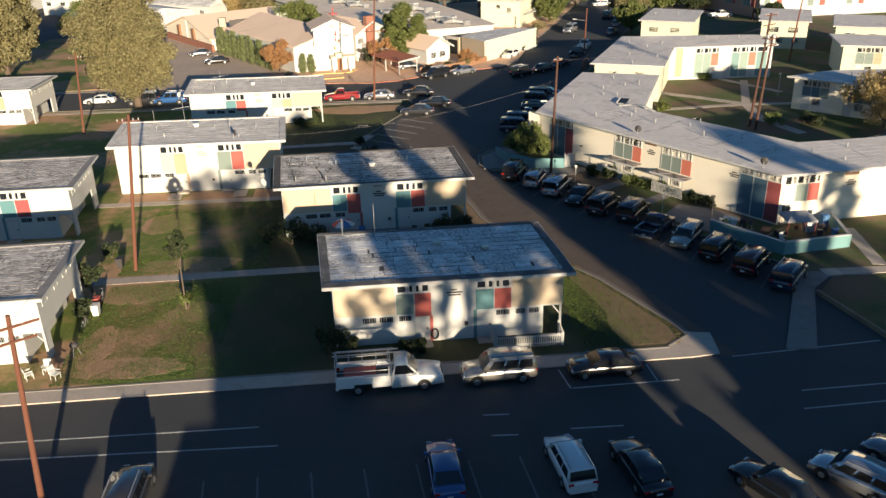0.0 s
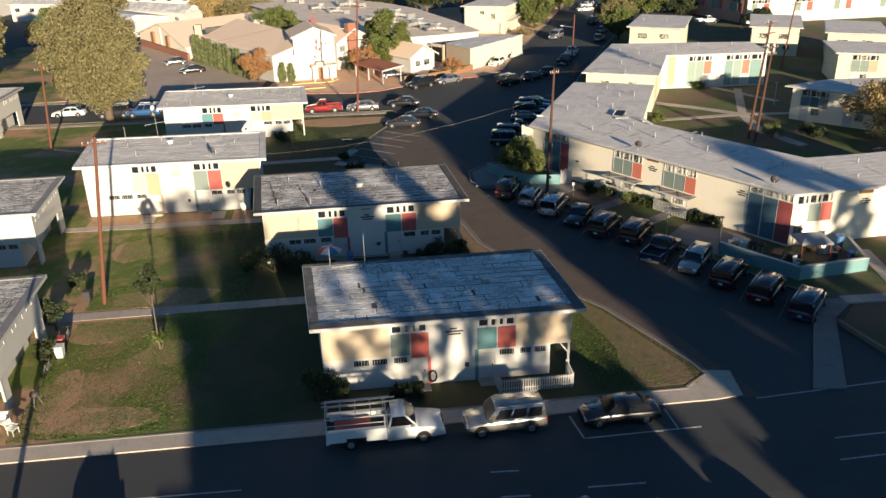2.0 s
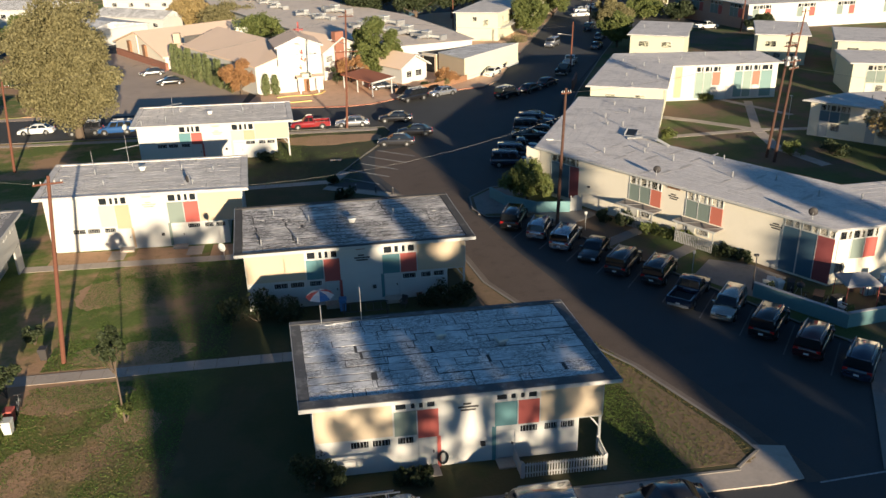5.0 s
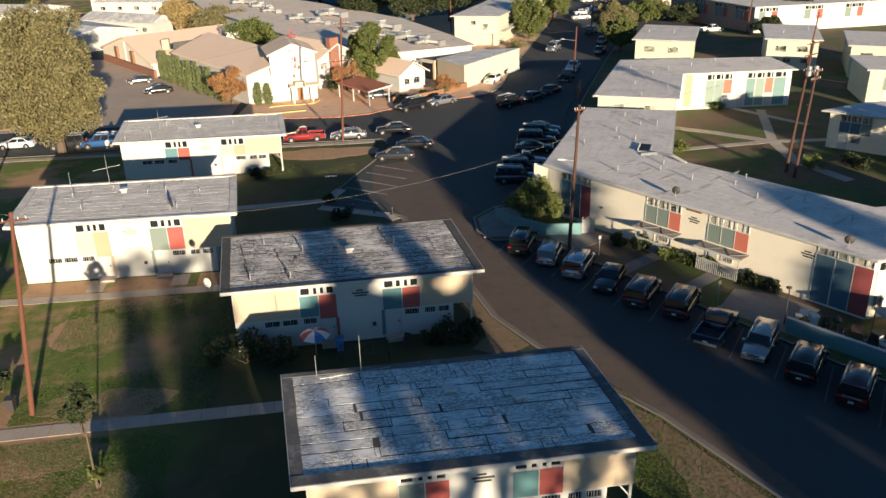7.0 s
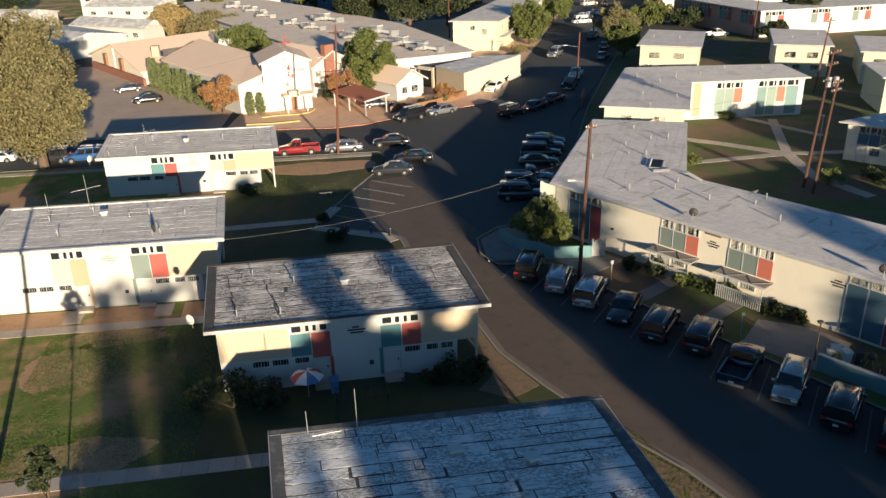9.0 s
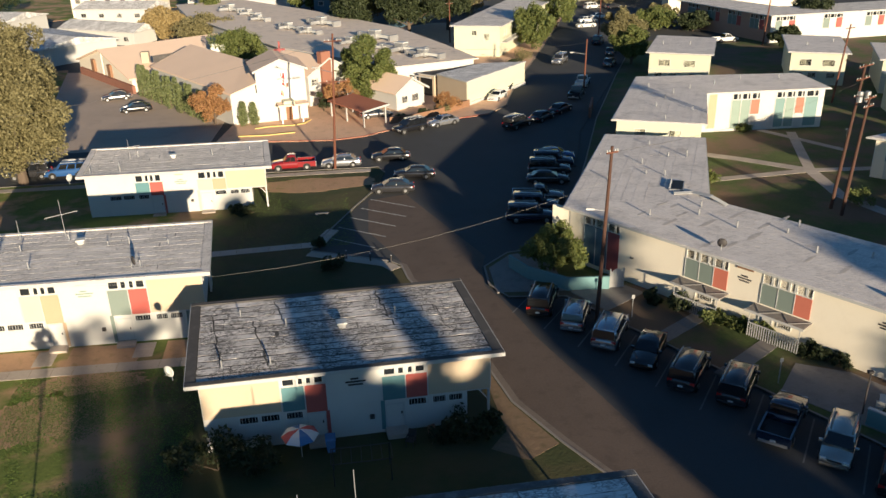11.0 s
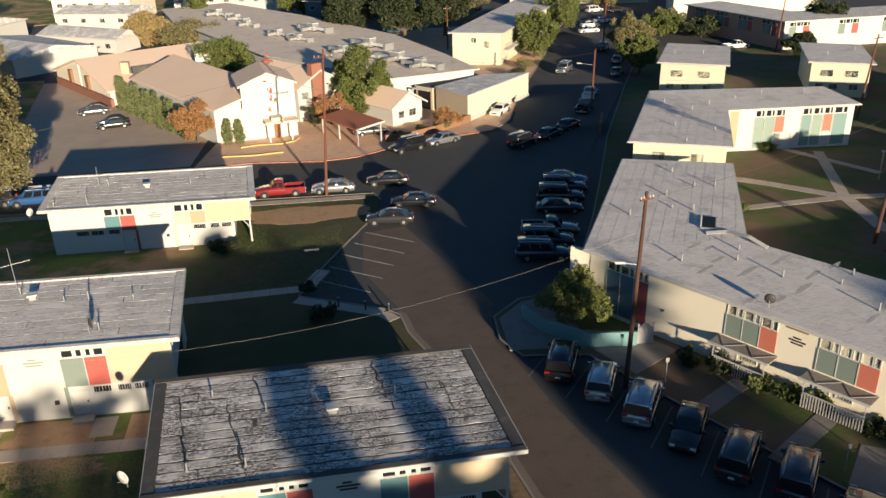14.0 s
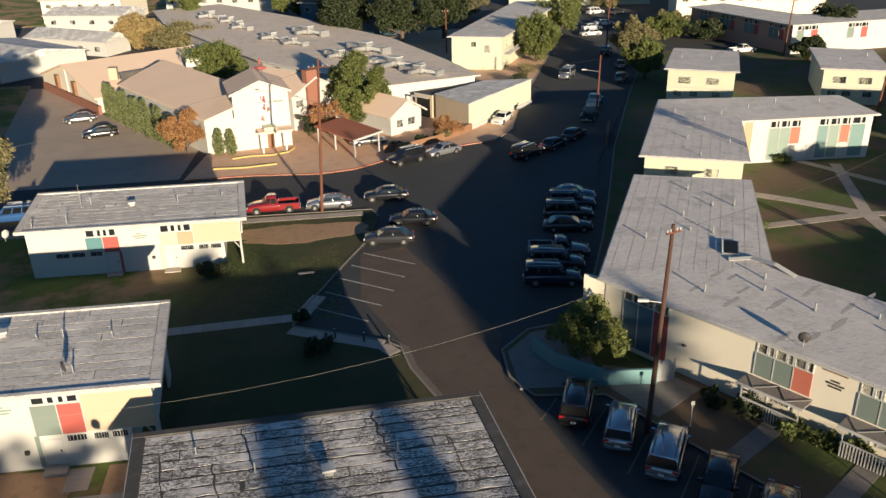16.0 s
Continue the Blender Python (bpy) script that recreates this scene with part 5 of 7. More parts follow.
    cab = part("cabin", bm, P, c, "", True)

    def pane(name, a, b, t, u, out):
        o = Vector(out) * 0.015
        bm = hexa(bmesh.new(), [Vector(p) - o for p in (a, b, t, u)] + [Vector(p) + o for p in (a, b, t, u)])
        bmesh.ops.recalc_face_normals(bm, faces=bm.faces[:])
        part(name, bm, M["carglass"], c)

    def along(x0, z0, x1, z1, k):
        return x0 + (x1 - x0) * k, z0 + (z1 - z0) * k
    zb = belt - 0.04
    for name, x0, x1, sgn in (("windscreen", cf, rf, 1), ("rear_window", cr, rr, -1)):
        xa, za = along(x0 * Ln, zb, x1 * Ln, Ht, 0.12)
        xt, zt = along(x0 * Ln, zb, x1 * Ln, Ht, 0.84)
        nrm = Vector((Ht - zb, 0, abs(x0 - x1) * Ln)).normalized()
        pane(name, (xa, yb0 * 0.90, za), (xa, -yb0 * 0.90, za), (xt, -yr0 * 0.95, zt), (xt, yr0 * 0.95, zt), (nrm.x * sgn, 0, nrm.z))
    for sg in (1, -1):
        for i in range(nw):
            k0, k1 = 0.05 + i * 0.91 / nw, 0.05 + (i + 1) * 0.91 / nw - 0.045
            x0a, x1a = cr * Ln + (cf - cr) * Ln * 0.04, cf * Ln - (cf - cr) * Ln * 0.05
            x0t, x1t = cr * Ln + (rr - cr) * Ln * 0.82 + 0.05, cf * Ln + (rf - cf) * Ln * 0.82 - 0.05
            ya, yt = yb0 * 0.985, yr0 * 1.085
            za, zt = zb + (Ht - zb) * 0.14, zb + (Ht - zb) * 0.86
            pane("side_window", (x0a + (x1a - x0a) * k0, sg * ya, za), (x0a + (x1a - x0a) * k1, sg * ya, za), (x0t + (x1t - x0t) * k1, sg * yt, zt), (x0t + (x1t - x0t) * k0, sg * yt, zt), (0, sg, 0.3))
        part("mirror", box(cf * Ln - 0.35, cf * Ln - 0.18, min(sg * hw * 0.93, sg * (hw + 0.16)), max(sg * hw * 0.93, sg * (hw + 0.16)), belt - 0.02, belt + 0.13), P, c)
    rad = 0.33 + (0.05 if kind in ("suv", "pickup", "truck") else 0)
    for x in (-0.30 * Ln, 0.315 * Ln):
        for sg in (1, -1):
            yo = sg * (hw - 0.02)
            yi = sg * (hw - 0.26)
            w = part("wheel", tube((x, yi, rad), (x, yo + sg * 0.03, rad), rad, rad, 18), M["tyre"], c)
            part("rim", tube((x, yo, rad), (x, yo + sg * 0.045, rad), rad * 0.66, rad * 0.5, 12), M["rim"], w)
            part("wheel_arch", tube((x, yi, rad + 0.03), (x, yo + sg * 0.012, rad + 0.03), rad + 0.075, rad + 0.075, 18), M["black"], c)
    for sg in (1, -1):
        a, b = sorted((sg * hw * 0.50, sg * hw * 0.84))
        part("headlight", box(Ln * 0.463, Ln * 0.493, a, b, hood - 0.30, hood - 0.13), M["lamp"], c)
        a, b = sorted((sg * hw * 0.58, sg * hw * 0.90))
        part("tail_light", box(-Ln * 0.498, -Ln * 0.470, a, b, boot - 0.28, boot - 0.08), M["tail"], c)
    part("grille", box(Ln * 0.47, Ln * 0.498, -hw * 0.42, hw * 0.42, hood - 0.36, hood - 0.18), M["black"], c)
    part("bumper", box(Ln * 0.478, Ln * 0.507, -hw * 0.84, hw * 0.84, low + 0.08, low + 0.24), M["darkmetal"] if kind == "pickup" else P, c)
    part("bumper", box(-Ln * 0.508, -Ln * 0.48, -hw * 0.84, hw * 0.84, low + 0.10, low + 0.27), M["metal"] if kind == "pickup" else P, c)
    part("number_plate", box(-Ln * 0.512, -Ln * 0.505, -0.16, 0.16, low + 0.30, low + 0.42), M["plate"], c)
    if kind in ("suv", "wagon", "van"):
        for sg in (1, -1):
            part("roof_rail", box(rr * Ln + 0.1, rf * Ln - 0.1, sg * yr0 * 0.88 - 0.025, sg * yr0 * 0.88 + 0.025, Ht + 0.0, Ht + 0.06), M["metal"], c)
    if kind == "pickup":
        x0, x1 = -Ln / 2, cr * Ln - 0.03
        part("bed_floor", box(x0 + 0.02, x1, -hw * 0.94, hw * 0.94, 0.55, 0.62), M["darkmetal"], c)
        for sg in (1, -1):
            a, b = sorted((sg * hw * 0.86, sg * hw * 0.98))
            part("bed_side", box(x0, x1, a, b, 0.42, belt), P, c)
        part("tailgate", box(x0, x0 + 0.09, -hw * 0.86, hw * 0.86, 0.5, belt), P, c)
        part("chassis", box(x0 + 0.1, x1, -hw * 0.7, hw * 0.7, 0.32, 0.55), M["black"], c)
    if kind == "truck":
        x0, x1 = -Ln / 2, cr * Ln - 0.08
        part("chassis", box(x0 + 0.1, x1, -hw * 0.6, hw * 0.6, 0.45, 0.75), M["black"], c)
        part("bed_floor", box(x0, x1, -hw * 0.95, hw * 0.95, 0.75, 0.85), M["darkmetal"], c)
        for sg in (1, -1):
            a, b = sorted((sg * hw * 0.74, sg * hw * 1.0))
            part("tool_locker", box(x0, x0 + 1.15, a, b, 0.62, 1.35), P, c)
            part("tool_locker", box(x0 + 1.15, x0 + 2.3, a, b, 0.85, 1.35), P, c)
            part("tool_locker", box(x0 + 2.3, x1, a, b, 0.55, 1.35), P, c)
            for x in (x0 + 0.05, x1 - 0.1):
                part("rack_post", tube((x, sg * hw * 0.9, 1.35), (x, sg * hw * 0.9, 2.2), 0.035), M["trim"], c)
            part("rack_rail", tube((x0 - 0.05, sg * hw * 0.9, 2.2), (x1 + 0.3, sg * hw * 0.9, 2.2), 0.04), M["trim"], c)
            part("rack_rail", tube((x0, sg * hw * 0.9, 1.75), (x1, sg * hw * 0.9, 1.75), 0.025), M["trim"], c)
        for i in range(5):
            x = x0 + i * (x1 - x0) / 4
            part("rack_bar", tube((x, -hw * 0.9, 2.2), (x, hw * 0.9, 2.2), 0.03), M["trim"], c)
        part("ladder_rail", box(x0 - 0.2, x1 + 0.6, 0.25, 0.31, 2.24, 2.32), M["metal"], c)
        part("ladder_rail", box(x0 - 0.2, x1 + 0.6, 0.65, 0.71, 2.24, 2.32), M["metal"], c)
        part("load", box(x0 + 0.5, x0 + 2.6, -0.6, 0.5, 0.85, 1.25), M["red"], c, "reddish load in the truck bed")
    return c


WHITE, SILVER, BLACK, DARK, NAVY, BLUE, RED, WINE, TAN, GREY = (0.72, 0.72, 0.70), (0.52, 0.53, 0.55), (0.012, 0.012, 0.014), (0.03, 0.03, 0.034), (0.018, 0.028, 0.055), (0.03, 0.09, 0.24), (0.24, 0.018, 0.022), (0.055, 0.010, 0.012), (0.50, 0.47, 0.42), (0.20, 0.20, 0.21)
CN = {WHITE: "white", SILVER: "silver", BLACK: "black", DARK: "dark grey", NAVY: "dark blue", BLUE: "blue", RED: "red", WINE: "dark red", TAN: "champagne", GREY: "grey"}
KN = {"sedan": "saloon car", "coupe": "two-door car", "wagon": "estate car", "suv": "off-road car", "van": "people carrier", "pickup": "pickup truck", "truck": "work truck"}
NOSE_DEG = math.degrees(math.atan2(NOSE.y, NOSE.x))
for i, (k, col, turn, back) in enumerate((("suv", BLACK, 14, -0.2), ("wagon", SILVER, 12, 0), ("suv", SILVER, 6, 0), ("sedan", BLACK, 184, 0), ("suv", DARK, 0, -0.1), ("suv", DARK, 0, 0.9), ("pickup", NAVY, -4, -0.5), ("wagon", TAN, 178, -0.1), ("suv", BLACK, -4, -0.2), ("suv", WINE, -4, -0.3), ("suv", NAVY, -4, -0.3))):
    p = ROW_A + ROW_D * 3.44 * i + NOSE * (2.4 + back)
    car(k, col, p, NOSE_DEG + turn, CN[col] + " " + KN[k] + " in a bay facing the long block", "cars in the bays")
car("truck", WHITE, (3.6, -5.05), 1.0, "white work truck with tool lockers and a ladder rack", "cars on the street")
car("suv", TAN, (10.75, -5.15), 181.5, "champagne off-road car parked by the footway", "cars on the street")
car("sedan", BLACK, (17.8, -5.35), 181.0, "black saloon car parked by the footway", "cars on the street")
for k, col, x, y, h in (("sedan", BLUE, 6.3, -14.6, 92), ("wagon", WHITE, 13.2, -14.9, 96), ("sedan", BLACK, 16.9, -15.7, 98), ("sedan", BLACK, 23.4, -18.2, 118), ("wagon", SILVER, 28.0, -17.9, 128), ("sedan", GREY, 31.6, -17.0, 122), ("suv", DARK, -10.6, -14.9, 90)):
    car(k, col, (x, y), h, CN[col] + " " + KN[k] + " in the parking lot", "cars in the parking lot")
for k, col, x, y, h in (("sedan", DARK, 9.9, 65.3, 172), ("sedan", BLACK, 12.8, 69.6, 172), ("sedan", BLACK, 10.8, 77.2, 176), ("sedan", SILVER, 4.6, 76.0, 178), ("pickup", RED, -1.2, 76.2, 180), ("suv", BLACK, 14.6, 89.6, 208), ("sedan", SILVER, 19.6, 92.0, 206), ("sedan", WHITE, 30.4, 105.4, 236),
                        ("suv", BLACK, 29.6, 88.4, 40), ("sedan", DARK, 34.0, 91.4, 42), ("sedan", DARK, 37.8, 95.2, 46), ("pickup", DARK, 43.0, 104.0, 62), ("pickup", WHITE, 46.4, 111.6, 64), ("sedan", GREY, 56.5, 127.0, 60), ("suv", SILVER, 48.2, 131.5, 236), ("sedan", DARK, 34.0, 113.0, 240), ("sedan", DARK, 37.0, 119.0, 240), ("sedan", GREY, 60.5, 137.5, 60),
                        ("suv", NAVY, 22.6, 53.6, -12), ("suv", NAVY, 23.8, 56.4, -12), ("pickup", GREY, 24.8, 59.0, -12), ("sedan", DARK, 27.4, 64.6, -12), ("suv", DARK, 28.4, 67.6, -12), ("suv", NAVY, 29.6, 70.4, -12), ("sedan", BLUE, 30.6, 73.0, -12),
                        ("sedan", GREY, -30.8, 120.6, 195), ("sedan", BLACK, -26.0, 111.3, 195), ("sedan", WHITE, -39.4, 81.4, 182), ("suv", DARK, -32.4, 79.6, 182), ("suv", BLUE, -28.0, 79.2, 182), ("suv", WHITE, -32.8, 198.0, 200),
                        ("sedan", WHITE, 66.5, 172.5, 186), ("sedan", WHITE, 69.5, 180.5, 8), ("pickup", WHITE, 71.0, 206.0, 20), ("suv", WHITE, 78.5, 204.0, 20), ("sedan", DARK, 84.0, 203.0, 20), ("sedan", WHITE, 74.5, 186.0, 8), ("pickup", WHITE, 88.0, 144.4, 8), ("pickup", WHITE, 92.0, 190.0, 190), ("suv", NAVY, 62.0, 150.0, 60), ("sedan", GREY, 10.6, 98.6, 10), ("sedan", WINE, 66.0, 40.0, 160)):
    car(k, col, (x, y), h, CN[col] + " " + KN[k] + " parked at the roadside")


# ---- poles and wires ----
def utility_pole(base, top_shift, h, arms, label, r=0.17, mat="pole"):
    p = thing("utility_pole", (base[0], base[1], 0), label, "utility pole", "utility poles")
    top = Vector((top_shift[0], top_shift[1], h))
    part("shaft", tube((0, 0, -0.2), top, r, r * 0.62, 10), M[mat], p)
    for k, (z, half, ang) in enumerate(arms):
        c = top * (z / h)
        e = Vector((math.cos(ang), math.sin(ang), 0))
        a = part("crossarm", tube(c - e * half + Vector((0, -0.16, 0)), c + e * half + Vector((0, -0.16, 0)), 0.07, 0.07, 6), M["pole"], p)
        for u in (-0.9, -0.45, 0.45, 0.9):
            q = c + e * half * u + Vector((0, -0.16, 0))
            part("insulator", tube(q, q + Vector((0, 0, 0.22)), 0.045, 0.03, 6), M["plastic"], a)
    return p, top


def street_light(pole, top, z, reach, ang):
    c = top * (z / top.z)
    e = Vector((math.cos(ang), math.sin(ang), 0.12))
    arm = part("lamp_arm", tube(c, c + e * reach, 0.035, 0.03, 6), M["metal"], pole)
    bm = bmesh.new()
    q = c + e * reach
    bmesh.ops.create_cube(bm, size=1.0, matrix=Matrix.Translation(q + e * 0.25) @ Matrix.Rotation(ang, 4, "Z") @ Matrix.Diagonal((0.7, 0.28, 0.14, 1)))
    bmesh.ops.bevel(bm, geom=bm.edges[:], offset=0.05, segments=2, affect="EDGES")
    part("lamp_head", bm, M["plastic"], arm)


# Top shifts lean the poles so that their tops fit the camera's view.
PL, tl = utility_pole((-15.2, -14.6), (0.85, 0), 11.6, ((11.0, 1.4, 0.6), (10.2, 1.2, 0.6)), "tall weathered timber utility pole with two crossarms", 0.17)
P1, t1 = utility_pole((-17.8, 15.5), (1.8, 0), 13.8, ((13.3, 0.9, 0.2),), "brown timber utility pole on the lawn, leant to fit the camera's view")
P2, t2 = utility_pole((22.3, 32.3), (0.4, 0), 13.8, ((13.4, 0.5, 0.3),), "brown timber utility pole behind the parking bays, darkened for shade", 0.17, "pole_shaded")
street_light(P2, t2, 9.0, 0.9, 2.9)
P3, t3 = utility_pole((52.8, 50.2), (1.0, 0), 14.6, ((14.4, 1.3, 0.5), (13.2, 1.2, 0.5), (11.6, 1.0, 0.5)), "tall timber pole, darkened for shade, with three crossarms and transformers", 0.19, "pole_shaded")
for q in (-0.4, 0.4):
    part("transformer", tube((1.2 + q, -0.3, 11.0), (1.2 + q, -0.3, 12.0), 0.26, 0.26, 12), M["metal"], P3)
P4, t4 = utility_pole((52.75, 48.3), (0.7, 0), 12.0, ((11.8, 1.0, 0.5), (11.0, 0.9, 0.5)), "timber pole beside a taller one, darkened for shade", 0.19, "pole_shaded")
P5, t5 = utility_pole((3.8, 74.6), (0.9, 0), 16.0, ((15.2, 1.0, 0.1), (10.6, 1.6, 0.1)), "tall timber utility pole beside the cross street")
street_light(P5, t5, 11.6, 2.6, 2.4)
P6, t6 = utility_pole((45.2, 107.3), (0.2, 0), 8.4, (), "red-brown timber pole with a street lamp")
street_light(P6, t6, 6.0, 2.0, 2.8)
P7, t7 = utility_pole((-36.4, 62.8), (1.0, 0), 11.0, ((10.4, 0.8, 0.2),), "brown timber utility pole near the big tree")
P8, t8 = utility_pole((31.6, 160.0), (0, 0), 9.0, ((8.4, 0.8, 0.2),), "timber utility pole by the long building")
P9, t9 = utility_pole((78.2, 90.3), (1.0, 0), 11.5, ((11.0, 1.0, 0.4),), "timber utility pole at the courtyard's end")
P10, t10 = utility_pole((93.0, 138.0), (0.6, 0), 11.0, ((10.4, 1.0, 0.4),), "timber utility pole before the far block")
P11, t11 = utility_pole((62.0, 150.0), (0.2, 0), 11.0, ((10.4, 1.0, 0.4),), "timber utility pole down the street")


def wire(a, b, sag=0.6, r=0.012, label="thin black overhead wire", mat="darkmetal"):
    a, b = Vector(a), Vector(b)
    bm = bmesh.new()
    pts = [a.lerp(b, i / 14) - Vector((0, 0, sag * 4 * (i / 14) * (1 - i / 14))) for i in range(15)]
    rings = [[bm.verts.new(p + Vector((0, r * math.cos(k * 2.094), r * math.sin(k * 2.094)))) for k in range(3)] for p in pts]
    for p, q in zip(rings[:-1], rings[1:]):
        for i in range(3):
            bm.faces.new((p[i], p[(i + 1) % 3], q[(i + 1) % 3], q[i]))
    return tagged(link("overhead_wire", bm, M[mat]), label, "wire", "wires")


B2, B5, B3, B1, BL, B7 = Vector((22.3, 32.3, 0)), Vector((3.8, 74.6, 0)), Vector((52.6, 49.6, 0)), Vector((-17.8, 15.5, 0)), Vector((-15.2, -14.6, 0)), Vector((-36.4, 62.8, 0))
wire(B2 + t2 * 0.82, (-24.4, 28.1, 9.7), 2.9, 0.005, "pale sagging cable across the road", "cable")
wire(B1 + t1 * 0.97, BL + tl * 0.95, 0.6)
wire(B1 + t1 * 0.93, B7 + t7 * 0.9, 0.8)
wire(B2 + t2 * 0.97, B3 + t3 * 0.9, 0.8)
wire(B3 + t3 * 0.94, Vector((78.2, 90.3, 10.6)), 0.8)
wire(B3 + t3 * 0.84, Vector((78.2, 90.3, 10.2)), 0.8)
wire(B3 + t3 * 0.75, Vector((90, 20, 10)), 0.8)
wire(B5 + t5 * 0.95, B7 + t7 * 0.94, 0.8)
wire(B5 + t5 * 0.95, Vector((46.4, 110.5, 7.2)), 1.0)


# ---- trees and shrubs ----
def leaf_mesh(name, centres, radii, per, size, mat, rnd, parent, flat=1.0):
    """Many small leaf cards gathered in clumps."""
    n = len(centres) * per
    c = np.repeat(np.array(centres), per, axis=0)
    r = np.repeat(np.array(radii), per, axis=0)
    d = rnd.normal(size=(n, 3))
    d /= np.linalg.norm(d, axis=1)[:, None]
    p = c + d * (r * rnd.uniform(0.55, 1.08, n))[:, None] * np.array((1, 1, flat))
    a = rnd.normal(size=(n, 3))
    a /= np.linalg.norm(a, axis=1)[:, None]
    b = np.cross(a, rnd.normal(size=(n, 3)))
    b /= np.linalg.norm(b, axis=1)[:, None]
    s = size * rnd.uniform(0.6, 1.4, n)[:, None]
    v = np.stack([p - a * s, p - b * s * 0.55, p + a * s, p + b * s * 0.55], axis=1).reshape(-1, 3)
    me = bpy.data.meshes.new(name)
    me.vertices.add(n * 4)
    me.vertices.foreach_set("co", v.ravel())
    me.loops.add(n * 4)
    me.loops.foreach_set("vertex_index", np.arange(n * 4))
    me.polygons.add(n)
    me.polygons.foreach_set("loop_start", np.arange(0, n * 4, 4))
    me.update(calc_edges=True)
    return link_mesh(name, me, mat, parent)


def tree(at, height, radius, clear, leaf, label, seed, clumps=70, per=120, size=0.28, trunk=0.3, squash=1.0, group="trees", name="tree", fine=True):
    """A tapered trunk with limbs, and a crown of leaf clumps with gaps."""
    rnd = np.random.RandomState(seed)
    if fine:
        per, size = int(per * 2.2), size * 0.62
    t = thing(name, at, label, name.replace("_", " "), group)
    mid = clear + (height - clear) * 0.5
    half = (height - clear) * 0.5
    bm = tube((0, 0, -0.2), (0.1, 0.05, mid), trunk, trunk * 0.5, 9)
    centres, radii = [], []
    for i in range(clumps):
        d = rnd.normal(size=3)
        d /= np.linalg.norm(d)
        k = rnd.uniform(0.35, 0.95) ** 0.6
        wob = 1.0 + 0.22 * math.sin(3 * math.atan2(d[1], d[0]) + seed) + 0.12 * rnd.normal()
        q = np.array((d[0] * radius * k * wob, d[1] * radius * k * wob, mid + d[2] * half * k * squash))
        centres.append(q)
        radii.append(rnd.uniform(0.16, 0.30) * radius)
    for i in range(0, clumps, max(1, clumps // 9)):
        q = Vector(centres[i])
        tube((0, 0, min(mid, max(clear * 0.8, 0.3))), q * 0.92, trunk * 0.38, trunk * 0.1, 6, bm)
    part("trunk", bm, M["bark"], t)
    leaf_mesh("crown", centres, radii, per, size, M[leaf], rnd, t)
    return t


def shrub(at, r, h, leaf, label, seed, per=90, size=0.12, name="shrub"):
    rnd = np.random.RandomState(seed)
    t = thing(name, at, label, name, "shrubs")
    centres = [np.array((rnd.uniform(-0.7, 0.7) * r, rnd.uniform(-0.7, 0.7) * r, rnd.uniform(0.25, 0.8) * h)) for _ in range(14)]
    bm = bmesh.new()
    for c in centres[:5]:
        tube((0, 0, -0.05), tuple(c), 0.035, 0.015, 5, bm)
    part("stem", bm, M["bark"], t)
    leaf_mesh("foliage", centres, [rnd.uniform(0.25, 0.45) * min(r, h) for _ in centres], per, size, M[leaf], rnd, t)
    return t


def cypress(at, h, r, seed):
    rnd = np.random.RandomState(seed)
    t = thing("cypress", at, "tall clipped cypress in a row beside the hall", "cypress", "cypress row")
    part("trunk", tube((0, 0, -0.1), (0, 0, h * 0.5), 0.1, 0.05, 6), M["bark"], t)
    centres = [np.array((rnd.uniform(-0.2, 0.2) * r, rnd.uniform(-0.2, 0.2) * r, z)) for z in np.linspace(0.5, h - 0.4, 10)]
    leaf_mesh("foliage", centres, [r * (1.0 - 0.5 * max(0, (c[2] / h - 0.6) / 0.4)) for c in centres], 150, 0.12, M["leaf_cypress"], rnd, t)
    return t


tree((-32.4, 77.0, 0), 18.6, 6.2, 2.6, "leaf_olive", "very large olive-green tree with a dense rounded crown", 3, 190, 320, 0.25, 0.6)
tree((-62.0, 104.0, 0), 18, 6.6, 3.0, "leaf_olive", "large dull green tree beyond the cross street", 5, 110, 150, 0.40, 0.55)
tree((10.2, 109.0, 0), 10.0, 4.0, 1.0, "leaf_green", "rounded green tree beside the brown-roofed house", 7, 90, 170, 0.24, 0.25)
tree((-12.8, 100.4, 0.1), 5.2, 3.0, 1.0, "leaf_rust", "small rust-coloured autumn tree", 8, 50, 130, 0.18, 0.16)
tree((5.4, 105.0, 0.1), 4.6, 2.4, 0.8, "leaf_rust", "thin reddish autumn tree by the church", 9, 32, 80, 0.18, 0.14)
tree((-12.0, 136.5, 0), 8.5, 5.0, 0.8, "leaf_green", "bright green bushy tree behind the hall", 10, 70, 150, 0.28, 0.3)
tree((21.6, 41.6, 0.1), 4.0, 2.5, 0.5, "leaf_green", "yellowish green bush tree behind the teal wall", 11, 60, 150, 0.17, 0.14)
tree((46.8, 147.0, 0), 8.6, 4.4, 1.4, "leaf_green", "green street tree before the pale block", 12, 70, 130, 0.30, 0.3)
tree((60.5, 126.5, 0), 6.8, 3.2, 1.2, "leaf_green", "dull green street tree at the bend", 13, 70, 130, 0.28, 0.3)
tree((64.5, 143.0, 0), 7.6, 3.8, 1.4, "leaf_olive", "olive street tree further down", 14, 70, 120, 0.28, 0.3)
tree((24.0, 172.0, 0), 14.0, 6.5, 3.0, "leaf_dark", "dark tall tree behind the long building", 15, 80, 130, 0.40, 0.45)
tree((34.0, 178.0, 0), 13.0, 6.0, 3.0, "leaf_dark", "dark tall tree behind the long building", 16, 80, 130, 0.40, 0.45)
# Added in front of the navy building to make it darker.
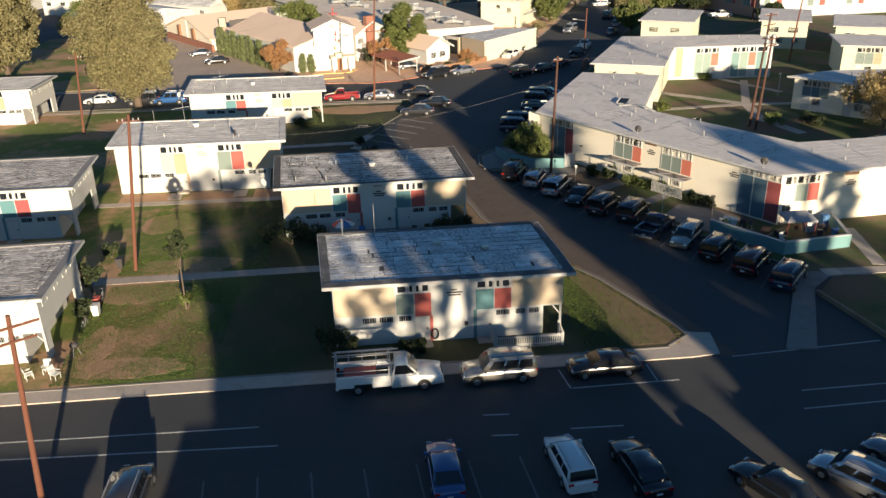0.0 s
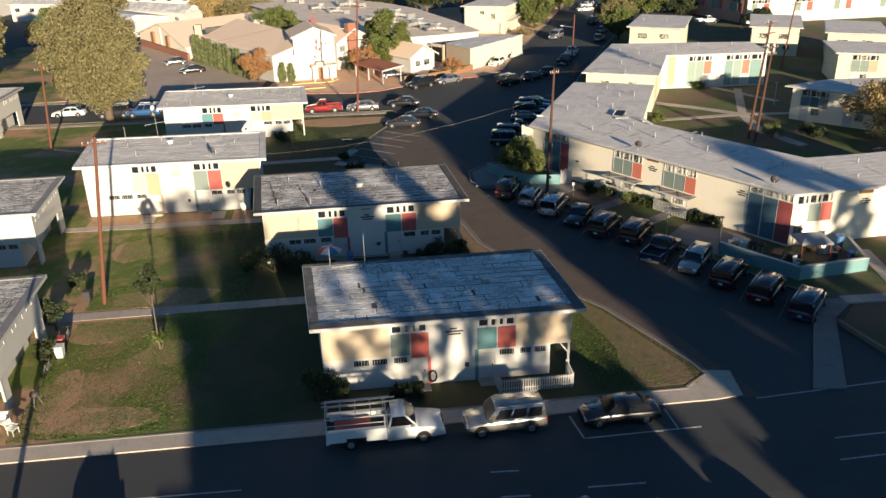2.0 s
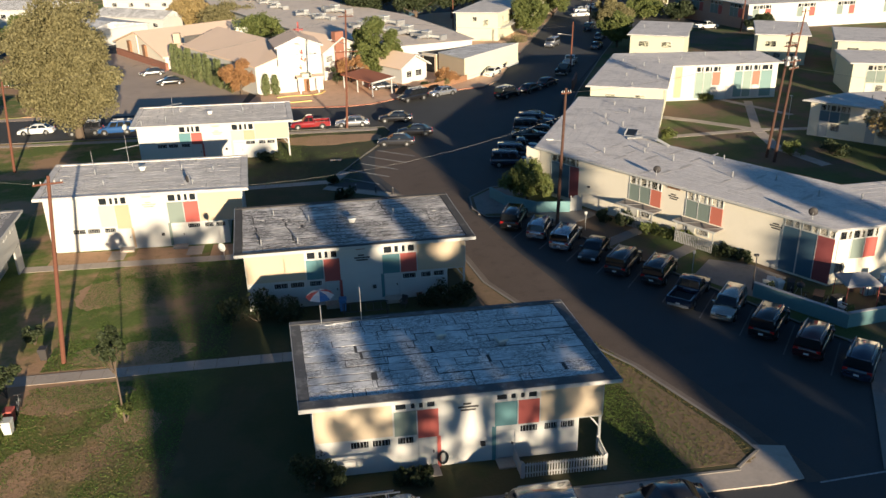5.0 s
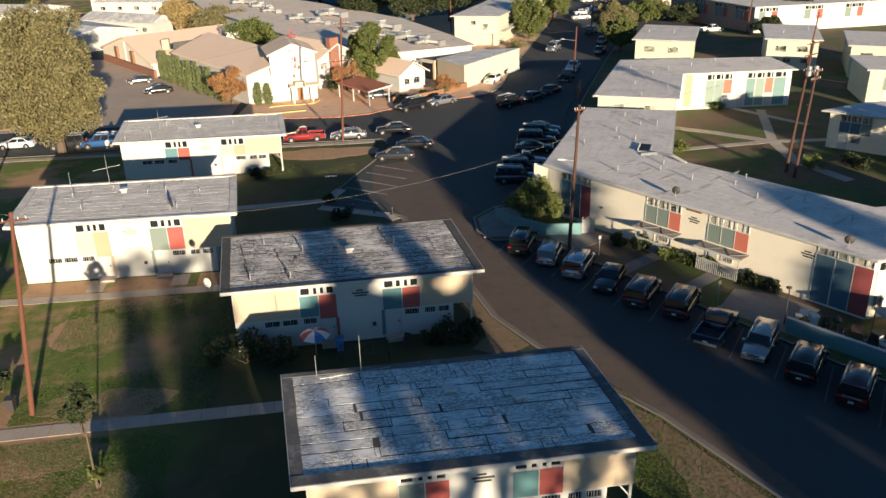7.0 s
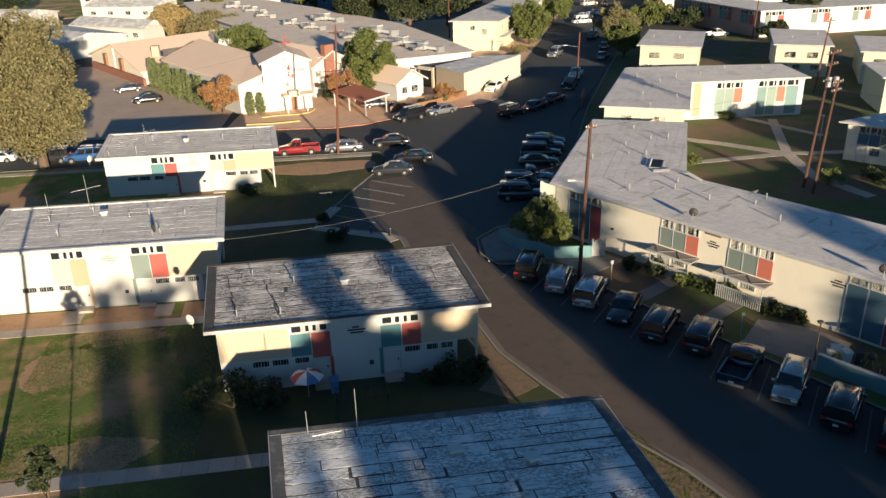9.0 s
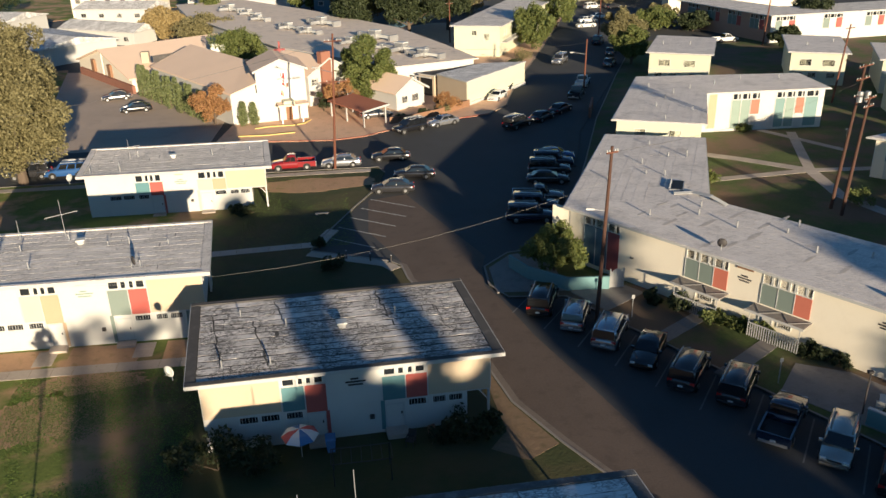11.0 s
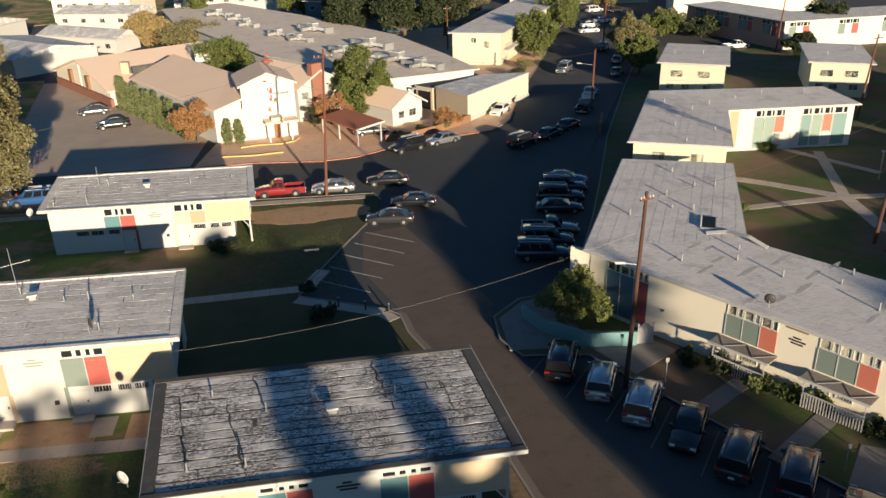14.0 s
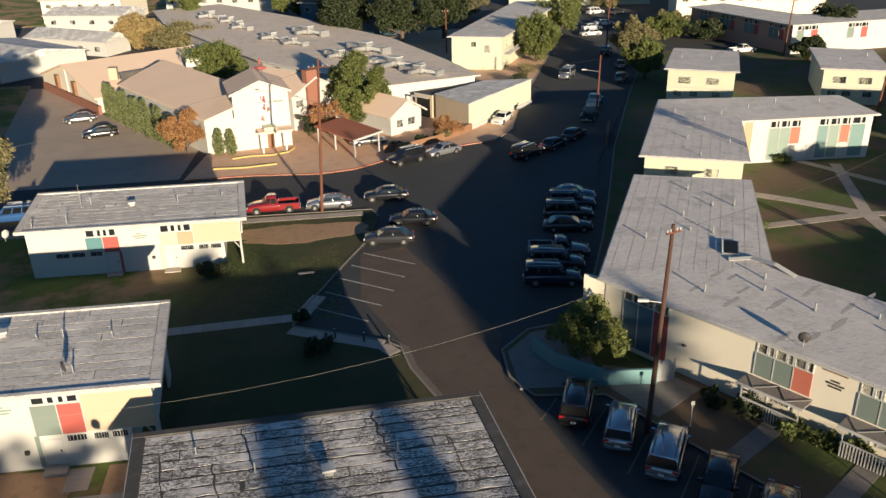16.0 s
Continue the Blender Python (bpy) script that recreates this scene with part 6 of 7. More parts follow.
tree((12.0, 178.0, 0), 12.0, 6.0, 2.0, "leaf_dark", "dark tall tree added to darken the blue building behind it", 26, 70, 120, 0.40, 0.4)
tree((21.4, 99.4, 0.1), 2.6, 1.7, 0.3, "leaf_rust", "rust-coloured bush by the footway", 27, 34, 90, 0.14, 0.08)
tree((2.0, 214.0, 0), 13.0, 6.0, 2.0, "leaf_green", "green tree beyond the long building", 17, 70, 120, 0.42, 0.4)
tree((69.0, 46.4, 0.1), 7.6, 4.2, 0.8, "leaf_tan", "yellowing autumn tree at the courtyard's edge", 18, 60, 120, 0.22, 0.2)
tree((110.0, 149.0, 0), 7.5, 5.0, 1.0, "leaf_dark", "dark tree before the far white block", 19, 60, 110, 0.32, 0.3)
tree((-33.0, 184.0, 0), 7.0, 4.8, 1.0, "leaf_tan", "large tan autumn tree behind the hall", 20, 70, 120, 0.36, 0.35)
tree((-22.0, 178.0, 0), 5.5, 6.5, 0.8, "leaf_olive", "broad low olive tree behind the hall", 21, 60, 110, 0.32, 0.3)
tree((-26.0, 214.0, 0), 10, 4.0, 1.0, "leaf_green", "green tree beside the far white building", 22, 50, 100, 0.36, 0.3)
tree((-56.0, 140.0, 0), 8, 6, 1.0, "leaf_olive", "rough olive tree by the church lot", 23, 60, 110, 0.34, 0.3)
tree((-62.0, 152.0, 0), 8, 6, 1.0, "leaf_green", "green tree beside the church lot", 24, 60, 110, 0.34, 0.3)
for i, (x, y, h, r) in enumerate(((88, 160, 4, 4), (80, 163, 5, 4.5), (84, 170, 5, 4), (96, 134, 4, 3), (60, 175, 9, 5), (44, 205, 11, 6), (-80, 130, 13, 8), (-76, 110, 15, 8), (86, 215, 9, 6), (110, 215, 9, 6), (-10, 255, 10, 6), (-50, 262, 10, 7), (-90, 240, 10, 7))):
    tree((x, y, 0), h, r, 0.8, ("leaf_dark", "leaf_green", "leaf_olive")[i % 3], "rough green tree in the distance", 40 + i, 45, 90, 0.36, 0.3, group="far trees")
for i in range(13):
    u = i / 12
    cypress((-26.9 + u * 12.6 + 0.2 * math.sin(i * 3), 122.2 - u * 20.4, 0.1), 5.4 - 0.7 * u + 0.3 * math.sin(i * 2.1), 0.60, 60 + i)
for i, (x, y) in enumerate(((-8.5, 97.8), (-7.0, 98.1))):
    cypress((x, y, 0.1), 3.6 - i * 0.3, 0.66, 80 + i)
tree((-11.9, 7.4, 0.1), 6.7, 0.85, 4.4, "leaf_dark", "tall thin young tree with a small dark crown", 90, 26, 120, 0.16, 0.07)
shrub((-11.8, 7.5, 0.1), 0.5, 1.6, "leaf_green", "leafy suckers round a young tree's foot", 92)
for x, y, r, h, lf, sd in ((-0.2, -0.6, 1.3, 2.6, "leaf_dark", 1), (0.9, -0.9, 0.8, 1.6, "leaf_dark", 2), (4.6, -0.9, 0.6, 0.6, "leaf_dark", 3), (5.6, -1.1, 0.7, 0.8, "leaf_dark", 4), (-6.4, 19.6, 1.2, 2.4, "leaf_dark", 5), (-4.6, 19.4, 1.8, 2.4, "leaf_dark", 6), (-2.4, 19.2, 1.5, 1.8, "leaf_dark", 7), (9.0, 20.0, 1.5, 1.4, "leaf_dark", 8), (11.2, 19.6, 1.0, 1.6, "leaf_dark", 9), (-6.6, 61.4, 1.0, 1.1, "leaf_dark", 11), (-5.2, 61.5, 0.8, 1.0, "leaf_dark", 12),
                           (30.6, 30.2, 1.0, 1.2, "leaf_green", 13), (29.2, 32.6, 1.1, 1.3, "leaf_dark", 14), (27.6, 34.4, 0.9, 1.1, "leaf_dark", 15), (33.4, 27.6, 0.9, 1.2, "leaf_green", 16), (32.2, 29.0, 0.9, 1.1, "leaf_green", 17), (36.2, 23.4, 1.2, 0.9, "leaf_dark", 18), (35.2, 24.6, 1.0, 0.9, "leaf_dark", 19), (1.6, 50.6, 0.7, 1.1, "leaf_dark", 20), (2.8, 46.0, 1.2, 1.0, "leaf_dark", 21),
                           (58.0, 79.0, 1.4, 1.2, "leaf_green", 22), (61.0, 50.0, 2.0, 1.6, "leaf_dark", 23), (56.0, 50.5, 1.6, 1.4, "leaf_green", 24), (44.5, 60.0, 1.2, 1.4, "leaf_green", 25), (17.5, 97.2, 1.2, 1.0, "leaf_dark", 26), (20.5, 98.4, 1.4, 1.2, "leaf_olive", 27), (14.0, 95.0, 1.0, 1.0, "leaf_dark", 28), (38.6, 128.0, 1.8, 2.0, "leaf_dark", 29), (42.0, 136.0, 2.0, 2.0, "leaf_olive", 30), (3.0, 104.0, 1.2, 3.6, "leaf_dark", 31), (-19.6, 7.0, 0.8, 1.8, "leaf_dark", 32), (-20.2, 11.5, 1.0, 3.4, "leaf_dark", 33), (-20.6, 18.6, 0.8, 1.6, "leaf_dark", 34)):
    shrub((x, y, 0.1), r, h, lf, "dark leafy shrub beside a wall" if lf == "leaf_dark" else "sunlit green shrub beside a wall", sd)


# ---- small structures and clutter ----
def picket_fence(pts, h, label, spacing=0.15):
    f = thing("picket_fence", (pts[0][0], pts[0][1], 0.1), label, "fence")
    o = Vector((pts[0][0], pts[0][1], 0))
    for a, b in zip(pts[:-1], pts[1:]):
        a, b = Vector((*a, 0)) - o, Vector((*b, 0)) - o
        e = (b - a).normalized()
        F = Face(a, b, (-e.y, e.x), (0, 0, 0))
        L = F.length
        for z in (0.25, h - 0.25):
            part("rail", F.box(0, L, 0.0, 0.04, z, z + 0.09), M["trim"], f)
        n = max(2, int(L / spacing))
        for i in range(n + 1):
            s = i * L / n
            bm = bmesh.new()
            ring = [(s - 0.04, 0.04), (s + 0.04, 0.04), (s + 0.04, h - 0.08), (s, h), (s - 0.04, h - 0.08)]
            fr = [bm.verts.new(F.at(p, -0.025, z)) for p, z in ring]
            bk = [bm.verts.new(F.at(p, 0.0, z)) for p, z in ring]
            bm.faces.new(fr)
            bm.faces.new(bk[::-1])
            for k in range(5):
                bm.faces.new((fr[k], bk[k], bk[(k + 1) % 5], fr[(k + 1) % 5]))
            part("picket", bm, M["trim"], f)
        for s in (0, L):
            part("post", F.box(s - 0.05, s + 0.05, 0.0, 0.1, -0.15, h + 0.05), M["trim"], f)
    return f


picket_fence([(11.0, -0.1), (11.1, -1.75), (15.9, -1.75), (15.95, -0.1)], 1.05, "white wooden picket fence before the house")


def low_wall(pts, h, mat, label, thick=0.2, cap=None):
    w = thing("low_wall", (pts[0][0], pts[0][1], 0.0), label, "wall")
    o = Vector((pts[0][0], pts[0][1]))
    for a, b in zip(pts[:-1], pts[1:]):
        a, b = Vector(a), Vector(b)
        e = (b - a).normalized()
        F = Face(a - o, b - o + e * thick * 0.5, (-e.y, e.x), (0, 0, 0))
        part("wall", F.box(0, F.length, 0, thick, -0.2, h), M[mat], w)
        if cap:
            part("coping", F.box(-0.02, F.length, -0.04, thick + 0.04, h, h + 0.07), M[cap], w)
    return w


low_wall([(33.9, 16.6), (38.0, 10.6), (44.4, 11.4), (45.6, 16.6)], 1.25, "tealwall", "teal painted low wall round a corner patio", 0.2, "trim")
low_wall([(17.9, 43.0), (18.9, 40.4), (21.6, 37.6), (24.9, 37.2)], 1.25, "tealwall", "teal painted low wall below a bush", 0.2)
low_wall([(37.2, 3.6), (38.6, -3.9)], 0.32, "dirt", "low tan edge beside the shaded lawn", 0.3)
# The block's own corner wall as a separate piece, placed to fit the camera's view.
low_wall([(24.1, 43.5), (22.55, 45.0)], 4.9, "cream", "cream west corner wall of the long block, shifted to fit the camera's view", 0.25)
low_wall([(12.2, 93.8), (15.2, 94.4), (19.4, 96.8), (25.2, 101.6)], 1.1, "wood", "low red-brown board fence along the street", 0.2)
low_wall([(40.9, 90.6), (43.2, 96.4)], 1.6, "brick", "short red-brown wall beside the footway", 0.3)
slab("paved_apron", [(31.0, -4.2), (33.1, -4.5), (37.6, 4.4), (39.8, 6.2), (39.6, 7.4), (38.4, 7.4), (36.2, 5.0)], -0.1, 0.10, "concrete_dark", "concrete footway at the corner, darkened for shade", "pavement")


def gazebo(at, rz):
    g = thing("canopy_tent", at, "grey cloth canopy tent on red posts in the patio", "canopy tent")
    g.rotation_euler[2] = rz
    for x in (-1.2, 1.2):
        for y in (-1.0, 1.0):
            part("leg", tube((x, y, 0), (x, y, 2.0), 0.035), M["red"], g)
    bm = bmesh.new()
    tops = [bm.verts.new((x, y, 2.0)) for x, y in ((-1.3, -1.1), (1.3, -1.1), (1.3, 1.1), (-1.3, 1.1))]
    low = [bm.verts.new((x, y, 1.8)) for x, y in ((-1.32, -1.12), (1.32, -1.12), (1.32, 1.12), (-1.32, 1.12))]
    peak = [bm.verts.new((x, 0, 2.55)) for x in (-0.5, 0.5)]
    bm.faces.new((tops[0], tops[1], peak[1], peak[0]))
    bm.faces.new((tops[2], tops[3], peak[0], peak[1]))
    bm.faces.new((tops[1], tops[2], peak[1]))
    bm.faces.new((tops[3], tops[0], peak[0]))
    for i in range(4):
        bm.faces.new((low[i], low[(i + 1) % 4], tops[(i + 1) % 4], tops[i]))
    part("cover", bm, M["tent"], g)
    return g


gazebo((41.0, 14.3, 0.1), -0.1)


def chair(at, rz, mat, label):
    c = thing("garden_chair", at, label, "chair", "garden chairs")
    c.rotation_euler[2] = rz
    part("seat", box(-0.25, 0.25, -0.25, 0.25, 0.40, 0.45), M[mat], c)
    part("backrest", hexa(bmesh.new(), [(-0.25, 0.22, 0.45), (0.25, 0.22, 0.45), (0.25, 0.27, 0.45), (-0.25, 0.27, 0.45), (-0.25, 0.32, 0.95), (0.25, 0.32, 0.95), (0.25, 0.37, 0.95), (-0.25, 0.37, 0.95)]), M[mat], c)
    for x in (-0.22, 0.22):
        for y in (-0.22, 0.22):
            part("leg", tube((x, y, 0), (x, y, 0.4), 0.025, sides=6), M[mat], c)
        part("armrest", box(x - 0.04, x + 0.04, -0.22, 0.26, 0.62, 0.67), M[mat], c)
    return c


def bin_(at, mat, label, h=1.0):
    b = thing("wheelie_bin", at, label, "bin", "bins")
    part("body", hexa(bmesh.new(), [(-0.22, -0.24, 0.08), (0.22, -0.24, 0.08), (0.22, 0.24, 0.08), (-0.22, 0.24, 0.08), (-0.29, -0.32, h), (0.29, -0.32, h), (0.29, 0.32, h), (-0.29, 0.32, h)]), M[mat], b)
    part("lid", hexa(bmesh.new(), [(-0.31, -0.36, h), (0.31, -0.36, h), (0.31, 0.34, h), (-0.31, 0.34, h), (-0.28, -0.30, h + 0.08), (0.28, -0.30, h + 0.08), (0.28, 0.34, h + 0.08), (-0.28, 0.34, h + 0.08)]), M[mat], b)
    for x in (-0.24, 0.24):
        part("wheel", tube((x - 0.03, 0.26, 0.1), (x + 0.03, 0.26, 0.1), 0.1, sides=10), M["tyre"], b)
    return b


def grill(at, rz):
    g = thing("barbecue_grill", at, "dark round barbecue grill on thin legs", "grill", "grills")
    g.rotation_euler[2] = rz
    bm = bmesh.new()
    bmesh.ops.create_uvsphere(bm, u_segments=14, v_segments=8, radius=0.32, matrix=Matrix.Translation((0, 0, 0.85)) @ Matrix.Diagonal((1, 1, 0.8, 1)))
    part("kettle", bm, M["darkmetal"], g, "", True)
    for k in range(3):
        a = k * 2.094
        part("leg", tube((0.12 * math.cos(a), 0.12 * math.sin(a), 0.7), (0.35 * math.cos(a), 0.35 * math.sin(a), 0), 0.018, sides=6), M["metal"], g)
    part("handle", tube((-0.1, 0, 1.14), (0.1, 0, 1.14), 0.02, sides=6), M["wood"], g)
    return g


def bicycle(at, rz):
    b = thing("bicycle", at, "dark bicycle leaning in the patio", "bicycle", "bicycles")
    b.rotation_euler[2] = rz
    for x in (-0.5, 0.5):
        bm = bmesh.new()
        ring = []
        for k in range(16):
            a = k * math.pi / 8
            ring.append([bm.verts.new((x + (0.33 + d) * math.cos(a), y, 0.34 + (0.33 + d) * math.sin(a))) for d, y in ((-0.025, -0.02), (0.0, -0.025), (0.0, 0.025), (-0.025, 0.02))])
        for k in range(16):
            for m in range(4):
                bm.faces.new((ring[k][m], ring[(k + 1) % 16][m], ring[(k + 1) % 16][(m + 1) % 4], ring[k][(m + 1) % 4]))
        part("wheel", bm, M["tyre"], b)
    fr = bmesh.new()
    for p, q in (((-0.5, 0, 0.34), (-0.15, 0, 0.8)), ((-0.5, 0, 0.34), (0.0, 0, 0.3)), ((0.0, 0, 0.3), (-0.15, 0, 0.85)), ((0.0, 0, 0.3), (0.35, 0, 0.78)), ((-0.13, 0, 0.75), (0.35, 0, 0.78)), ((0.5, 0, 0.34), (0.33, 0, 0.95))):
        tube(p, q, 0.018, 0.018, 6, fr)
    part("frame", fr, M["metal"], b)
    part("handlebar", tube((0.33, -0.25, 0.97), (0.33, 0.25, 0.97), 0.016, sides=6), M["darkmetal"], b)
    part("saddle", box(-0.28, -0.05, -0.06, 0.06, 0.85, 0.91), M["tyre"], b)
    return b


for x, y, rz in ((36.4, 15.6, 0.9), (37.0, 14.4, 1.1), (38.2, 13.6, 0.7)):
    bicycle((x, y, 0.1), rz)
chair((39.2, 13.0, 0.1), 0.4, "plastic", "pale plastic garden chair in the patio")
chair((42.6, 13.2, 0.1), -0.6, "darkmetal", "dark metal garden chair in the patio")
chair((35.6, 17.6, 0.1), 2.2, "plastic", "pale plastic garden chair by the wall")
grill((43.4, 14.2, 0.1), 0.2)
bin_((44.0, 13.0, 0.1), "umb_blue", "blue wheeled bin in the patio")
bin_((36.2, 16.9, 0.1), "plastic", "pale wheeled bin in the patio")
grill((37.6, 16.2, 0.1), 0.5)


def lamp_post(at, h, label, mat="darkmetal"):
    p = thing("lamp_post", at, label, "lamp post", "lamp posts")
    part("post", tube((0, 0, -0.1), (0, 0, h), 0.06, 0.045, 8), M[mat], p)
    part("head", box(-0.22, 0.12, -0.12, 0.12, h, h + 0.14), M[mat], p)
    return p


def storage_box(at, rz, size, mat, label):
    b = thing("storage_box", at, label, "box", "patio boxes")
    b.rotation_euler[2] = rz
    x, y, z = size
    part("body", box(-x / 2, x / 2, -y / 2, y / 2, 0, z), M[mat], b)
    part("lid", box(-x / 2 - 0.03, x / 2 + 0.03, -y / 2 - 0.03, y / 2 + 0.03, z, z + 0.06), M[mat], b)
    for sx in (-0.3, 0.3):
        part("strap", box(sx * x - 0.02, sx * x + 0.02, -y / 2 - 0.015, -y / 2, 0, z), M["darkmetal"], b)
    return b


def pot_plant(at, h, seed, leaf):
    rnd = np.random.RandomState(seed)
    p = thing("pot_plant", at, "leafy plant in a dark round pot", "plant", "pot plants")
    part("pot", tube((0, 0, 0), (0, 0, 0.35), 0.16, 0.22, 12), M["brick"], p)
    part("stem", tube((0, 0, 0.3), (0, 0, h * 0.8), 0.02, 0.01, 5), M["bark"], p)
    leaf_mesh("foliage", [np.array((rnd.uniform(-0.2, 0.2), rnd.uniform(-0.2, 0.2), z)) for z in np.linspace(0.5, h, 6)], [0.22] * 6, 60, 0.07, M[leaf], rnd, p)
    return p


for x, y, rz, size, mt, lb in ((36.0, 17.8, 0.98, (1.1, 0.6, 0.7), "plastic", "pale plastic storage box by the wall"), (37.2, 16.9, 0.98, (0.8, 0.5, 0.9), "darkmetal", "dark storage box by the wall"), (38.6, 15.2, 0.9, (1.3, 0.7, 0.5), "wood", "brown wooden crate in the patio"), (39.4, 14.0, 0.2, (0.9, 0.6, 0.8), "darkmetal", "black storage trunk in the patio"), (42.9, 15.4, 0.1, (1.0, 0.6, 1.0), "plastic", "white cupboard against the house"), (44.3, 15.6, 0.1, (0.6, 0.5, 1.4), "umb_blue", "blue cupboard against the house")):
    storage_box((x, y, 0.1), rz, size, mt, lb)
for i, (x, y, h, lf) in enumerate(((35.2, 16.4, 1.1, "leaf_dark"), (37.9, 12.6, 0.9, "leaf_dark"), (38.9, 11.7, 1.2, "leaf_green"), (41.6, 12.0, 0.9, "leaf_dark"), (43.9, 12.2, 1.3, "leaf_dark"), (41.9, 16.0, 1.4, "leaf_dark"))):
    pot_plant((x, y, 0.1), h, 300 + i, lf)
lamp_post((34.4, 17.6, 0.1), 3.0, "short dark lamp post by the patio wall")
lamp_post((27.2, 38.0, 0.1), 2.2, "short dark lamp post by the gate")
lamp_post((64.4, 66.0, 0.1), 3.2, "pale courtyard lamp post", "metal")
for x, y in ((25.1, 32.3), (31.2, 21.8)):
    sp = thing("sign_post", (x, y, 0.1), "thin pale post of a bay sign", "sign post", "sign posts")
    part("post", box(-0.03, 0.03, -0.02, 0.02, -0.1, 1.9), M["metal"], sp)
    part("plate", box(-0.12, 0.12, -0.035, -0.02, 1.6, 1.9), M["metal"], sp)
for x, y in ((4.0, 47.75), (6.1, 46.75), (7.9, 45.9)):
    bo = thing("bollard", (x, y, 0.13), "short dark bollard beside the empty bays", "bollard", "bollards")
    part("post", tube((0, 0, -0.1), (0, 0, 0.75), 0.07, 0.07, 8), M["darkmetal"], bo)
    part("cap", tube((0, 0, 0.75), (0, 0, 0.8), 0.085, 0.05, 8), M["metal"], bo)
pl = thing("plank", (2.0, 59.4, 0.11), "pale weathered plank lying on two blocks", "plank")
part("board", box(-0.7, 0.7, -0.15, 0.15, 0.14, 0.2), M["concrete"], pl)
for x in (-0.5, 0.5):
    part("block", box(x - 0.12, x + 0.12, -0.14, 0.14, -0.02, 0.14), M["concrete_dark"], pl)
gate = thing("garden_gate", (25.2, 37.4, 0.1), "white arched wooden garden gate", "gate")
for i in range(7):
    x = i * 0.14
    part("board", box(x, x + 0.12, -0.03, 0.03, 0.05, 1.35 + 0.35 * math.sin(math.pi * (i + 0.5) / 7)), M["trim"], gate)
for x in (-0.12, 1.0):
    part("post", box(x, x + 0.1, -0.05, 0.05, -0.1, 1.7), M["trim"], gate)

# beach umbrella and clutter before the second house
umb = thing("beach_umbrella", (0.2, 19.7, 0.11), "red, white and blue striped beach umbrella", "umbrella")
part("pole", tube((0, 0, -0.1), (0, 0, 1.9), 0.025), M["trim"], umb)
for i in range(8):
    a0, a1 = i * math.pi / 4, (i + 1) * math.pi / 4
    bm = bmesh.new()
    tp, tq = bm.verts.new((0, 0, 2.0)), bm.verts.new((0, 0, 1.97))
    mids = [bm.verts.new((0.65 * math.cos(a), 0.65 * math.sin(a), 1.85)) for a in (a0, a1)]
    outs = [bm.verts.new((1.1 * math.cos(a), 1.1 * math.sin(a), 1.55)) for a in (a0, a1)]
    inn = [bm.verts.new((1.09 * math.cos(a), 1.09 * math.sin(a), 1.52)) for a in (a0, a1)]
    bm.faces.new((tp, mids[0], mids[1]))
    bm.faces.new((mids[0], outs[0], outs[1], mids[1]))
    bm.faces.new((outs[0], inn[0], inn[1], outs[1]))
    bm.faces.new((inn[1], inn[0], tq))
    part("panel", bm, M[("umb_red", "umb_white", "umb_blue", "umb_white")[i % 4]], umb)
chair((8.0, 19.8, 0.11), 0.3, "wood", "brown wooden garden chair by the door")
chair((6.6, 19.6, 0.11), -0.5, "darkmetal", "dark garden chair by the door")
bin_((1.9, 19.9, 0.11), "umb_blue", "blue wheeled bin beside the door")
frame_ = thing("drying_frame", (3.6, 17.4, 0.1), "dark metal clothes-drying frame behind the house", "drying frame")
for y in (-0.7, 0.7):
    part("rail", tube((-1.7, y, 1.5), (1.7, y, 1.5), 0.03), M["darkmetal"], frame_)
for i in range(7):
    x = -1.7 + i * 3.4 / 6
    part("rung", tube((x, -0.7, 1.5), (x, 0.7, 1.5), 0.02, sides=6), M["darkmetal"], frame_)
for x in (-1.6, 1.6):
    for y in (-0.7, 0.7):
        part("leg", tube((x, y, -0.1), (x, y, 1.5), 0.03), M["darkmetal"], frame_)
hose = thing("garden_hose", (7.0, -0.08, 0.75), "dark garden hose coiled on the wall", "hose")
bm = bmesh.new()
ring = []
for k in range(20):
    a = k * math.pi / 10
    ring.append([bm.verts.new(((0.24 + 0.06 * math.cos(b)) * math.cos(a), 0.05 * math.sin(b), (0.40 + 0.06 * math.cos(b)) * math.sin(a))) for b in (0, 1.57, 3.14, 4.71)])
for k in range(20):
    for m in range(4):
        bm.faces.new((ring[k][m], ring[(k + 1) % 20][m], ring[(k + 1) % 20][(m + 1) % 4], ring[k][(m + 1) % 4]))
part("coil", bm, M["tyre"], hose)

# clutter on the porch of the left-hand house
for x, y, mt, lb in ((-18.7, 7.4, "plastic", "white plastic drum by the porch"), (-19.0, 8.6, "red", "red storage bin by the porch"), (-19.2, 16.2, "darkmetal", "dark bin beside the hedge")):
    bin_((x, y, 0.1), mt, lb, 0.9)
for i, (x, y) in enumerate(((-19.6, -0.8), (-18.8, -1.6), (-20.6, -1.4))):
    chair((x, y, 0.1), i * 1.1, "plastic", "white plastic garden chair by the porch")
grill((-18.4, 1.4, 0.1), 0.3)
bicycle((-18.9, 5.2, 0.1), 1.4)
bicycle((-18.9, 9.9, 0.1), 1.7)

# roof fittings
Z = 5.13
roof_box((7.7, 5.7, Z), 0.1)
roof_box((11.2, 4.4, Z), 0.3)
vent_pipe((4.5, 4.7, Z), 0.5)
vent_pipe((14.0, 3.0, Z), 0.35)
vent_pipe((15.0, 7.2, Z), 0.4)
antenna((0.6, 8.6, Z), 1.4, 0.2, False)
antenna((3.1, 8.6, Z), 2.4, 0.1, False)
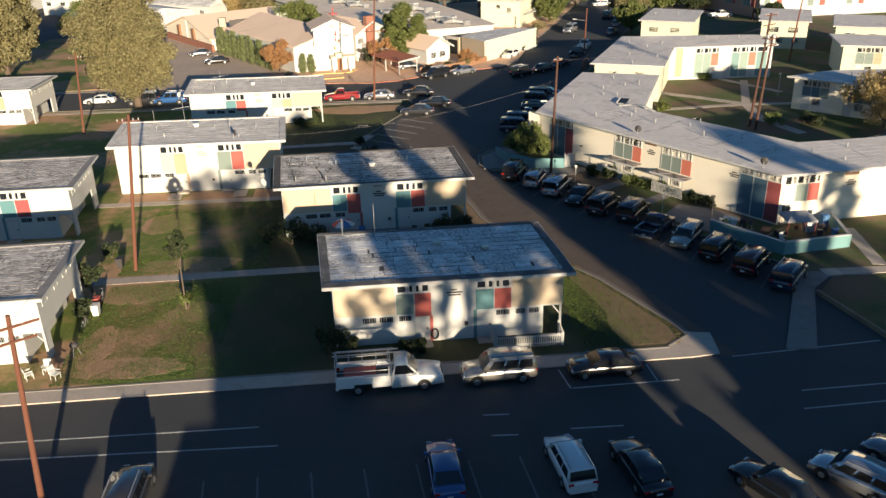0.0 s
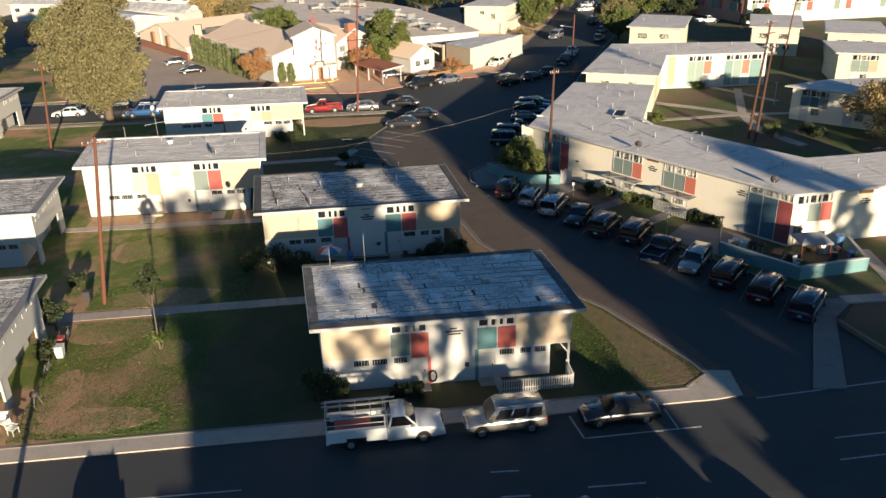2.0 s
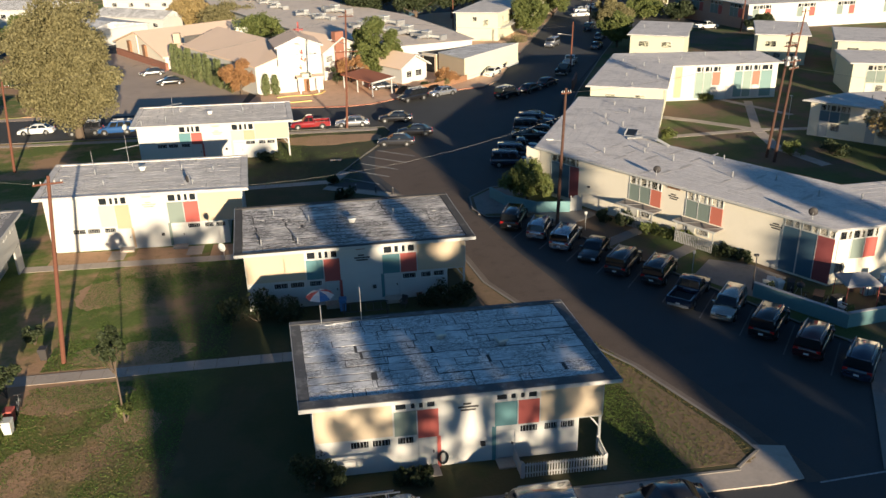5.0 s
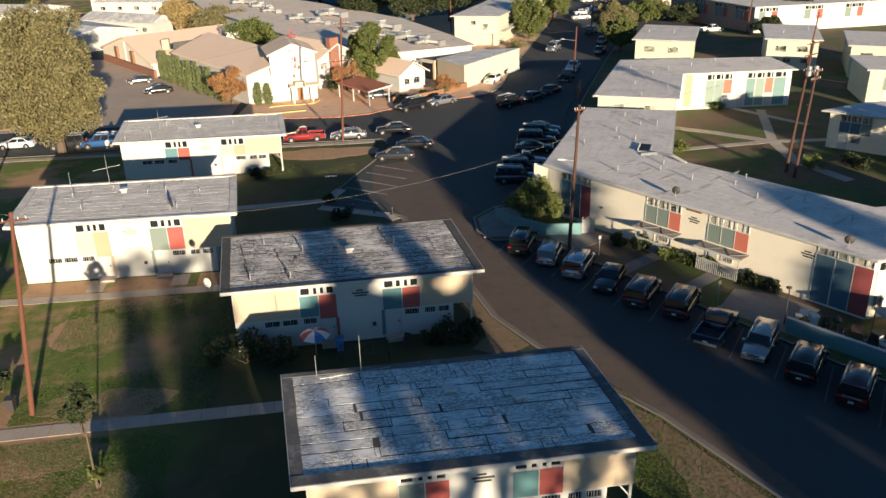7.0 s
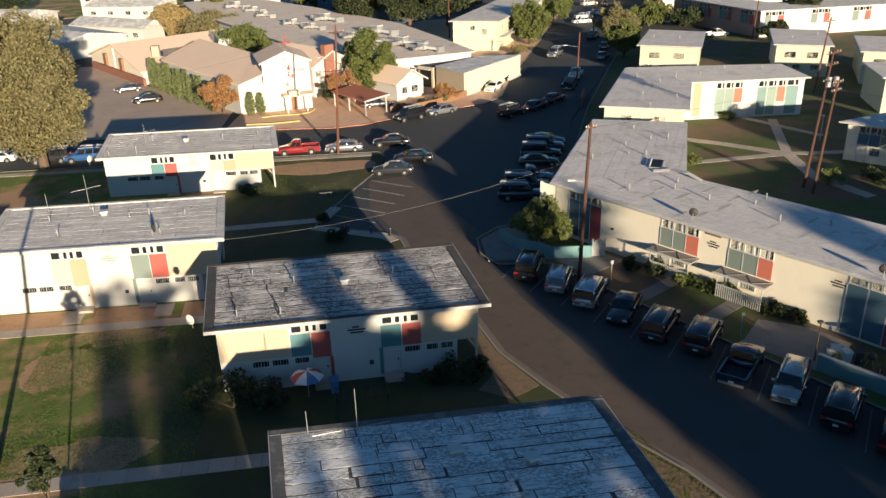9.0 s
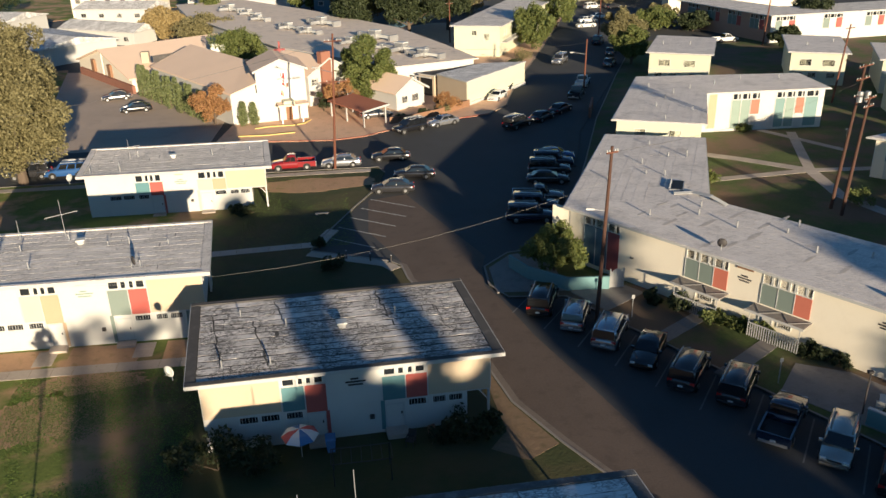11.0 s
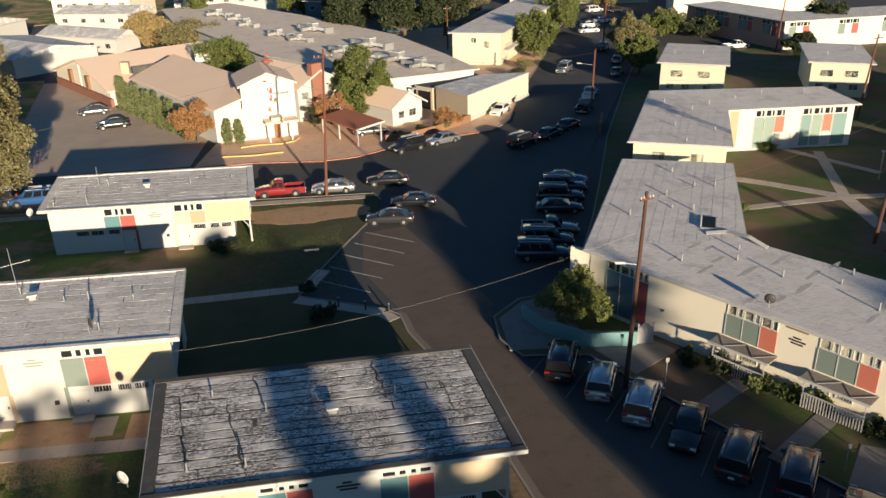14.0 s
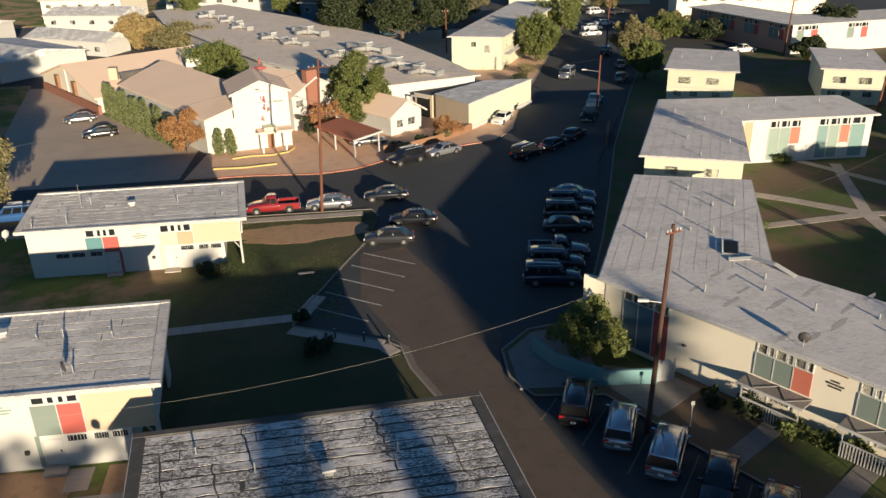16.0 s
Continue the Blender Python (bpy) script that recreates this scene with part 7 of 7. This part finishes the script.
spare = thing("fallen_mast", (2.2, 8.3, Z), "thin metal mast lying on the roof", "mast")
part("mast", tube((-1.4, 0, 0.06), (2.6, 0.5, 0.10), 0.016), M["metal"], spare)
Z = 5.17
for x, y, h in ((-4.0, 22.2, 0.5), (-1.2, 22.1, 0.5), (-0.4, 26.6, 0.55), (6.6, 26.9, 0.55), (9.0, 23.5, 0.4), (-3.4, 28.6, 0.4)):
    vent_pipe((x, y, Z), h)
roof_box((3.1, 25.8, Z), 0.1)
dish((-6.9, 22.4, 4.6), -0.6)
Z = 5.57
for x, y, h in ((-12.8, 41.6, 0.7), (-9.8, 41.2, 0.4), (-14.5, 41.9, 0.35), (-19.4, 38.5, 0.5), (-21.0, 42.0, 0.5), (-17.8, 43.6, 0.5), (-11.2, 37.2, 0.5)):
    vent_pipe((x, y, Z), h)
roof_box((-16.7, 42.6, Z), 0.2)
antenna((-21.8, 44.6, Z), 1.6, 0.4, False)
antenna((-18.4, 44.8, Z), 3.0, 0.3, True)
dish((-11.7, 36.8, Z), 2.2, "darkmetal")
Z = 4.72
for x, y, h in ((-21.1, 64.1, 0.5), (-18.2, 64.2, 0.9), (-17.3, 69.2, 0.7), (-9.3, 67.9, 0.7), (-5.4, 69.0, 0.4)):
    vent_pipe((x, y, Z), h)
roof_box((-13.4, 68.0, Z), 0.1)
antenna((-18.0, 68.6, Z), 2.2, 0.3, True)
dish((-22.8, 62.4, 4.4), 1.0)
Z = 5.18
for x, y, h in ((28.9, 49.6, 0.55), (33.8, 53.5, 0.55), (36.9, 59.4, 0.5), (37.2, 55.1, 0.45), (39.0, 54.7, 0.7), (34.5, 49.5, 0.6), (33.0, 50.4, 0.35), (29.2, 40.0, 0.6), (33.2, 39.3, 0.5), (34.9, 36.0, 0.6), (39.8, 35.3, 0.5), (38.2, 34.2, 0.4), (38.2, 30.2, 0.6), (43.0, 24.0, 0.55), (41.6, 28.6, 0.5), (46.0, 22.5, 0.55), (50.5, 24.0, 0.5), (48.0, 20.0, 0.4), (34.2, 41.0, 0.5)):
    vent_pipe((x, y, Z), h, 0.07)
dish((31.6, 32.0, 5.15), 2.6, "darkmetal")
dish((39.6, 19.2, 5.15), 2.6, "darkmetal")
hatch = thing("roof_hatch", (34.4, 46.4, 5.17), "open grey metal roof hatch", "hatch")
hatch.rotation_euler[2] = 1.1
part("curb", box(-1.3, 1.3, -0.6, 0.6, 0, 0.14), M["metal"], hatch)
# Flat black sheet paints the dark hollow of the hatch.
part("opening", box(-1.2, 1.2, -0.5, 0.5, 0.14, 0.16), M["black"], hatch)
part("lid", hexa(bmesh.new(), [(-1.25, 0.55, 0.16), (1.25, 0.55, 0.16), (1.25, 0.62, 0.16), (-1.25, 0.62, 0.16), (-1.25, 0.62, 0.26), (1.25, 0.62, 0.26), (1.25, 0.68, 0.26), (-1.25, 0.68, 0.26)]), M["trim"], hatch, "raised pale lid")
fl = thing("roof_flashing", (33.2, 44.3, 5.18), "bent white metal flashing curling up at the roof valley", "flashing")
for p, q, wide, z0, z1 in (((0.0, 0.1), (1.7, -0.3), 0.34, 0.06, 0.20), ((1.6, -0.25), (2.5, -1.9), 0.42, 0.20, 0.34), ((2.5, -1.9), (3.2, -3.5), 0.34, 0.34, 0.03)):
    e = (Vector(q) - Vector(p)).normalized()
    w = Vector((-e.y, e.x)) * wide / 2
    ring = [(p[0] - w.x, p[1] - w.y, z0), (q[0] - w.x, q[1] - w.y, z1), (q[0] + w.x, q[1] + w.y, z1 + 0.1), (p[0] + w.x, p[1] + w.y, z0 + 0.1)]
    part("sheet", hexa(bmesh.new(), [(x, y, z - 0.03) for x, y, z in ring] + ring), M["trim"], fl)
Z = 5.48
for x, y, h in ((46.8, 84.5, 0.6), (46.4, 77.9, 0.5), (48.5, 80.2, 0.6), (42.2, 67.9, 0.5), (51.7, 82.3, 0.5), (60.7, 86.0, 0.6), (47.1, 71.3, 0.5), (56.0, 84.0, 0.5), (66.0, 85.0, 0.6), (43.6, 74.0, 0.5)):
    vent_pipe((x, y, Z), h, 0.07)
for x, y in ((62.0, 116.0), (66.0, 114.0), (84.0, 108.0), (90.0, 110.0), (70.0, 57.0), (75.0, 58.0)):
    vent_pipe((x, y, 4.68 if 69 < x < 80 else 5.38), 0.6, 0.07)


def lap_joints(parent, base, poly, p0, along, z, spacing, rnd, mat="roof_edge"):
    """Raised laps of roll roofing, one after another across a roof."""
    e = Vector(along).normalized()
    nrm = Vector((-e.y, e.x))
    q = inset([tuple(p) for p in poly], 0.2)
    offs = [(Vector(p) - Vector(p0)).dot(nrm) for p in q]
    d = min(offs) + spacing * 0.7
    while d < max(offs):
        cuts = []
        for i in range(len(q)):
            a, b = Vector(q[i]) - Vector(p0), Vector(q[(i + 1) % len(q)]) - Vector(p0)
            da, db = a.dot(nrm) - d, b.dot(nrm) - d
            if da * db < 0:
                c = a + (b - a) * (da / (da - db))
                cuts.append(c.dot(e))
        cuts.sort()
        for a, b in zip(cuts[0::2], cuts[1::2]):
            s = a
            while s < b - 0.4:
                t = min(b, s + rnd.uniform(3, 8))
                w = rnd.uniform(0.02, 0.045)
                ring = []
                o = Vector(p0) - Vector(base[:2])
                for ss, dd in ((s, d), (t, d + rnd.uniform(-0.02, 0.02)), (t, d + w), (s, d + w)):
                    v = o + e * ss + nrm * dd
                    ring.append((v.x, v.y))
                bm = bmesh.new()
                prism(bm, ring, z - 0.01, z + 0.008)
                part("lap_joint", bm, M[mat], parent)
                s = t + rnd.uniform(0.0, 0.6)
        d += spacing * rnd.uniform(0.9, 1.1)


rnd = random.Random(77)
M["lap"] = material("roof_lap", (0.58, 0.54, 0.51), 0.9, 0.2, 8, 0.5, 0.1)
lap_joints(eroof, ebase, [EP[0], EP[1], EP[6], EP[7]], EP[0], (17.4, -27.0), 5.19, 0.95, rnd, "lap")
lap_joints(eroof, ebase, [EP[0], EP[7], EP[8], EP[9]], EP[0], (11.0, 21.1), 5.19, 0.95, rnd, "lap")
lap_joints(eroof, ebase, [EP[1], EP[2], EP[3], EP[4], EP[5], EP[6]], EP[1], (11.8, 1.0), 5.19, 0.95, rnd, "lap")
lap_joints(froof, fbase, [FP[0], FP[1], FP[2], FP[5]], FP[0], (11.4, 22.0), 5.49, 1.0, rnd, "lap")
lap_joints(froof, fbase, [FP[2], FP[3], FP[4], FP[5]], FP[2], (17.0, -1.0), 5.49, 1.0, rnd, "lap")


# Near-black colour for shadows drawn on the roofs.
M["seam"] = material("tar_seam", (0.07, 0.066, 0.062), 0.9, 0.3, 9, 0.8, 0.2)


def paint_pipe_shadows(house, shadow_lines, z, width, seed):
    """Long shadows of the vent pipes, painted as dark lines that wander up the roof."""
    rnd = random.Random(seed)
    o = house.location
    roof = [c for c in house.children if c.name.startswith("roof")][0]
    for a, b in shadow_lines:
        a, b = Vector(a), Vector(b)
        n = max(3, int((b - a).length / 0.45))
        side, way = [], []
        for i in range(n + 1):
            p = a.lerp(b, i / n) - o.xy
            x, w = p.x + rnd.gauss(0, width * 0.7), width * rnd.uniform(0.15, 0.7)
            side.append((x + w, p.y))
            way.append((x - w, p.y))
        part("tar_seam", prism(bmesh.new(), (way + side[::-1])[::-1] if a.y < b.y else way + side[::-1], z - o.z, z - o.z + 0.008), M["seam"], roof)


paint_pipe_shadows(B[0], (((-5.3, 29.0), (-4.0, 22.0)), ((-2.6, 27.6), (-1.3, 21.9)), ((-1.3, 30.2), (-0.4, 26.6)), ((5.5, 30.4), (6.4, 25.3)), ((9.3, 27.5), (9.6, 24.3))), 5.168, 0.09, 4)
paint_pipe_shadows(A[0], (((3.9, 6.8), (4.4, 2.1)), ((7.4, 8.7), (7.3, 7.6)), ((3.1, 7.8), (3.2, 6.9)), ((9.9, 5.9), (9.9, 4.8)), ((3.3, 2.1), (3.4, 1.0)), ((13.4, 7.7), (13.4, 6.8)), ((14.2, 6.9), (14.3, 5.8))), 5.118, 0.03, 5)
M["tar"] = material("tar_smear", (0.52, 0.475, 0.44), 0.9, 0.3, 9, 0.8, 0.2)
for i, (x, y, long, wide, dx, dy) in enumerate(((31.3, 42.4, 0.9, 0.3, 17.4, -27.0), (28.8, 40.6, 0.7, 0.3, 17.4, -27.0), (30.2, 38.2, 1.0, 0.35, 17.4, -27.0), (37.2, 35.9, 1.1, 0.3, 17.4, -27.0), (39.5, 37.0, 0.8, 0.25, 17.4, -27.0), (33.0, 33.0, 0.8, 0.3, 17.4, -27.0), (38.6, 27.2, 1.0, 0.3, 17.4, -27.0), (40.8, 29.8, 0.9, 0.25, 17.4, -27.0), (31.8, 39.6, 0.8, 0.3, 17.4, -27.0), (33.1, 37.4, 1.2, 0.35, 17.4, -27.0), (36.2, 38.6, 1.4, 0.3, 17.4, -27.0), (35.4, 34.1, 1.2, 0.4, 17.4, -27.0), (31.1, 33.3, 1.0, 0.35, 17.4, -27.0), (32.1, 41.7, 0.7, 0.25, 17.4, -27.0), (35.2, 46.6, 1.4, 0.2, 11.0, 21.1), (37.1, 29.3, 0.8, 0.3, 17.4, -27.0), (36.5, 55.5, 1.0, 0.18, 11.0, 21.1), (33.4, 52.0, 0.9, 0.16, 11.0, 21.1), (42.0, 24.0, 1.2, 0.3, 17.4, -27.0), (46.0, 21.0, 1.1, 0.3, 11.8, 1.0), (50.5, 21.6, 1.4, 0.25, 11.8, 1.0))):
    e = Vector((dx, dy)).normalized()
    o = Vector((x - ebase[0], y - ebase[1]))
    ring = []
    for k in range(22):
        a = k * math.pi / 11
        q = 1 + 0.5 * noise.noise(Vector((math.cos(a) * 2, math.sin(a) * 2, i * 3.7)))
        v = o - Vector((-e.y, e.x)) * (long * q * math.cos(a)) + e * (wide * 0.55 * q * math.sin(a))
        ring.append((v.x, v.y))
    part("roof_patch", prism(bmesh.new(), ring, 5.18, 5.196), M["tar"], eroof, "dark smear of tar on the roof" if i == 0 else "")

# ---- bare soil on the lawn ----
def bare_soil(x, y, rx, ry, seed, label):
    """A thin worn patch of earth with a ragged outline."""
    ring = []
    for i in range(56):
        a = i * math.pi / 28
        k = 1 + 0.34 * noise.noise(Vector((math.cos(a) * 1.4, math.sin(a) * 1.4, seed))) + 0.16 * noise.noise(Vector((math.cos(a) * 6, math.sin(a) * 6, seed + 9)))
        ring.append((x + rx * k * math.cos(a), y + ry * k * math.sin(a)))
    slab("bare_soil", ring, 0.05, 0.118 + 0.001 * (seed % 4), "soil", label, "soil")


M["soil"] = material("trodden_soil", (0.46, 0.28, 0.165), 0.95, 0.3, 5, 0.5, 0.25, stain=0.6, stain_color=(0.18, 0.14, 0.06))
for x, y, rx, ry, sd in ((-11.4, 7.0, 1.9, 1.7, 1), (-16.0, 10.6, 3.6, 1.6, 2), (-13.2, 16.0, 4.4, 1.7, 3), (-17.2, 26.4, 2.6, 3.0, 4), (-14.4, -0.9, 4.0, 1.3, 5), (-17.2, 2.6, 1.4, 2.6, 6), (1.6, 69.4, 6.6, 2.6, 7), (-14.4, 30.4, 4.2, 1.3, 8)):
    bare_soil(x, y, rx, ry, sd, "worn bare brown soil on the lawn")
slab("bare_soil", [(20.4, -2.5), (24.1, -2.5), (24.0, 0.0), (20.8, 8.2), (18.6, 11.6), (18.2, 11.2), (19.6, 6.0), (20.2, 2.4), (19.8, 0.5)], 0.05, 0.119, "soil_dark", "dry brown soil along the kerb", "soil")
# Soil strip laid darker so that it carries the shade beside the house.
slab("bare_soil", [(15.3, 18.2), (13.4, 22.9), (12.6, 28.0), (11.2, 34.8), (9.4, 34.8), (10.6, 31.2), (12.2, 30.6), (12.5, 20.0), (11.2, 18.4), (13.2, 17.0)], 0.05, 0.119, "soil_dark", "bare soil between house and kerb, darkened for shade", "soil")
slab("bare_soil", [(-24.0, 33.0), (-18.2, 32.9), (-18.0, 35.6), (-24.0, 35.8)], 0.05, 0.122, "soil", "brown flower bed along the house wall", "soil")
slab("bare_soil", [(-16.6, 32.9), (-11.6, 32.8), (-11.4, 35.4), (-16.6, 35.6)], 0.05, 0.122, "soil", "brown flower bed between two doors", "soil")
slab("bare_soil", [(-9.8, 32.7), (-6.6, 32.6), (-6.4, 35.2), (-9.8, 35.4)], 0.05, 0.122, "soil", "brown flower bed by the corner", "soil")


# ---- grass ----
def grass(name, area, count, mat, label, seed, h=0.10):
    """Short tufts scattered over a stretch of lawn."""
    rnd = np.random.RandomState(seed)
    x0, x1, y0, y1 = area
    pts = []
    while len(pts) < count:
        x, y = rnd.uniform(x0, x1), rnd.uniform(y0, y1)
        if noise.noise(Vector((x * 0.16, y * 0.16, seed))) + 0.35 * noise.noise(Vector((x * 0.7, y * 0.7, seed))) > rnd.uniform(-0.35, 0.35):
            pts.append((x, y))
    p = np.array(pts)
    n = len(p)
    a = rnd.uniform(0, np.pi, n)
    w, hh = rnd.uniform(0.02, 0.06, n), rnd.uniform(0.4, 1.3, n) * h
    lean = rnd.normal(0, 0.06, (n, 2))
    v = np.zeros((n, 4, 3))
    for k, (sx, top) in enumerate(((-1, 0), (1, 0), (0.5, 1), (-0.5, 1))):
        v[:, k, 0] = p[:, 0] + np.cos(a) * w * sx + top * lean[:, 0]
        v[:, k, 1] = p[:, 1] + np.sin(a) * w * sx + top * lean[:, 1]
        v[:, k, 2] = 0.105 + top * hh
    me = bpy.data.meshes.new(name)
    me.vertices.add(n * 4)
    me.vertices.foreach_set("co", v.ravel())
    me.loops.add(n * 4)
    me.loops.foreach_set("vertex_index", np.arange(n * 4))
    me.polygons.add(n)
    me.polygons.foreach_set("loop_start", np.arange(0, n * 4, 4))
    me.update(calc_edges=True)
    return tagged(link_mesh(name, me, M[mat]), label, "grass", "", "stuff")


grass("grass", (-19, -8.2, -2.6, 12.3), 22000, "grass", "short patchy green grass on the lawn", 3, 0.04)
grass("grass", (-19, -6.5, 14.4, 31.6), 42000, "grass", "short green grass between the houses", 4, 0.035)
grass("grass", (-19, -9, -2.6, 12.3), 11000, "drygrass", "dry yellow grass on the lawn", 6, 0.03)
grass("grass", (-6, 5, 51, 73), 9000, "grass", "thin grass beside the parking bays", 7, 0.03)


def verge(seed, count, mat, h, label):
    """Rough weeds on the wedge of lawn beside the front house."""
    rnd = np.random.RandomState(seed)
    pts = []
    while len(pts) < count:
        y = rnd.uniform(-2.4, 12.5)
        x = rnd.uniform(17.4, 24.6 - max(0.0, y) * 0.42)
        edge = 21.3 - max(0.0, y) * 0.32 + rnd.normal() * 1.5
        if (x < edge) == (mat == "grass"):
            pts.append(np.array((x, y, 0.1 + 0.3 * h)))
    t = leaf_mesh("weeds", pts, [h] * count, 12, 0.022, M[mat], rnd, None, 0.3)
    return tagged(t, label, "weeds", "", "stuff")


verge(1, 3400, "grass", 0.085, "rough green weeds beside the kerb")
verge(2, 2200, "drygrass", 0.06, "dry brown weeds beside the kerb")


# ---- unseen trees and blocks added south of the parking lot to cast shade ----
def shade_tree(u, top, r, low=-2.0, per=110, clumps=60, seed=1, y=-72.0, size=0.38):
    x = u - 0.235 * y
    rise = -0.174 * y
    tree((x, y, 0), top + rise, r, low + rise, "leaf_dark", "unseen tall tree added behind the parking lot to cast shade", seed, clumps, per, size, 0.35, group="trees behind the lot", fine=False)


for i, (u, top, r, low, per) in enumerate(((-6.8, 5.2, 2.1, -6, 100), (-3.2, 5.4, 2.3, -6, 100), (-6.4, 9.4, 2.0, 3.0, 6), (-2.4, 9.2, 2.2, 3.0, 6), (-1.2, 6.2, 1.8, -2.5, 10), (2.4, 6.8, 1.9, -2.5, 8), (7.8, 12.6, 1.5, 5, 110), (6.2, 6.6, 1.9, -2.5, 7), (10.4, 7.2, 1.9, -2.5, 5), (14.2, 7.0, 1.8, -2.5, 5), (13.6, 11.5, 1.0, 6, 34), (12.0, 7.6, 1.1, 5.0, 40), (16.4, 7.5, 1.3, 5.0, 40), (16.6, 9.5, 0.9, 2, 30), (28.4, 14.0, 2.6, -6, 110), (34.9, 14.2, 1.2, -6, 110), (26.2, 10.0, 1.3, -8, 110), (30.4, 13.4, 1.7, -8, 110), (35.2, 12.6, 0.9, -6, 110), (28.1, 11.8, 1.6, 3, 110), (26.9, 9.3, 1.3, 0, 110), (35.2, 7.6, 1.4, -8, 110), (36.6, 7.0, 1.5, -6, 100), (38.2, 6.4, 1.5, -6, 100), (39.6, 6.0, 1.5, -6, 100), (27.4, 8.0, 1.7, -8, 110), (29.4, 7.0, 1.7, -8, 110), (32.0, 8.0, 1.8, -8, 110), (33.5, 6.2, 1.0, -6, 110), (25.8, 5.6, 0.9, -8, 110), (50.4, 11.2, 1.7, -4, 100), (43.5, 8.7, 0.6, -4, 110), (5.4, 7.5, 1.2, 4.8, 16), (9.4, 7.7, 1.4, 4.8, 16), (13.2, 7.4, 1.2, 4.8, 16), (76.0, 13.6, 2.2, 0, 100), (79.6, 13.6, 2.2, 0, 100), (82.6, 12.6, 2.0, 0, 100), (-7.8, 8.2, 0.9, 5, 12), (-4.0, 8.0, 1.2, 5, 12), (41.0, 5.8, 1.3, -6, 100), (43.6, 5.2, 1.4, -6, 100), (44.0, 6.6, 1.3, -6, 100), (52.2, 8.4, 1.2, -4, 90), (47.4, 11.0, 1.5, 8.2, 90), (49.2, 11.2, 1.2, 8.2, 90), (53.0, 4.4, 2.6, -6, 60), (22.5, -1.2, 0.5, -11, 110), (22.3, -2.3, 1.0, -12, 110), (19.2, 0.4, 0.7, -1.5, 70), (-1.4, 3.2, 1.1, -6, 110), (-0.1, 2.7, 0.9, -6, 110))):
    shade_tree(u, top, r, low, per, 60 if per > 50 else 42, 200 + i, -72.0 - (i % 3) * 4)
# Unseen blocks; the gaps between them let strips of sun onto the street.
for x0, x1, ev in ((-70, -7.5, 4.4), (-2.5, 1.0, 4.7), (1.4, 27.0, 5.6), (33.6, 70, 5.6)):
    block("apartment_block", [(x0, -46), (x1, -46), (x1, -36), (x0, -36)], ev, "cream", "roof_e", "unseen cream block added behind the parking lot to cast shade", "apartment block", 0.5, "blocks behind the lot")
